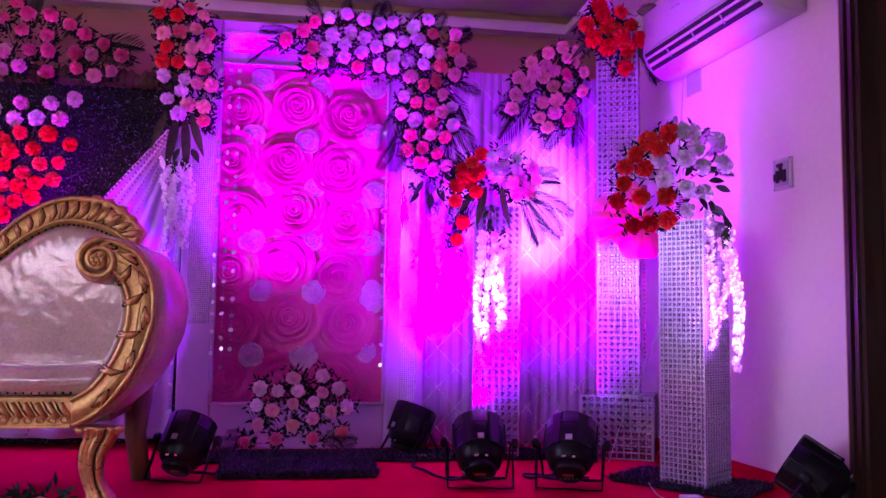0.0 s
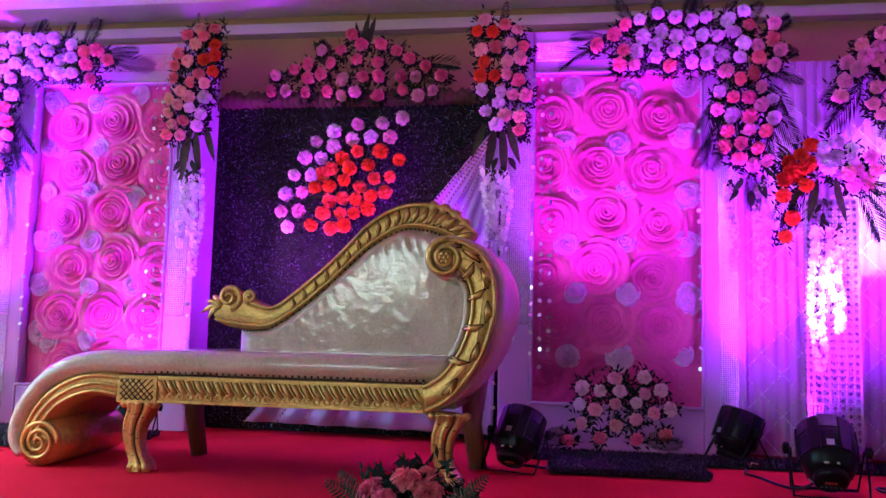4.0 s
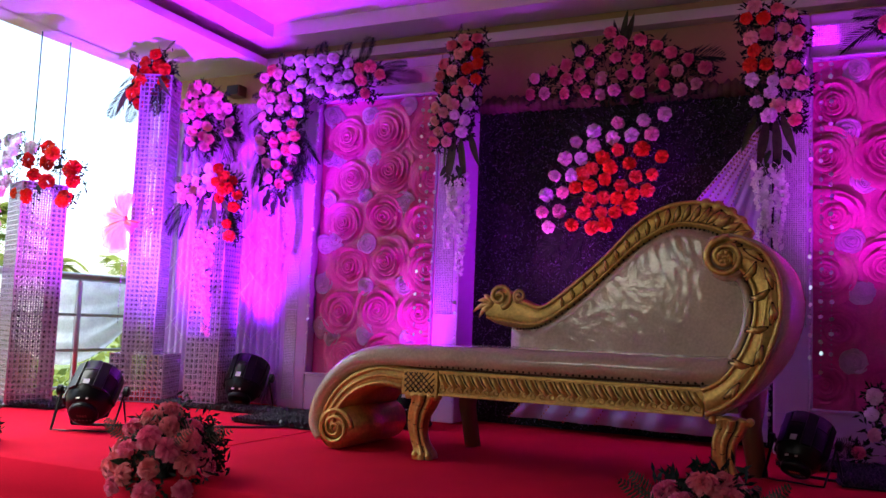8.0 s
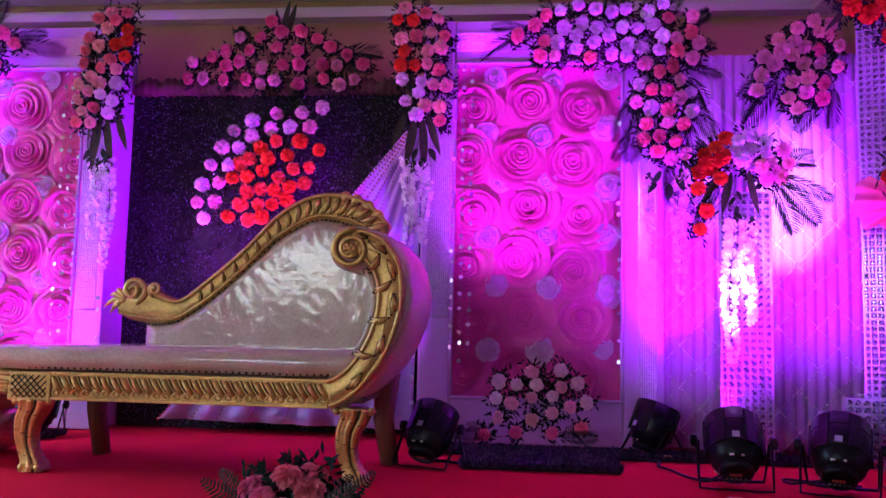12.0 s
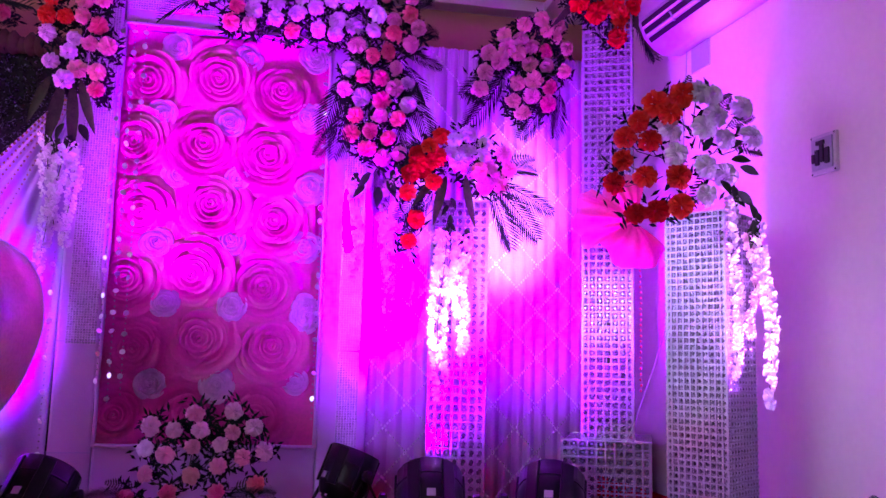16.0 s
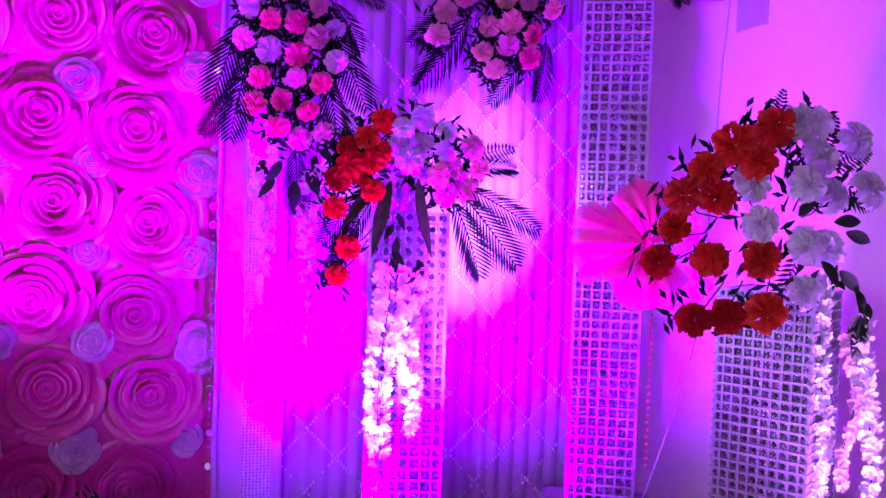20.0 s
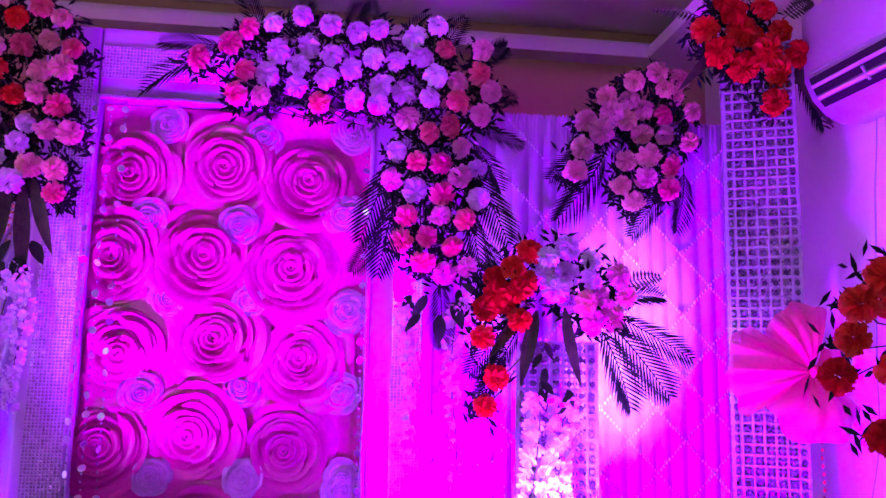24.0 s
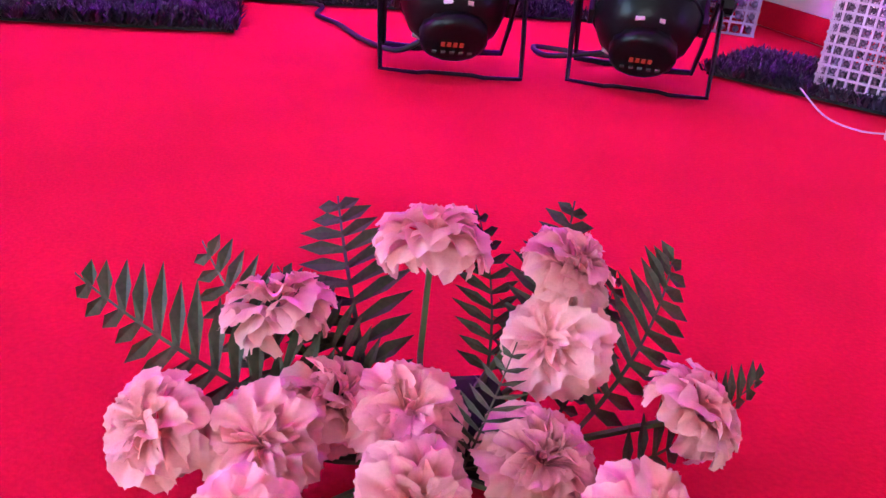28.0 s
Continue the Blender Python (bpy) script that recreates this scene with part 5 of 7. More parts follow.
for x, z, rot in ((-0.2035, 2.070, 16), (-0.1900, 2.040, 27), (-0.1660, 2.006, 43)):
    m = EASTWARD @ Matrix.Translation((EAST + x, 0, z)) @ Matrix.Rotation(radians(-rot), 4, "Y")
    part("louvre_slot", boxes((-0.004, 0.006, AY0 + 0.075, AY1 - 0.045, -0.0110, 0.0110)), DARK_SLOT, acb, "", False, m)
for x, z, rot in ((-0.1985, 2.055, 22), (-0.1790, 2.023, 36)):
    m = EASTWARD @ Matrix.Translation((EAST + x, 0, z)) @ Matrix.Rotation(radians(-rot), 4, "Y")
    part("louvre_blade", boxes((-0.008, 0.001, AY0 + 0.075, AY1 - 0.045, -0.0055, 0.0055), bevel=0.002), WHITE_PLASTIC, acb, "", False, m)
for y in (3.36, 3.60, 3.84):
    m = EASTWARD @ Matrix.Translation((EAST - 0.1815, 0, 2.028)) @ Matrix.Rotation(radians(-34), 4, "Y")
    part("louvre_pin", boxes((-0.010, 0.0, y - 0.004, y + 0.004, -0.022, 0.022), bevel=0.001), GREY_PLASTIC, acb, "", False, m)
part("panel_gap", boxes((EAST - 0.2075, EAST - 0.2055, AY0 + 0.02, AY1 - 0.02, 2.094, 2.097)), GREY_PLASTIC, acb, m=EASTWARD)
part("rating_label", boxes((EAST - 0.2078, EAST - 0.2052, AY0 + 0.018, AY0 + 0.085, 2.100, 2.150), bevel=0.001), mat("label_paper", (0.72, 0.68, 0.70), 0.6), acb, "pale rating label", m=EASTWARD)
part("rating_bars", boxes((EAST - 0.2092, EAST - 0.2080, AY0 + 0.026, AY0 + 0.078, 2.137, 2.143), (EAST - 0.2092, EAST - 0.2080, AY0 + 0.026, AY0 + 0.064, 2.126, 2.130), (EAST - 0.2092, EAST - 0.2080, AY0 + 0.026, AY0 + 0.050, 2.108, 2.120)), GREY_PLASTIC, acb, m=EASTWARD)
part("name_bars", boxes((EAST - 0.2080, EAST - 0.2052, 3.70, 3.78, 2.218, 2.226)), GREY_PLASTIC, acb, m=EASTWARD)
sk = thing("blank_switch_plate", (EAST, 3.92, 1.91), "lilac-grey blank plate on the pale wall", "wall plate")
part("plate", boxes((EAST - 0.010, EAST - 0.001, 3.860, 3.992, 1.850, 1.962), bevel=0.003), GREY_PLASTIC, sk, m=EASTWARD)
sb = thing("switch_board", (EAST, 3.21, 1.32), "framed grey switch board with dark breakers on the wall", "switch")
part("frame_plate", boxes((EAST - 0.014, EAST - 0.001, 3.150, 3.268, 1.255, 1.388), bevel=0.003), WHITE_PLASTIC, sb, m=EASTWARD)
part("inner_plate", boxes((EAST - 0.020, EAST - 0.0145, 3.162, 3.256, 1.270, 1.374)), GREY_PLASTIC, sb, m=EASTWARD)
for y0, z0, w, h in ((3.170, 1.284, 0.020, 0.052), (3.196, 1.292, 0.016, 0.070), (3.218, 1.284, 0.016, 0.052), (3.238, 1.294, 0.012, 0.030), (3.192, 1.350, 0.036, 0.014)):
    part("breaker", boxes((EAST - 0.028, EAST - 0.0205, y0, y0 + w, z0, z0 + h), bevel=0.002), DARK_SLOT, sb, m=EASTWARD)
for y, z in ((3.156, 1.261), (3.262, 1.261), (3.156, 1.382), (3.262, 1.382)):
    bm = bmesh.new()
    lathe(bm, [(0.0035, 0.0), (0.0025, 0.002)], 8, EASTWARD @ Matrix.Translation((EAST - 0.014, y, z)) @ Matrix.Rotation(radians(-90), 4, "Y"))
    part("screw", bm, DARK_SLOT, sb)


def cable(name, pts, r, material, label, n=8):
    bm = bmesh.new()
    tube(bm, smooth_path(pts, n), r, 6)
    th = part(name, bm, material, None, "", True)
    return tagged(th, label, "cable")


cable("wall_cable", [(1.892, 4.03, 1.97), (1.891, 4.04, 1.86), (1.890, 4.055, 1.75), (1.889, 4.07, 1.5), (1.888, 4.09, 1.2)], 0.0018, GREY_PLASTIC, "thin grey cable hanging down the pale wall")
cable("lamp_wire", [(1.84, 4.02, 1.20), (1.82, 4.0, 1.0), (1.76, 4.0, 0.75), (1.67, 4.0, 0.5), (1.60, 3.98, 0.35), (1.54, 3.97, 0.25), (1.46, 3.97, 0.01)], 0.0017, GREY_PLASTIC, "thin white twisted wire hanging beside the pillar")
cable("floor_cable", [(0.38, 4.16, 0.012), (0.46, 4.13, 0.008), (0.52, 4.08, 0.008), (0.50, 3.96, 0.008), (0.54, 3.86, 0.008), (0.58, 3.70, 0.008), (0.64, 3.60, 0.012), (0.70, 3.58, 0.05)], 0.006, BLACK_RUBBER, "black power cable lying on the red carpet")
cable("floor_cable", [(1.24, 3.62, 0.008), (1.05, 3.70, 0.008), (0.97, 3.72, 0.010), (0.98, 3.64, 0.008), (1.09, 3.60, 0.03)], 0.006, BLACK_RUBBER, "black power cable looped on the red carpet")
cable("floor_cable", [(1.40, 3.34, 0.035), (1.395, 3.24, 0.008), (1.41, 3.16, 0.006), (1.44, 3.11, 0.016)], 0.0018, GREY_PLASTIC, "thin grey wire running over the dark mat")
cable("floor_cable", [(-3.62, 3.15, 0.008), (-3.4, 3.4, 0.008), (-3.1, 3.7, 0.008), (-2.9, 4.0, 0.02)], 0.006, BLACK_RUBBER, "black power cable lying on the red carpet")
pl = thing("power_plug", (0.55, 4.15, 0), "cream and black power plug lying on the carpet", "plug")
part("plug_body", boxes((0.545, 0.592, 4.140, 4.172, 0.002, 0.030), bevel=0.008), mat("cream_plastic", (0.65, 0.42, 0.22), 0.4), pl)
part("plug_collar", boxes((0.505, 0.543, 4.142, 4.170, 0.004, 0.028), bevel=0.008), BLACK_RUBBER, pl)
pl = thing("extension_socket", (1.47, 3.10, 0), "small white extension socket on the carpet", "socket")
part("socket_body", boxes((1.430, 1.510, 3.072, 3.122, 0.002, 0.034), bevel=0.008), WHITE_PLASTIC, pl)


# ---- open side: rail, white swags, garden ----
rail = tagged(thing("balcony_rail", (LEFT - 0.1, 2.0, -0.06), "brushed steel balcony rail with three bars", "railing"), kind="structure")
RX = LEFT - 0.06
for y in (0.8, 2.45, 4.22):
    bm = bmesh.new()
    lathe(bm, [(0.022, -0.06), (0.022, 0.78), (0.014, 0.79), (0.014, 0.82)], 12, Matrix.Translation((RX, y, 0)))
    part("post", bm, STEEL, rail, "", True)
for z, r in ((0.825, 0.028), (0.555, 0.012), (0.305, 0.012), (0.045, 0.012)):
    bm = bmesh.new()
    tube(bm, [(RX, 0.42, z), (RX, 5.02, z)], r, 10)
    part("rail_bar", bm, STEEL, rail, "", True)
for k, (ya, yb, drop) in enumerate(((3.45, 4.95, 0.60), (1.75, 3.43, 0.58), (0.5, 1.73, 0.5))):
    sw = thing("white_swag", (RX, (ya + yb) / 2, 0.82), "white cloth swag draped over the balcony rail", "drape", "rail swags")
    bm = bmesh.new()
    rows = []
    for j in range(15):
        v = j / 14
        row = []
        for i in range(31):
            u = i / 30
            sag = (1 - (2 * u - 1) ** 2)
            z = 0.80 - v * (0.10 + (drop - 0.10) * sag) 
            row.append(bm.verts.new((RX - 0.045 + 0.022 * math.sin(v * 22 + 3 * u * u) * (0.3 + v), ya + (yb - ya) * u, z)))
        rows.append(row)
    for a, b in zip(rows, rows[1:]):
        for i in range(30):
            bm.faces.new((a[i], a[i + 1], b[i + 1], b[i]))
    part("cloth", bm, SWAG, sw, "", True).modifiers.new("thickness", "SOLIDIFY").thickness = 0.003
wb = thing("wall_speaker", (-4.61, 4.97, 2.33), "small dark brown box speaker high on the beige wall", "speaker")
part("speaker_box", boxes((-4.672, -4.552, 4.95, 5.048, 2.292, 2.378), bevel=0.006), WOOD, wb)
part("speaker_face", boxes((-4.664, -4.560, 4.943, 4.949, 2.300, 2.370), bevel=0.002), DARK_SLOT, wb, "dark front grille")
for y in (3.785, 4.022):
    p = tagged(thing("window_1", (LEFT - 0.1, y, -0.06), "tall frameless glass sheet edge of the open side", "window"), kind="structure")
    part("glass_edge", boxes((LEFT - 0.12, LEFT - 0.112, y, y + 0.006, -0.06, CEIL)), GLASS_EDGE, p)
setting("ground", boxes((-900, LEFT - 0.2, -900, 900, -3.6, -3.5)), GROUND, "sunlit green garden ground below the balcony", "ground")


def palm_tree(loc, h, n, seed, crown=1.5):
    r2 = random.Random(seed)
    t = thing("palm_tree", loc, "tall garden palm with feathery green fronds", "tree", "garden palms")
    bm = bmesh.new()
    tube(bm, smooth_path([(loc[0], loc[1], loc[2]), (loc[0] + 0.1, loc[1], loc[2] + h * 0.5), (loc[0], loc[1] + 0.1, loc[2] + h)], 8), [0.20 - 0.09 * i / 16 for i in range(17)], 10)
    part("trunk", bm, BARK, t, "", True)
    vs, fs = [], []
    for k in range(n):
        a, el = r2.uniform(0, 6.28), r2.uniform(-0.1, 1.35)
        L = crown * r2.uniform(0.85, 1.2)
        prev = None
        for i in range(46):
            u = i / 45
            p = Vector((loc[0], loc[1] + 0.1, loc[2] + h)) + Vector((math.cos(a) * math.cos(el) * L * u, math.sin(a) * math.cos(el) * L * u, math.sin(el) * L * u - 0.7 * L * u * u))
            if prev is not None:
                d = (p - prev).normalized()
                sd = d.cross(Vector((0, 0, 1))).normalized()
                for sg in (1, -1):
                    l = 0.40 * math.sin(3.14 * (0.10 + 0.86 * u)) * crown / 1.3 * r2.uniform(0.85, 1.1)
                    q = p + sd * sg * l * 0.75 + d * l * 0.6 - Vector((0, 0, l * 0.30))
                    b = len(vs)
                    vs += [tuple(p - d * 0.007), tuple(p + d * 0.007), tuple(p.lerp(q, 0.5) + d * 0.009), tuple(q), tuple(p.lerp(q, 0.5) - d * 0.009)]
                    fs.append((b, b + 1, b + 2, b + 3, b + 4))
            prev = p
    put("crown", raw("crown", vs, fs, FOLIAGE), t)


palm_tree((-8.5, 5.5, -3.5), 4.75, 26, 1, 1.35)
palm_tree((-8.9, 6.6, -3.5), 4.3, 24, 2, 1.2)
palm_tree((-7.6, 4.3, -3.5), 4.4, 24, 3, 1.05)
palm_tree((-11.5, 10.8, -3.5), 4.6, 24, 4, 1.4)


def shrub(loc, r, seed):
    r2 = random.Random(seed)
    t = thing("garden_shrub", loc, "dense light green garden shrub", "shrub", "garden shrubs")
    vs, fs = [], []
    for i in range(4200):
        d = Vector((r2.gauss(0, 1), r2.gauss(0, 1), abs(r2.gauss(0, 1)) * 1.1)).normalized() * r * r2.uniform(0.5, 1.0) * (1 + 0.25 * math.sin(i))
        c = Vector(loc) + d
        e, f = Vector((r2.uniform(-1, 1), r2.uniform(-1, 1), r2.uniform(-1, 1))).normalized() * 0.10, Vector((r2.uniform(-1, 1), r2.uniform(-1, 1), r2.uniform(-1, 1))).normalized() * 0.06
        b = len(vs)
        vs += [tuple(c - e), tuple(c + f), tuple(c + e), tuple(c - f)]
        fs.append((b, b + 1, b + 2, b + 3))
    put("crown", raw("crown", vs, fs, FOLIAGE), t)
    bm = bmesh.new()
    tube(bm, [(loc[0], loc[1], loc[2]), (loc[0], loc[1], loc[2] + r * 0.7)], [0.08, 0.04], 8)
    part("trunk", bm, BARK, t)


for k, (x, y, r) in enumerate(((-9.6, 6.6, 2.9), (-10.6, 9.4, 3.1), (-9.0, 4.4, 2.7), (-12.2, 12.6, 3.2), (-13.5, 8.4, 3.4), (-10.2, 2.4, 2.8), (-15.5, 15.0, 3.5))):
    shrub((x, y, -3.5), r, 40 + k)


# ---- flowers ----
def carnation(seed, material, fine=False):
    """Ruffled bloom of unit radius that faces +z: rings of frilled petals with gaps between them."""
    r2 = random.Random(seed)
    vs, fs = [(0, 0, -0.25)], []
    for n, polar, R, w in ((6, 104, 0.94, 0.62), (6, 82, 1.03, 0.60), (5, 61, 1.01, 0.70), (5, 42, 0.98, 0.68), (4, 24, 0.94, 0.84), (2, 9, 0.90, 1.4)):
        a0 = r2.random() * 6.28
        for k in range(n):
            a = a0 + 6.2832 * k / n + r2.uniform(-0.16, 0.16)
            b = len(vs)
            RR, po = R * r2.uniform(0.84, 1.12), radians(polar + r2.uniform(-12, 12))
            U, V = (25, 7) if fine else (13, 5)
            w2 = w * (1.45 if fine else 1.0)
            twist, ph, curl = r2.uniform(-0.2, 0.2), r2.uniform(0, 6), r2.uniform(0.10, 0.30)
            for i in range(U):
                u = i / (U - 1) * 2 - 1
                if fine:
                    notch = (0.018 if i % 2 else -0.018) + 0.05 * math.sin(u * 5 + ph) + r2.uniform(-0.012, 0.012)
                    wave = 0.17 * math.sin(u * 5.5 + ph) + 0.085 * math.sin(u * 12 + 2 * ph) + 0.02 * math.sin(u * 25 + ph)
                else:
                    notch = (0.028 if i % 2 else -0.028) + 0.05 * math.sin(u * 4 + ph) + r2.uniform(-0.02, 0.02)
                    wave = 0.27 * math.sin(u * 5.0 + ph) + 0.10 * math.sin(u * 11 + 2 * ph)
                for j in range(V):
                    v = j / (V - 1)
                    rad = RR * (0.16 + 0.84 * v) * (1 - 0.10 * u ** 4 * v + notch * v ** 4)
                    pol = po * (0.72 + 0.28 * v) + wave * v * v + twist * u * v + curl * v ** 4
                    ang = a + u * w2 * (0.30 + 0.70 * v)
                    vs.append((rad * math.sin(pol) * math.cos(ang), rad * math.sin(pol) * math.sin(ang), rad * math.cos(pol) * 0.86 - 0.10))
            for i in range(U - 1):
                fs.append((0, b + i * V, b + (i + 1) * V))
                for j in range(V - 1):
                    q = b + i * V + j
                    fs.append((q, q + V, q + V + 1, q + 1))
    return raw("flower", vs, fs, material, True)


BLOOM = {}


def bloom(color, v):
    if (color, v) not in BLOOM:
        BLOOM[color, v] = carnation(100 + v, F[color], color == "blush")
    return BLOOM[color, v]


def frond_mesh(n, droop, spread, width, material, seed, lean=0.62):
    """Feathered leaf along +x, length 1, in the xy plane."""
    r2 = random.Random(seed)
    vs, fs = [], []
    at = lambda u: Vector((u * (1 - 0.12 * droop * u), 0, -droop * u * u))
    for i in range(n):
        u0, u1 = i / n, (i + 1) / n
        a, b = at(u0), at(u1)
        k = len(vs)
        t = 0.011 * (1 - 0.7 * u0)
        vs += [tuple(a + Vector((0, t, 0))), tuple(a - Vector((0, t, 0))), tuple(b - Vector((0, t, 0))), tuple(b + Vector((0, t, 0)))]
        fs.append((k, k + 1, k + 2, k + 3))
        if u0 < 0.1:
            continue
        for sg in (1, -1):
            l = spread * math.sin(3.14 * (0.14 + 0.80 * u0)) * r2.uniform(0.9, 1.08)
            d = Vector((lean, sg * 0.8, -0.22 - 0.2 * r2.random())).normalized()
            e = Vector((d.y, -d.x, 0)).normalized() * width
            k = len(vs)
            m2, q = a + d * l * 0.5 + Vector((0, 0, 0.012)), a + d * l
            vs += [tuple(a - e * 0.4), tuple(a + e * 0.4), tuple(m2 + e), tuple(q), tuple(m2 - e)]
            fs.append((k, k + 1, k + 2, k + 3, k + 4))
    return raw("frond", vs, fs, material)


PALMS = [frond_mesh(19, 0.25, 0.40, 0.014, PALM, 1, 1.05), frond_mesh(18, 0.45, 0.42, 0.015, PALM, 2, 1.1), frond_mesh(20, 0.12, 0.36, 0.013, PALM, 3, 1.0)]
FERN_GREEN = mat("fern_green", (0.055, 0.070, 0.035), 0.5, var=0.45, scale=10, fine=60, rand=0.3, spec=0.3, second=(0.085, 0.075, 0.045))
FERNS = [frond_mesh(14, 0.25, 0.24, 0.026, FERN_GREEN, 5, 0.35), frond_mesh(13, 0.45, 0.25, 0.027, FERN_GREEN, 6, 0.3)]


def leaf_mesh(width, fold, bend, material, name="leaf"):
    vs, fs = [], []
    N = 7
    for i in range(N + 1):
        u = i / N
        w = width * math.sin(3.1416 * min(1, u * 0.96 + 0.03)) ** 0.8 * (1 - 0.35 * u)
        z = -bend * u * u
        vs += [(u, -w, z + fold * w), (u, 0, z), (u, w, z + fold * w)]
    for i in range(N):
        b = 3 * i
        fs += [(b, b + 3, b + 4, b + 1), (b + 1, b + 4, b + 5, b + 2)]
    return raw(name, vs, fs, material, True)


LEAVES = [leaf_mesh(0.28, 0.35, 0.2, LEAF), leaf_mesh(0.24, 0.4, 0.35, LEAF)]
SWORD = [leaf_mesh(0.095, 0.3, 0.25, LEAF_LINED), leaf_mesh(0.11, 0.35, 0.12, LEAF_LINED)]


def along(p, d, front=(0, -1, 0), s=1.0, roll=0.0):
    """Pose at p whose x axis runs along d and whose z axis faces front."""
    X = Vector(d).normalized()
    Z = Vector(front)
    Z = (Z - X * Z.dot(X))
    Z = Z.normalized() if Z.length > 1e-4 else X.orthogonal()
    Y = Z.cross(X)
    M = Matrix((X, Y, Z)).transposed().to_4x4()
    return Matrix.Translation(p) @ M @ Matrix.Rotation(roll, 4, "X") @ Matrix.Diagonal((s, s, s, 1))


def filler(parent, spots, n, spread, size, material, seed, depth=0.035):
    """Loose mass of small leaves round the given spots, joined."""
    r2 = random.Random(seed)
    vs, fs = [], []
    for i in range(n):
        c = Vector(spots[r2.randrange(len(spots))]) + Vector((r2.gauss(0, spread), r2.uniform(-0.02, depth), r2.gauss(0, spread)))
        d = Vector((r2.uniform(-1, 1), r2.uniform(-0.35, 0.35), r2.uniform(-1, 1))).normalized() * size * r2.uniform(0.6, 1.3)
        e = d.cross(Vector((r2.uniform(-0.6, 0.6), -1, r2.uniform(-0.6, 0.6)))).normalized() * size * 0.15
        b = len(vs)
        vs += [tuple(c), tuple(c + d * 0.5 + e), tuple(c + d), tuple(c + d * 0.5 - e)]
        fs.append((b, b + 1, b + 2, b + 3))
    put("leaf_mass", raw("leaf_mass", vs, fs, material), parent)["kind"] = "stuff"


def stems(parent, pairs, r=0.0022):
    bm = bmesh.new()
    for a, b in pairs:
        a, b = Vector(a), Vector(b)
        mid = a.lerp(b, 0.5) + Vector((0, 0.01, -0.012))
        tube(bm, [a, mid, b], r, 4)
    part("wire_stem", bm, STEM, parent)["kind"] = "stuff"


def scatter(n, mind, inside, x0, x1, z0, z1, seed, tries=6000):
    r2 = random.Random(seed)
    out = []
    for _ in range(tries):
        x, z = r2.uniform(x0, x1), r2.uniform(z0, z1)
        if inside(x, z) and all((x - a) ** 2 + (z - b) ** 2 > mind * mind for a, b in out):
            out.append((x, z))
            if len(out) >= n:
                break
    return out


def spray(name, label, loc, flowers, s=1, reach=0.45, fronds=(), leaves=(), swords=(), ferns=(), mass=None, seed=0, group="", core=None, wire=False, material=None):
    """A bunch of artificial flowers. flowers: (x, y, z, radius, colour, direction or None). Mirrored when s < 0."""
    r2 = random.Random(seed)
    L = (mx(loc[0], s), loc[1], loc[2])
    b = thing(name, L, label, "flower arrangement", group)
    C = Vector(core or loc)
    spots, pairs = [], []
    for x, y, z, r, col, d in flowers:
        d = Vector(d) if d else Vector((x - C.x, 0, z - C.z)).normalized() * 0.55 + Vector((0, -1, -0.22))
        d = d + Vector((r2.uniform(-0.3, 0.3), r2.uniform(-0.1, 0.1), r2.uniform(-0.3, 0.3)))
        p = (mx(x, s), y, z)
        d = Vector((d.x * s, d.y, d.z)).normalized()
        put("flower", bloom(col, r2.randrange(4)), b, facing(p, d, r2.random() * 6.28, r * r2.uniform(0.78, 0.96)))
        spots.append((p[0], y + 0.05, z))
        pairs.append((tuple(Vector(p) - d * r * 0.2), (mx(x + (C.x - x) * reach, s), y + (0.055 if reach < 0.6 else (C.y - y) * reach), z + (C.z - z) * reach - 0.02 * (reach < 0.6))))
    for kind, rows, meshes in (("palm_frond", fronds, PALMS), ("leaf", leaves, LEAVES), ("long_leaf", swords, SWORD), ("fern_frond", ferns, FERNS)):
        for x, y, z, dx, dy, dz, size in rows:
            put(kind, meshes[r2.randrange(len(meshes))], b, along((mx(x, s), y, z), (dx * s, dy, dz), (r2.uniform(-0.3, 0.3), -1, r2.uniform(0, 0.5)), size, r2.uniform(-0.4, 0.4)))
    if spots:
        filler(b, spots, mass if mass is not None else 70 * len(spots), 0.022, 0.040, material or PALM, seed + 1)
        stems(b, pairs, 0.0018 if wire else 0.0025)
    return b


def blossom_mesh(material, seed):
    r2 = random.Random(seed)
    vs, fs = [(0, 0, -0.3)], []
    for k in range(5):
        a = 6.2832 * k / 5 + r2.uniform(-0.15, 0.15)
        b = len(vs)
        for da, rr, z in ((-0.55, 0.75, 0.15), (-0.28, 1.05, 0.30 + r2.uniform(-0.15, 0.15)), (0.28, 1.05, 0.30 + r2.uniform(-0.15, 0.15)), (0.55, 0.75, 0.15)):
            vs.append((rr * math.cos(a + da), rr * math.sin(a + da), z))
        fs += [(0, b, b + 1), (0, b + 1, b + 2), (0, b + 2, b + 3)]
    return raw("blossom", vs, fs, material)


BLOSSOM = {c: [blossom_mesh(F[c], 60 + k) for k in range(3)] for c in ("white", "pink", "pale")}


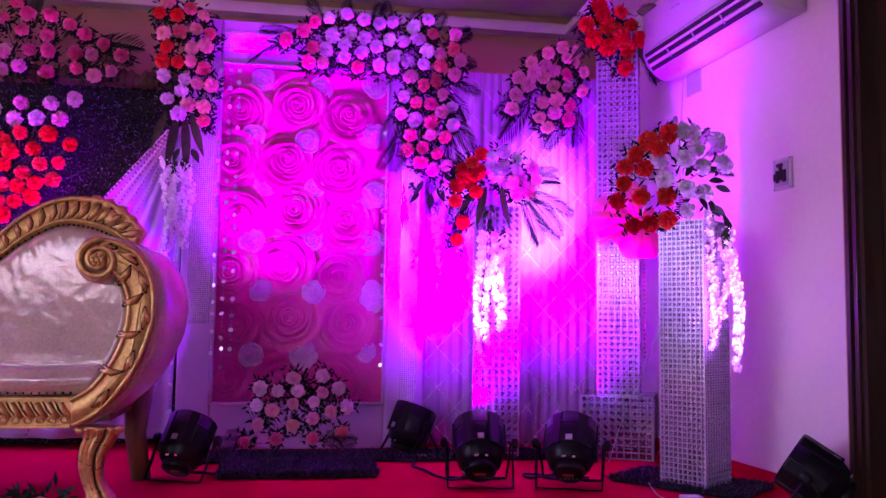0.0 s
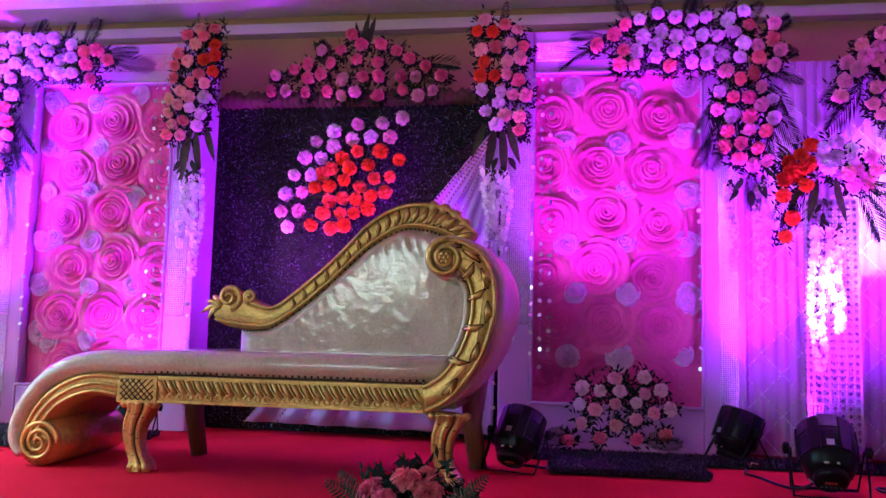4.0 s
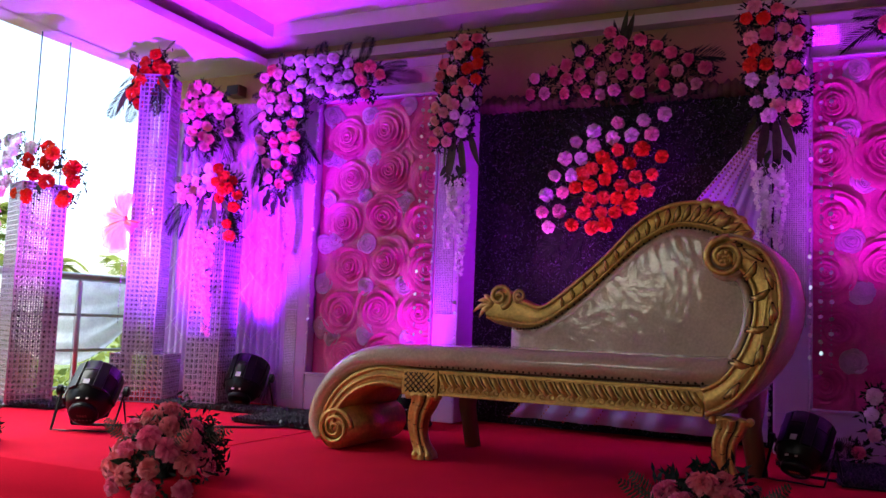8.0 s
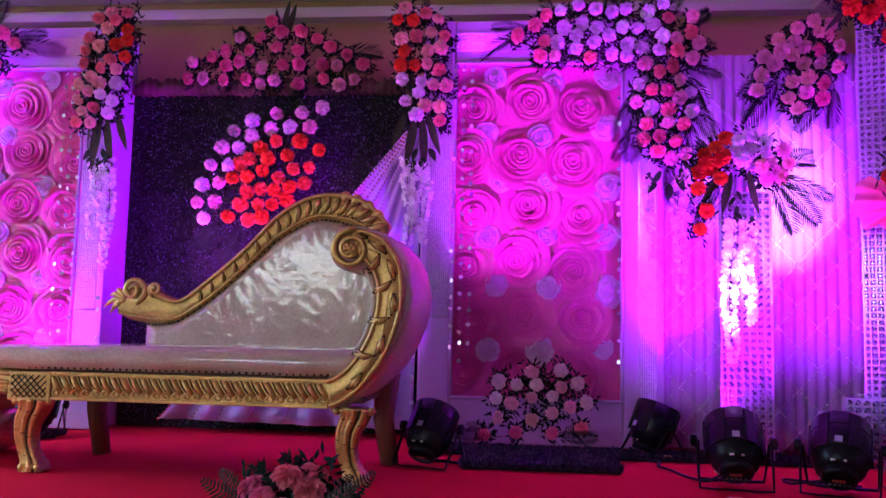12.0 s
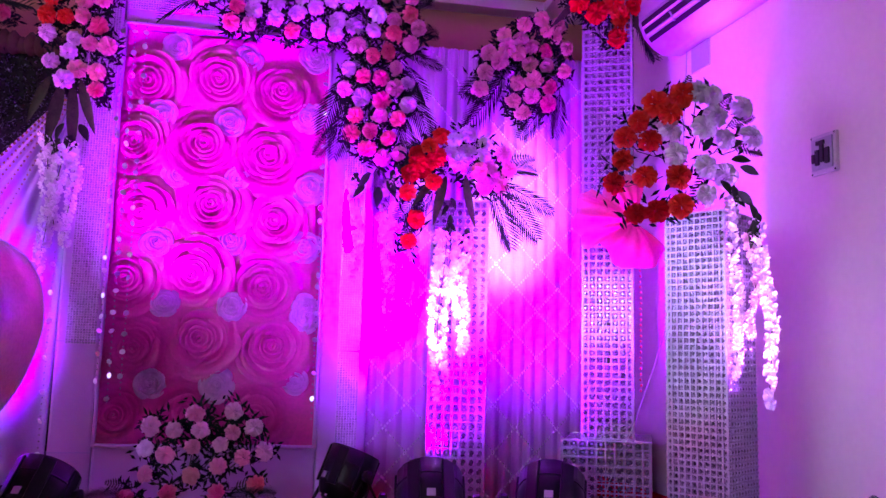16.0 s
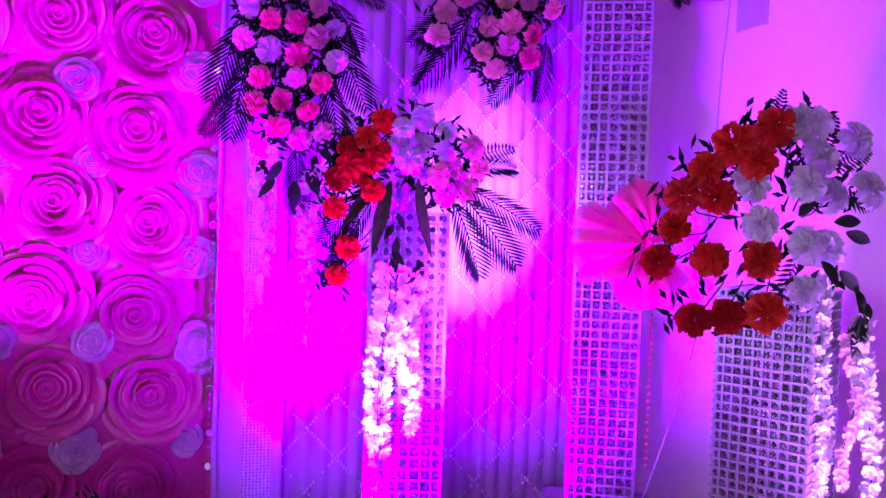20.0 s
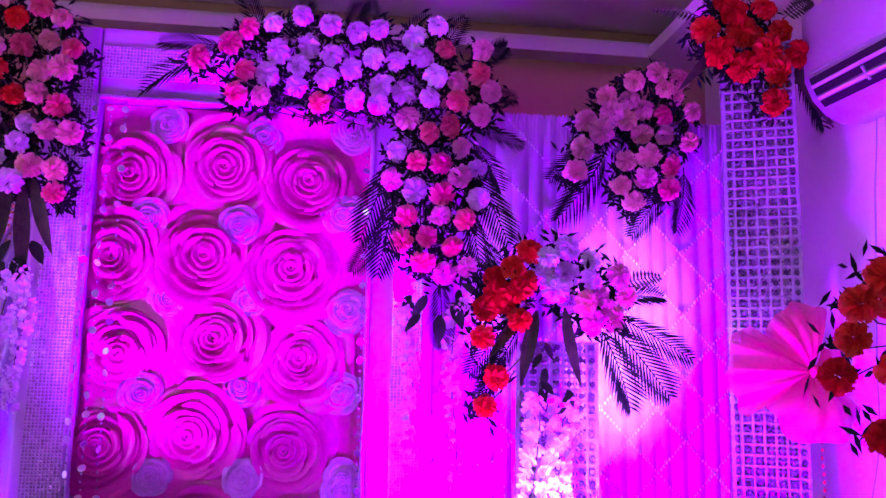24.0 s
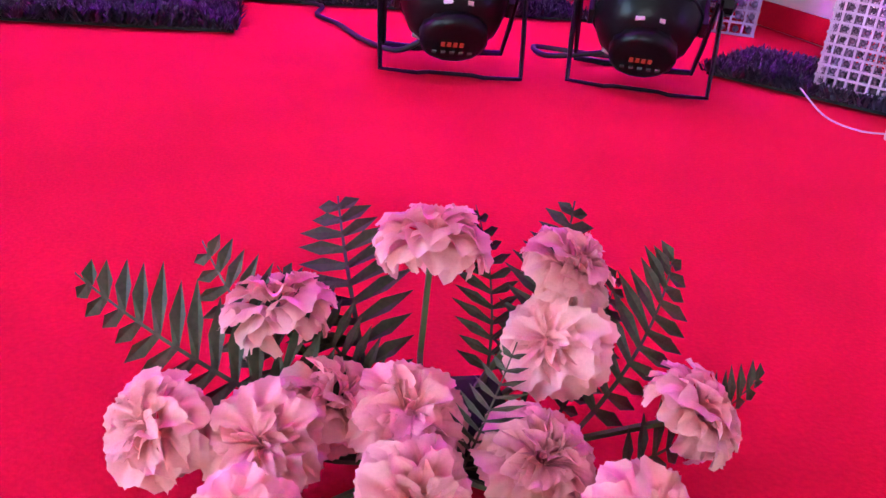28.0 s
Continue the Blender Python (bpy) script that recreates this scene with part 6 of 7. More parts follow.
def garland(x, y, z1, z0, color, s=1, sway=0.012, r=0.017, step=0.017, width=0.018, lean=0.0, leaves=3, seed=0, label=None):
    r2 = random.Random(seed)
    g = thing("hanging_garland", (mx(x, s), y, z1), label or {"white": "hanging garland of small white blossoms", "pink": "hanging garland of small pink blossoms", "pale": "hanging garland of pale pink blossoms"}[color], "garland", "hanging garlands")
    n = int((z1 - z0) / step)
    pts = []
    for i in range(n + 1):
        t = i / n
        pts.append(Vector((x + lean * t + sway * math.sin(t * 7 + seed), y + 0.004 * math.sin(t * 9), z1 + (z0 - z1) * t)))
    bm = bmesh.new()
    tube(bm, [(mx(p.x, s), p.y, p.z) for p in pts[::3]], 0.0018, 5)
    part("stalk", bm, STEM, g)
    for i, p in enumerate(pts[2:]):
        t = i / n
        w = width * (1.0 - 0.45 * t)
        for k in range(3):
            a = r2.uniform(0, 6.28)
            d = Vector((math.cos(a), -0.9 + 0.5 * math.sin(a), -0.5 + r2.uniform(-0.3, 0.3))).normalized()
            q = p + Vector((math.cos(a) * w, -0.006 + math.sin(a) * w * 0.5, r2.uniform(-0.008, 0.008)))
            put("blossom", BLOSSOM[color][r2.randrange(3)], g, facing((mx(q.x, s), q.y, q.z), (d.x * s, d.y, d.z), r2.random() * 6, r * r2.uniform(0.85, 1.3) * (1 - 0.3 * t)))
    for k in range(leaves):
        p = pts[min(n, 1 + k)]
        put("leaf", LEAVES[k % 2], g, along((mx(p.x, s), p.y - 0.01, p.z + 0.02), (r2.uniform(-0.8, 0.8), -0.3, -0.6), (0, -1, 0.3), 0.05))


def pick(r2, *cols):
    return cols[r2.randrange(len(cols))]


# places of the blooms, (x, z), in the bunches that repeat on both sides
FAN = [(1.37, 2.22), (1.47, 2.22), (1.28, 2.18), (1.39, 2.16), (1.19, 2.13), (1.27, 2.12), (1.45, 2.16), (1.49, 2.09), (1.33, 2.10), (1.20, 2.07), (1.26, 2.05), (1.40, 2.08), (1.12, 2.04), (1.17, 2.00), (1.32, 2.01), (1.41, 2.01), (1.49, 1.99),
       (1.10, 1.94), (1.26, 1.91), (1.34, 1.93), (1.41, 1.89), (1.33, 1.85), (1.08, 1.86), (1.24, 1.82), (1.40, 1.81), (1.29, 1.77)]
CROWN = [(1.46, 2.35), (1.40, 2.25), (1.57, 2.31), (1.51, 2.24), (1.64, 2.25), (1.42, 2.16), (1.50, 2.12), (1.57, 2.17), (1.68, 2.17), (1.65, 2.08), (1.59, 2.01), (1.61, 2.11), (1.47, 2.29), (1.56, 2.24)]
MIX_RED = [(0.84, 1.53), (0.74, 1.45), (0.79, 1.48), (0.83, 1.44), (0.71, 1.36), (0.77, 1.38), (0.80, 1.41), (0.70, 1.28), (0.74, 1.17), (0.72, 1.09), (0.74, 1.40), (0.81, 1.33)]
MIX_WHITE = [(0.88, 1.46), (0.95, 1.54), (0.95, 1.47), (1.03, 1.51), (0.89, 1.51), (0.96, 1.39), (1.01, 1.45), (0.91, 1.42)]
MIX_PINK = [(1.04, 1.41), (1.10, 1.47), (1.13, 1.41), (1.02, 1.33), (1.10, 1.34), (1.06, 1.37), (0.99, 1.38)]
SHORT_RED = [(1.33, 1.42), (1.42, 1.46), (1.25, 1.32), (1.34, 1.32), (1.26, 1.26), (1.37, 1.39), (1.24, 1.19), (1.31, 1.20), (1.41, 1.20), (1.28, 1.08), (1.34, 1.09), (1.40, 1.10), (1.29, 1.37)]
SHORT_WHITE = [(1.47, 1.47), (1.54, 1.48), (1.65, 1.45), (1.55, 1.41), (1.67, 1.35), (1.39, 1.35), (1.48, 1.35), (1.57, 1.33), (1.40, 1.27), (1.49, 1.23), (1.59, 1.22), (1.49, 1.14)]
SPRAY_PINK = [(-1.91, 1.19), (-1.85, 1.28), (-1.95, 1.28), (-1.93, 1.38), (-1.88, 1.49), (-1.82, 1.59), (-1.76, 1.69), (-1.65, 1.75), (-1.51, 1.79), (-1.36, 1.79), (-1.25, 1.82), (-1.83, 1.39), (-1.78, 1.49), (-1.72, 1.59), (-1.65, 1.66), (-1.54, 1.70), (-1.43, 1.71), (-1.32, 1.71)]
SPRAY_RED = [(-1.51, 1.63), (-1.37, 1.63), (-1.26, 1.58), (-1.60, 1.59), (-1.44, 1.55), (-1.31, 1.48), (-1.72, 1.50), (-1.66, 1.53), (-1.55, 1.53), (-1.40, 1.47), (-1.75, 1.42), (-1.67, 1.43), (-1.58, 1.46), (-1.49, 1.42), (-1.42, 1.37), (-1.34, 1.39),
             (-1.67, 1.34), (-1.59, 1.36), (-1.51, 1.35), (-1.44, 1.30), (-1.77, 1.20), (-1.70, 1.27), (-1.60, 1.27), (-1.52, 1.27), (-1.65, 1.18), (-1.57, 1.20)]

for s in (1, -1):
    SHIFT[0] = 0.0
    r2 = random.Random(77 + s)
    side = 0 if s > 0 else 500
    # F1: arch over the panel corner
    arm1 = lambda x, z: -0.20 < x < 0.78 and 2.02 + 0.09 * (x < -0.05) < z < 2.09 + 0.22 * math.sin(min(1, max(0, (x + 0.24) / 0.42)) * 1.57) - 0.10 * max(0, x - 0.62) / 0.16
    arm2 = lambda x, z: 0.455 + 0.09 * max(0, (1.75 - z) / 0.35) < x < 0.765 - 0.09 * max(0, (1.75 - z) / 0.35) and 1.46 < z < 2.10
    pts = scatter(84, 0.071, lambda x, z: arm1(x, z) or arm2(x, z), -0.22, 0.80, 1.36, 2.36, 5 + side)
    fl = []
    for x, z in pts:
        if z > 2.06 - 0.2 * (x > 0.3) * (x < 0.5) and 0.03 < x < 0.60:
            c = "lilac" if r2.random() < 0.9 else "white"
        elif x <= 0.03:
            c = pick(r2, "deep", "deep", "salmon")
        else:
            c = pick(r2, "deep", "pink", "pink", "salmon", "pink", "lilac") if z > 1.6 else pick(r2, "pink", "pink", "deep", "salmon")
        fl.append((x, 4.40 - 0.05 * r2.random(), z, 0.043, c, None))
    spray("corner_flower_arch", "arch of pink and lilac carnations with dark palm leaves", (0.45, 4.45, 2.1), fl, s,
          fronds=[(-0.12, 4.42, 2.17, -1, -0.1, -0.25, 0.26), (-0.08, 4.42, 2.20, -0.9, -0.1, 0.15, 0.22), (0.05, 4.44, 2.22, -0.4, -0.1, 0.9, 0.22), (0.30, 4.45, 2.24, 0.2, -0.1, 1, 0.20), (0.48, 4.45, 2.24, 0.3, -0.1, 1, 0.18),
                  (0.69, 4.42, 2.18, 0.9, -0.1, 0.5, 0.20), (0.71, 4.42, 2.0, 0.8, -0.2, -0.3, 0.2), (0.72, 4.40, 1.86, 0.45, -0.2, -1, 0.30), (0.70, 4.40, 1.72, 0.35, -0.2, -1, 0.26), (0.46, 4.40, 1.86, -0.35, -0.2, -1, 0.28), (0.48, 4.40, 1.75, -0.25, -0.2, -1, 0.28), (0.62, 4.40, 1.48, 0.1, -0.2, -1, 0.22), (0.10, 4.40, 2.10, -0.3, -0.3, -1, 0.14), (0.18, 4.45, 2.22, -0.1, -0.1, 1, 0.20), (0.40, 4.45, 2.23, -0.1, -0.1, 1, 0.20), (0.58, 4.45, 2.20, 0.6, -0.1, 0.9, 0.22), (0.70, 4.42, 2.1, 1, -0.1, 0.0, 0.18), (0.71, 4.41, 1.94, 0.7, -0.1, -0.7, 0.2), (0.76, 4.41, 1.62, 0.5, -0.2, -0.9, 0.18), (0.44, 4.41, 1.64, -0.5, -0.2, -0.9, 0.18)],
          leaves=[(0.58, 4.38, 1.42, -0.5, -0.2, -0.8, 0.08), (0.66, 4.38, 1.40, 0.4, -0.2, -0.9, 0.09), (0.62, 4.38, 1.36, 0.0, -0.2, -1, 0.09), (0.56, 4.38, 1.36, -0.6, -0.3, -0.6, 0.07), (0.69, 4.38, 1.46, 0.8, -0.2, -0.5, 0.07)],
          seed=21 + side, group="corner flower arches", core=(0.55, 4.5, 1.95))
    garland(0.675, 4.40, 1.44, 0.80, "pale", s, seed=2 + side, width=0.03)
    garland(0.535, 4.42, 1.42, 0.97, "pale", s, seed=3 + side, width=0.022)
    # F4: column bunch on the inner edge of the panel
    col = lambda x, z: abs(x + 0.665 + (2.0 - z) * -0.10) < 0.135 - 0.02 * (z > 2.2) - 0.05 * max(0, 1.85 - z) / 0.2 and 1.68 < z < 2.33
    pts = scatter(36, 0.070, col, -0.86, -0.45, 1.66, 2.34, 9 + side)
    fl = []
    for x, z in pts:
        u = x + 0.665
        c = ("orange" if u < -0.02 and z > 1.95 and r2.random() < 0.55 else "lilac" if z < 1.95 and u < 0.0 else pick(r2, "peach", "peach", "salmon"))
        fl.append((x, 4.42 - 0.05 * r2.random(), z, 0.041, c, None))
    spray("flower_column", "hanging column of peach, red and lilac carnations", (-0.66, 4.47, 2.05), fl, s,
          swords=[(-0.66, 4.42, 1.72, 0.10, -0.15, -1, 0.30), (-0.70, 4.42, 1.72, -0.12, -0.15, -1, 0.28), (-0.63, 4.42, 1.74, 0.3, -0.15, -1, 0.24), (-0.75, 4.43, 1.75, -0.35, -0.15, -1, 0.22)],
          leaves=[(-0.68, 4.42, 1.55, -0.4, -0.2, -0.9, 0.08), (-0.62, 4.42, 1.55, 0.5, -0.2, -0.8, 0.08), (-0.66, 4.42, 1.50, 0.1, -0.2, -1, 0.09)],
          ferns=[(-0.66, 4.43, 2.30, 0.1, -0.1, 1, 0.14), (-0.75, 4.43, 2.2, -0.9, -0.1, 0.4, 0.12)], seed=31 + side, group="flower columns", core=(-0.66, 4.5, 2.0))
    garland(-0.725, 4.43, 1.52, 0.90, "white", s, seed=4 + side, width=0.030)
    garland(-0.635, 4.43, 1.50, 1.05, "white", s, seed=5 + side, width=0.024)
    garland(-0.69, 4.42, 1.48, 1.12, "white", s, seed=6 + side, width=0.028)
    # F5: fan on the curtain's top corner
    fl = [(x, 4.48 - 0.06 * r2.random(), z, 0.044, "peach" if z > 2.12 else pick(r2, "pink", "pink", "peach", "deep"), None) for x, z in FAN]
    spray("curtain_flower_fan", "round bunch of pink carnations with drooping palm leaves", (1.31, 4.52, 2.0), fl, s,
          fronds=[(1.20, 4.47, 1.96, -0.45, -0.15, -1, 0.30), (1.16, 4.47, 1.98, -0.75, -0.15, -0.75, 0.22), (1.42, 4.47, 1.86, -0.65, -0.15, -1, 0.26), (1.47, 4.47, 1.90, 0.0, -0.15, -1, 0.22), (1.36, 4.47, 2.18, 0.3, 0, 1, 0.12)],
          seed=41 + side, group="curtain flower fans", core=(1.33, 4.52, 2.03))
    # F6: orange bunch on the tall pillar
    fl = [(x, 4.16 - 0.10 * r2.random(), z, 0.050, pick(r2, "orange", "orange", "red"), None) for x, z in CROWN]
    spray("pillar_top_flowers", "orange-red carnations on top of the tall crystal pillar", (1.54, 4.24, 2.221), fl, s,
          swords=[(1.66, 4.12, 2.18, 0.4, -0.3, -0.9, 0.26), (1.44, 4.12, 2.20, -0.5, -0.2, -0.6, 0.2)], ferns=[(1.44, 4.2, 2.32, -1, -0.1, 0.3, 0.18), (1.70, 4.2, 2.34, 0.8, -0.1, 0.7, 0.18), (1.72, 4.18, 2.25, 1, -0.1, -0.3, 0.18), (1.5, 4.2, 2.38, -0.5, 0, 0.8, 0.15)],
          fronds=[(1.68, 4.14, 2.2, 0.6, -0.3, -1, 0.26)] if s > 0 else [(1.48, 4.14, 2.2, -0.3, -0.3, -1, 0.30), (1.68, 4.14, 2.2, 0.6, -0.3, -1, 0.32), (1.6, 4.12, 2.15, 0.1, -0.3, -1, 0.28)], seed=51 + side, group="pillar top flowers", core=(1.55, 4.3, 2.22))
    # F7: mixed bunch on the medium pillar
    fl = []
    for cols, rows, r in ((("red", "orange"), MIX_RED, 0.040), (("white", "lilac"), MIX_WHITE, 0.040), (("pink", "peach"), MIX_PINK, 0.044)):
        for x, z in rows:
            fl.append((x, 4.12 - 0.08 * r2.random(), z, r, pick(r2, *cols), None))
    spray("pillar_flowers", "mixed red, white and peach flowers with palm leaves on a pillar", (0.96, 4.26, 1.278), fl, s,
          fronds=[(1.08, 4.10, 1.36, 1, -0.25, -0.50, 0.27), (1.07, 4.10, 1.34, 0.75, -0.25, -0.85, 0.29), (1.08, 4.12, 1.40, 1, -0.2, 0.25, 0.18), (1.04, 4.10, 1.33, 0.55, -0.25, -1, 0.27), (0.80, 4.12, 1.34, -0.8, -0.25, -0.9, 0.20), (0.82, 4.12, 1.32, -0.55, -0.25, -1, 0.20), (0.78, 4.12, 1.28, -0.4, -0.25, -1, 0.18)],
          swords=[(0.94, 4.08, 1.37, 0.05, -0.3, -1, 0.22), (0.86, 4.08, 1.36, -0.30, -0.3, -1, 0.22), (0.83, 4.10, 1.36, -0.6, -0.3, -0.7, 0.18)],
          leaves=[(0.88, 4.07, 1.20, -0.1, -0.2, -1, 0.06), (0.885, 4.07, 1.14, 0.2, -0.2, -1, 0.055), (0.88, 4.07, 1.27, 0.4, -0.2, -0.8, 0.05), (0.90, 4.07, 1.08, -0.1, -0.2, -1, 0.05), (0.87, 4.07, 1.24, -0.5, -0.2, -0.8, 0.05)],
          ferns=[(0.80, 4.14, 1.46, -0.8, -0.1, 0.5, 0.12), (0.78, 4.12, 1.24, -0.6, -0.2, -0.8, 0.16), (1.10, 4.12, 1.44, 0.9, -0.2, 0.35, 0.16)], seed=61 + side, mass=900, group="pillar flowers", core=(0.93, 4.25, 1.36))
    garland(0.850, 4.04, 1.16, 0.48, "white" if s > 0 else "pink", s, seed=7 + side, width=0.034, r=0.020, lean=-0.01)
    garland(0.925, 4.05, 1.14, 0.66, "white" if s > 0 else "pink", s, seed=8 + side, width=0.028, r=0.019)
    SHIFT[0] = -0.16
    # F8: mixed bunch on the short pillar
    if s > 0:
        fl = [(x, 3.20 - 0.08 * r2.random() + 0.5 * abs(x - 1.40) * (x < 1.4), z, 0.042, pick(r2, "orange", "red", "orange"), (-0.45, -1, 0.1)) for x, z in SHORT_RED]
        fl += [(x, 3.20 - 0.08 * r2.random() + 0.15 * abs(x - 1.5), z, 0.043, "white", ((x - 1.5) * 2, -1, (z - 1.25) * 2)) for x, z in SHORT_WHITE]
        spray("short_pillar_flowers", "bunch of orange-red and white carnations on a short pillar", (1.633, 3.395, 1.130), fl, s,
              ferns=[(1.56, 3.22, 1.40, 0.5, -0.2, 0.8, 0.13), (1.62, 3.24, 1.33, 1, -0.2, 0.1, 0.14), (1.40, 3.20, 1.32, -0.3, -0.3, 0.9, 0.12), (1.50, 3.18, 1.22, -0.3, -0.3, -1, 0.13), (1.60, 3.22, 1.38, 0.9, -0.2, 0.6, 0.12), (1.44, 3.20, 1.44, 0.3, -0.2, 1, 0.11)],
              leaves=[(1.62, 3.22, 1.28, 0.9, -0.2, 0.1, 0.07), (1.65, 3.22, 1.26, 0.9, -0.2, -0.3, 0.07), (1.60, 3.22, 1.22, 0.4, -0.3, -0.8, 0.06), (1.64, 3.22, 1.18, 0.7, -0.2, -0.7, 0.07), (1.68, 3.22, 1.14, 0.5, -0.2, -1, 0.07), (1.70, 3.22, 1.10, -0.4, -0.2, -1, 0.06), (1.56, 3.18, 1.20, 0.2, -0.4, -0.5, 0.06), (1.50, 3.18, 1.29, 0.2, -0.4, 0.5, 0.06), (1.58, 3.19, 1.31, 0.7, -0.4, 0.3, 0.06)],
              seed=71 + side, mass=260, group="short pillar flowers", core=(1.50, 3.40, 1.28), wire=True)
        garland(1.652, 3.27, 1.20, 0.60, "white", s, seed=9 + side, width=0.015, r=0.017)
        garland(1.712, 3.22, 1.11, 0.50, "white", s, seed=10 + side, width=0.016, r=0.017, lean=0.035)
        garland(1.690, 3.23, 1.06, 0.72, "pale", s, seed=11 + side, width=0.008, r=0.014)
    else:
        fl = [(x + 0.05, 3.42 - 0.10 * r2.random(), z, 0.050, c, (d, -1, 0.1)) for x, z, c, d in ((-5.29, 1.52, "white", -0.9), (-5.27, 1.60, "white", -0.7), (-5.17, 1.61, "lilac", -0.3), (-5.05, 1.62, "white", 0), (-4.95, 1.61, "white", 0.1), (-5.12, 1.53, "lilac", -0.4), (-5.17, 1.44, "white", -0.6), (-5.02, 1.47, "white", 0), (-5.10, 1.37, "lilac", -0.3), (-5.01, 1.56, "white", 0), (-5.22, 1.37, "white", -0.8),
              (-4.86, 1.48, "red", 0.1), (-4.73, 1.56, "red", 0.3), (-4.62, 1.51, "orange", 0.6), (-4.70, 1.46, "red", 0.4), (-4.48, 1.42, "red", 0.9), (-4.57, 1.41, "orange", 0.7), (-4.80, 1.39, "red", 0.1), (-4.64, 1.34, "red", 0.5), (-4.46, 1.34, "red", 0.9), (-5.00, 1.29, "orange", -0.2), (-4.83, 1.26, "red", 0.1), (-4.55, 1.25, "red", 0.6), (-4.51, 1.22, "orange", 0.7), (-4.90, 1.57, "white", 0.1))]
        spray("short_pillar_flowers", "bunch of white and red carnations on a pillar beside the rail", (-4.89, 3.52, 1.361), fl, 1,
              ferns=[(-4.70, 3.44, 1.42, 0.9, -0.2, 0.1, 0.16), (-4.72, 3.44, 1.36, 0.8, -0.2, -0.5, 0.16), (-5.15, 3.44, 1.42, -0.8, -0.2, -0.3, 0.15), (-4.92, 3.40, 1.38, 0.1, -0.3, -1, 0.14), (-4.85, 3.44, 1.52, 0.2, -0.2, 1, 0.14)],
              leaves=[(-4.78, 3.42, 1.34, 0.6, -0.3, -0.7, 0.07), (-5.05, 3.42, 1.34, -0.6, -0.3, -0.7, 0.07), (-4.66, 3.44, 1.44, 1, -0.2, 0.2, 0.07)], seed=571, mass=400, group="short pillar flowers", core=(-4.92, 3.52, 1.40), wire=True)
        garland(-5.10, 3.36, 1.36, 0.88, "white", 1, seed=510, width=0.034, r=0.020, lean=-0.06)
        garland(-5.02, 3.34, 1.34, 1.00, "pale", 1, seed=511, width=0.028, r=0.018)

SHIFT[0] = 0.0
# F2: crest bunch above the black wall
r2 = random.Random(15)
tri = lambda x, z: 1.97 < z < 2.12 + 0.26 * (1 - abs(x + 1.55) / 0.52) and abs(x + 1.55) < 0.53
pts = scatter(34, 0.088, tri, -2.1, -1.0, 1.95, 2.42, 16)
fl = [(x, 4.68 - 0.05 * r2.random(), z, 0.043, pick(r2, "deep", "deep", "deep", "pink"), None) for x, z in pts]
spray("crest_flowers", "spread of deep pink carnations with dark leaves", (-1.55, 4.74, 2.0), fl, 1,
      fronds=[(-1.25, 4.70, 2.16, 1, -0.1, 0.22, 0.30), (-1.25, 4.70, 2.10, 1, -0.1, 0.0, 0.26), (-1.85, 4.70, 2.12, -1, -0.1, 0.0, 0.26), (-1.7, 4.7, 2.22, -0.6, 0, 0.7, 0.2)],
      swords=[(-1.52, 4.70, 2.26, 0.08, -0.1, 1, 0.24), (-1.54, 4.70, 2.24, -0.15, -0.1, 1, 0.22), (-1.76, 4.70, 2.18, -0.4, -0.1, 0.9, 0.18), (-1.35, 4.70, 2.18, 0.5, -0.1, 0.8, 0.18), (-1.50, 4.70, 2.28, 0.25, -0.1, 1, 0.2)], seed=81, core=(-1.55, 4.75, 2.0))

# F3: slanting spray on the black wall, pink outside and red inside
fl = []
for rows, cols, r in ((SPRAY_PINK, ("pale", "pink", "lilac"), 0.044), (SPRAY_RED, ("orange", "orange", "scarlet"), 0.046)):
    for x, z in rows:
        fl.append((x, 4.58 + 0.02 * r2.random(), z, r, pick(r2, *cols), (0.12, -1, -0.35)))
spray("slanting_flower_spray", "slanting spray of orange-red and pale pink carnations on the black wall", (-1.56, 4.74, 1.48), fl, 1,
      fronds=[(-1.78, 4.66, 1.20, -0.75, -0.1, -0.6, 0.28), (-1.70, 4.66, 1.16, -0.5, -0.1, -0.85, 0.26)], seed=91, mass=900, core=(-1.56, 4.75, 1.40), material=PALM)

# F9: low bunch before the rose panel
DOME = [(-0.03, 0.42), (0.1, 0.43), (-0.18, 0.37), (-0.1, 0.36), (-0.01, 0.36), (0.1, 0.35), (0.17, 0.37), (-0.19, 0.29), (-0.12, 0.27), (-0.03, 0.3), (0.06, 0.31), (0.21, 0.28), (-0.18, 0.2), (0.06, 0.23), (0.14, 0.26), (-0.03, 0.2), (-0.1, 0.14), (0.06, 0.14), (0.19, 0.16), (-0.24, 0.12)]
fl = [(x, 4.22 - 0.18 * (1 - ((x + 0.08) / 0.36) ** 2) * (1 - z / 0.6), z - 0.02, 0.038, (pick(r2, "salmon", "deep", "salmon") if z < 0.18 else pick(r2, "peach", "salmon", "pink") if z < 0.31 and abs(x) < 0.11 else pick(r2, "lilac", "pale", "pale", "pink")), None) for x, z in [(x * 1.08 - 0.03, z) for x, z in DOME]]
spray("low_flower_dome", "low dome of pink, lilac and salmon carnations on the mat", (-0.10, 4.24, 0.02), fl, 1,
      ferns=[(-0.26, 4.2, 0.12, -1, -0.3, 0.2, 0.12), (0.08, 4.2, 0.12, 1, -0.3, 0.2, 0.14), (-0.03, 4.22, 0.28, 0.2, -0.2, 1, 0.12), (0.04, 4.22, 0.26, 0.5, -0.2, 0.8, 0.12)],
      fronds=[(-0.24, 4.14, 0.10, -0.9, -0.4, 0.0, 0.2), (0.06, 4.14, 0.10, 0.9, -0.4, 0.0, 0.18)], seed=101, mass=1100, core=(-0.10, 4.3, 0.12))

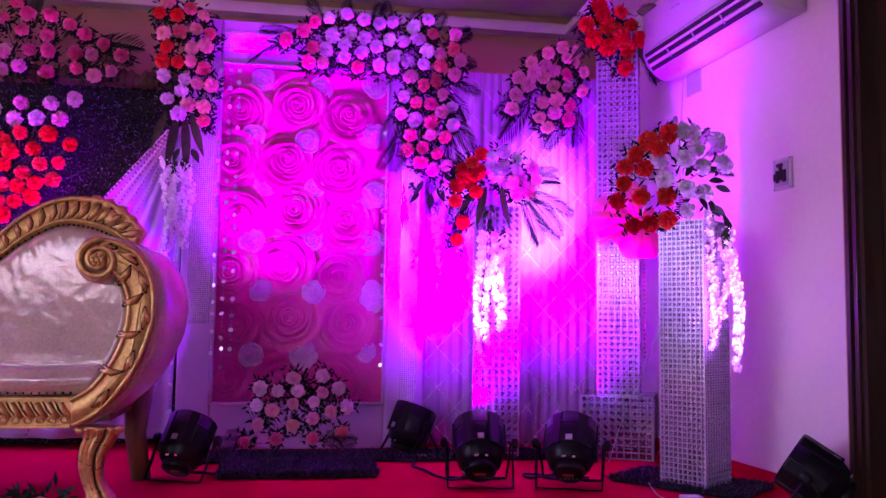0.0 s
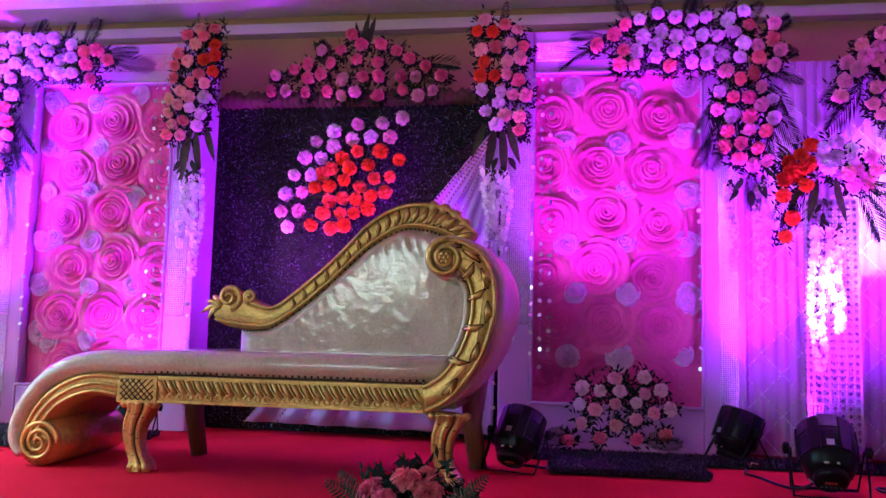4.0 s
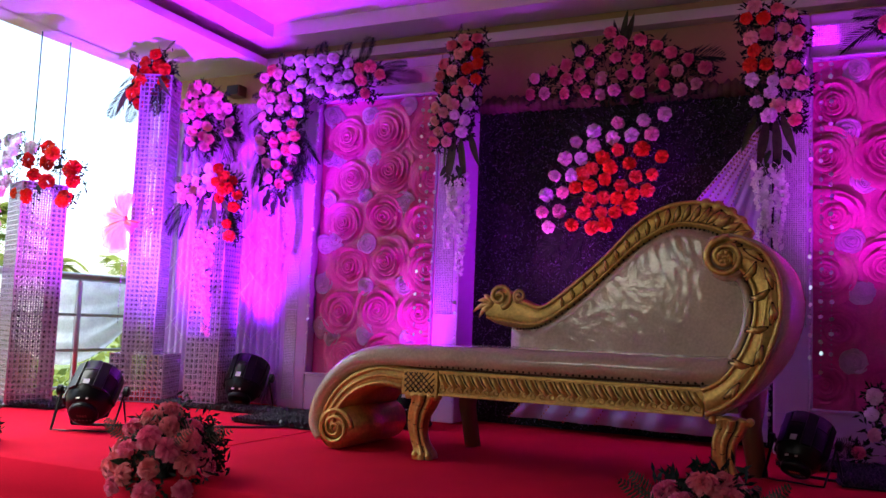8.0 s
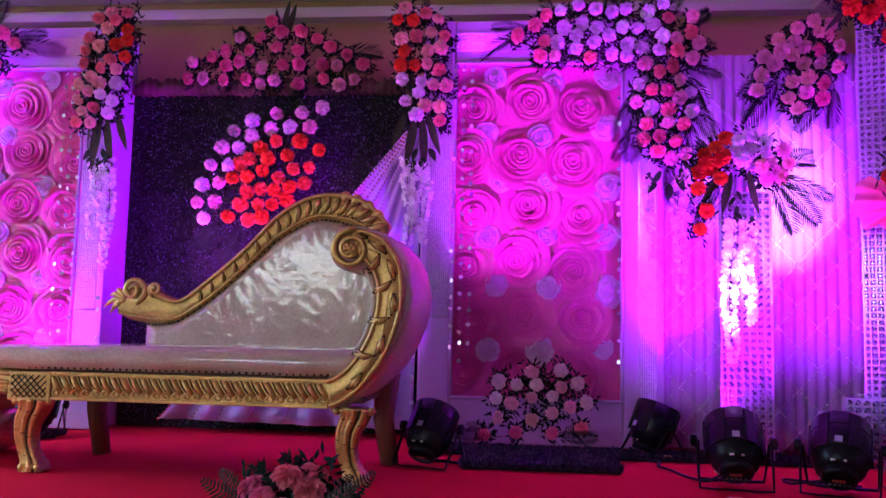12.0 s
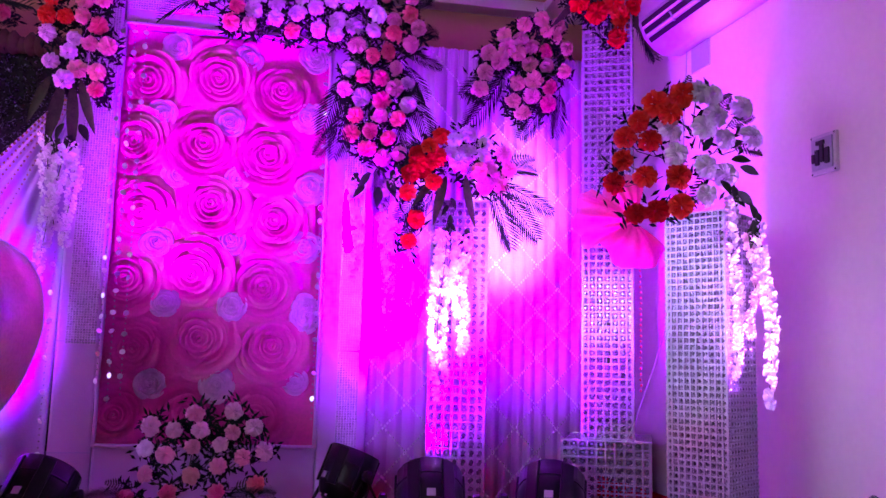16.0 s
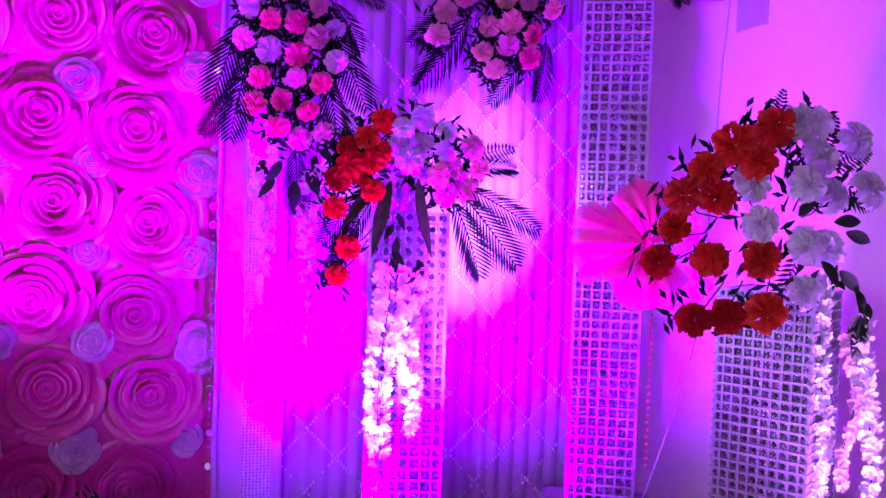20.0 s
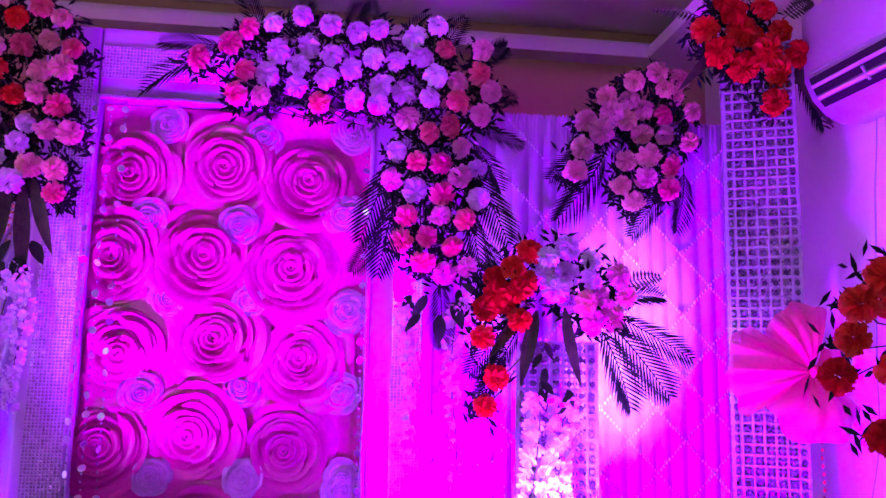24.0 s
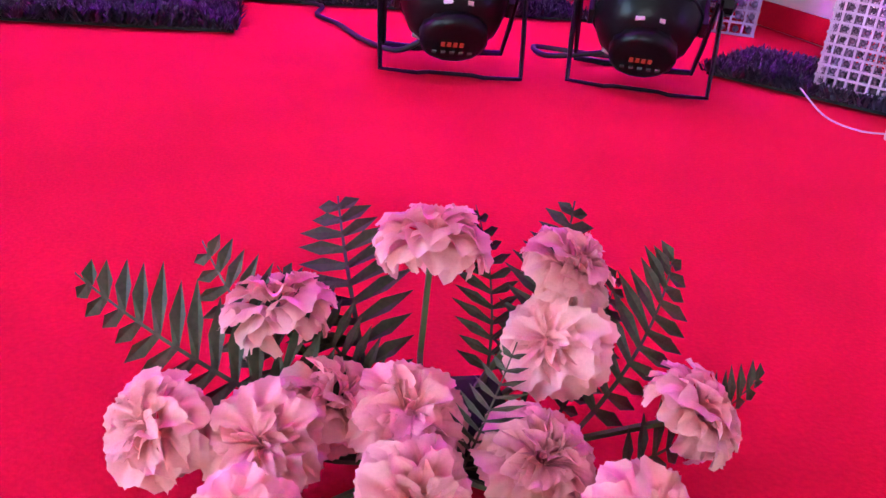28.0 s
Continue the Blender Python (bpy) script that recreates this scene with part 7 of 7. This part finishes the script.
FERN_ROWS = [(0.425, 2.34, 0.03, -0.20, 0.75, 0.85, 0.21), (0.52, 2.34, 0.03, 0.45, 0.6, 0.9, 0.19), (0.40, 2.34, 0.03, -0.95, 0.3, 0.35, 0.22), (0.55, 2.32, 0.03, 0.85, 0.35, 0.65, 0.20), (0.41, 2.33, 0.03, -0.75, 0.35, 0.6, 0.18), (0.56, 2.29, 0.02, 0.8, 0.1, 0.2, 0.17), (0.44, 2.35, 0.03, -0.5, 0.3, 0.5, 0.14), (0.50, 2.36, 0.04, 0.2, 0.3, 0.8, 0.14), (0.47, 2.30, 0.02, 0.1, -0.3, 0.8, 0.10), (0.54, 2.33, 0.03, 0.6, 0.5, 0.5, 0.16)]
# bunches along the stage edge
for k, (x, y, top, wide, n) in enumerate(((-3.85, 2.35, 0.25, 0.20, 26), (-2.61, 2.34, 0.26, 0.20, 28), (-0.70, 2.34, 0.235, 0.19, 24), (0.47, 2.40, 0.135, 0.15, 18))):
    r3 = random.Random(120 + k)
    fl = []
    tries = 0
    if k == 3:
        for px, py, pz, d in ((0.465, 2.41, 0.140, (0.05, 0.45, 1)), (0.360, 2.40, 0.092, (-0.3, 0.2, 1)), (0.560, 2.385, 0.128, (0.5, -0.1, 0.8)), (0.546, 2.355, 0.086, (-0.5, -0.5, 0.7)), (0.628, 2.30, 0.066, (0.9, -0.1, 0.4)),
                              (0.286, 2.33, 0.052, (-0.7, -0.4, 0.5)), (0.351, 2.31, 0.050, (-0.2, -0.5, 0.8)), (0.439, 2.318, 0.060, (0, -0.5, 0.9)), (0.516, 2.28, 0.050, (0.3, -0.5, 0.8)), (0.395, 2.345, 0.052, (0.2, 0, 1)), (0.43, 2.25, 0.055, (0, -0.7, 0.7)), (0.34, 2.235, 0.05, (-0.4, -0.7, 0.5)), (0.56, 2.225, 0.045, (0.5, -0.7, 0.4)), (0.48, 2.19, 0.0, (0, -1, 0.2)), (0.38, 2.18, -0.02, (-0.2, -1, 0.1))):
            fl.append((px, py, pz, 0.043, "blush", d))
    while k < 3 and len(fl) < n and tries < 4000:
        tries += 1
        a, e = r3.uniform(0, 6.2832), r3.uniform(-0.25, 1.5)
        d = Vector((math.cos(a) * math.cos(e), math.sin(a) * math.cos(e), math.sin(e)))
        p = Vector((x + d.x * wide * r3.uniform(0.75, 1), y - 0.06 + d.y * wide * 0.72, 0.02 + max(d.z, -0.45) * (top - 0.03) * r3.uniform(0.85, 1)))
        if p.y > STAGE_Y - 0.03 and p.z < 0.045:
            continue
        if all((p - Vector(q[:3])).length > 0.072 for q in fl):
            fl.append((*p, 0.045, pick(r3, "salmon", "deep", "deep", "salmon") if k < 3 else pick(r3, "peach", "peach", "pink"), tuple(d + Vector((0, -0.2, 0.2)))))
    b = spray("edge_flower_bunch", "bunch of pink carnations with ferns on the stage edge", (x, y, 0.0), fl, 1,
              ferns=FERN_ROWS if k == 3 else [(x + wide * 0.6 * math.cos(a), y - 0.06 + wide * 0.5 * math.sin(a), 0.03 + top * 0.35, math.cos(a), math.sin(a), 0.75, 0.15) for a in ((0.3, 1.0, 1.7, 2.4, 3.0, 3.6, 5.6) if k < 3 else (0.5, 1.15, 2.0, 2.7))],
              leaves=[(x + wide * 0.7 * math.cos(a), y - 0.06 + wide * 0.5 * math.sin(a), 0.06, math.cos(a), math.sin(a), 0.2, 0.07) for a in (0.1, 2.2, 3.3, 4.4, 5.2) if k < 3], seed=130 + k, mass=900 if k < 3 else 0, group="stage edge bunches", core=(x, y, 0.05) if k < 3 else (0.45, 2.33, 0.01), reach=0.45 if k < 3 else 0.9)
    part("foam_block", boxes((x - 0.045, x + 0.045, y - 0.09, y - 0.02, 0.002, 0.05), bevel=0.01), BLACK_BACK, b)


# net bows on the tall pillars
def net_bow(s):
    kx, ky, kz = mx(1.635 if s > 0 else 1.52, s), 4.03, 1.205
    b = thing("net_bow", (kx, ky, kz), "bow of soft sheer salmon-pink net tied to the tall pillar", "bow", "net bows")
    for name, a0, a1, R, seed in (("upper_puff", 78, 150, 0.20, 1), ("side_puff", 146, 212, 0.27, 4), ("lower_puff", 208, 325, 0.20, 2), ("side_tail", 15, 60, 0.09, 3)) if s > 0 else (("upper_puff", 60, 135, 0.19, 1), ("side_puff", 140, 200, 0.18, 4), ("lower_puff", 195, 275, 0.25, 2), ("side_tail", 290, 350, 0.13, 3)):
        for fold in (0, 1):
            bm = bmesh.new()
            U, V = 40, 12
            rows = []
            for i in range(U + 1):
                t = i / U
                a = radians(a0 + (a1 - a0) * t)
                row = []
                for j in range(V + 1):
                    v = j / V
                    r = R * (1 - 0.12 * fold) * v * (0.86 + 0.14 * math.sin(3.14 * t) + 0.035 * math.sin(t * 17 + seed + fold))
                    crease = 0.016 * (1 - v * 0.4) * v * math.sin(t * 24 + seed * 2 + fold) + 0.010 * v * math.sin(t * 9 + seed)
                    row.append(bm.verts.new((kx + r * math.cos(a), ky - 0.022 - (0.062 - 0.035 * fold) * math.sin(v * 2.7) * math.sin(3.14 * (0.1 + 0.8 * t)) - crease, kz + r * math.sin(a))))
                rows.append(row)
            for p, q in zip(rows, rows[1:]):
                for j in range(V):
                    bm.faces.new((p[j], p[j + 1], q[j + 1], q[j]))
            part(name, bm, NET_CLEAR, b, "", True)
    bm = bmesh.new()
    bmesh.ops.create_icosphere(bm, subdivisions=2, radius=0.016, matrix=Matrix.Translation((kx, ky - 0.03, kz)) @ Matrix.Diagonal((0.8, 1, 1.3, 1)))
    part("knot", bm, NET, b, "", True)


NET_CLEAR = petal("sheer_pink_net", (0.92, 0.18, 0.24), None, 0.4)
_nt = NET_CLEAR.node_tree
_w, _r, _t, _m = _nt.nodes.new("ShaderNodeTexNoise"), _nt.nodes.new("ShaderNodeMapRange"), _nt.nodes.new("ShaderNodeBsdfTransparent"), _nt.nodes.new("ShaderNodeMixShader")
_w.inputs["Scale"].default_value = 420
_r.inputs["To Min"].default_value, _r.inputs["To Max"].default_value = 0.45, 0.85
_out = _nt.nodes["Material Output"].inputs["Surface"]
_nt.links.new(_w.outputs[0], _r.inputs[0])
_nt.links.new(_r.outputs[0], _m.inputs[0])
_nt.links.new(_t.outputs[0], _m.inputs[1])
_nt.links.new(_out.links[0].from_socket, _m.inputs[2])
_nt.links.new(_m.outputs[0], _out)
net_bow(1)
net_bow(-1)
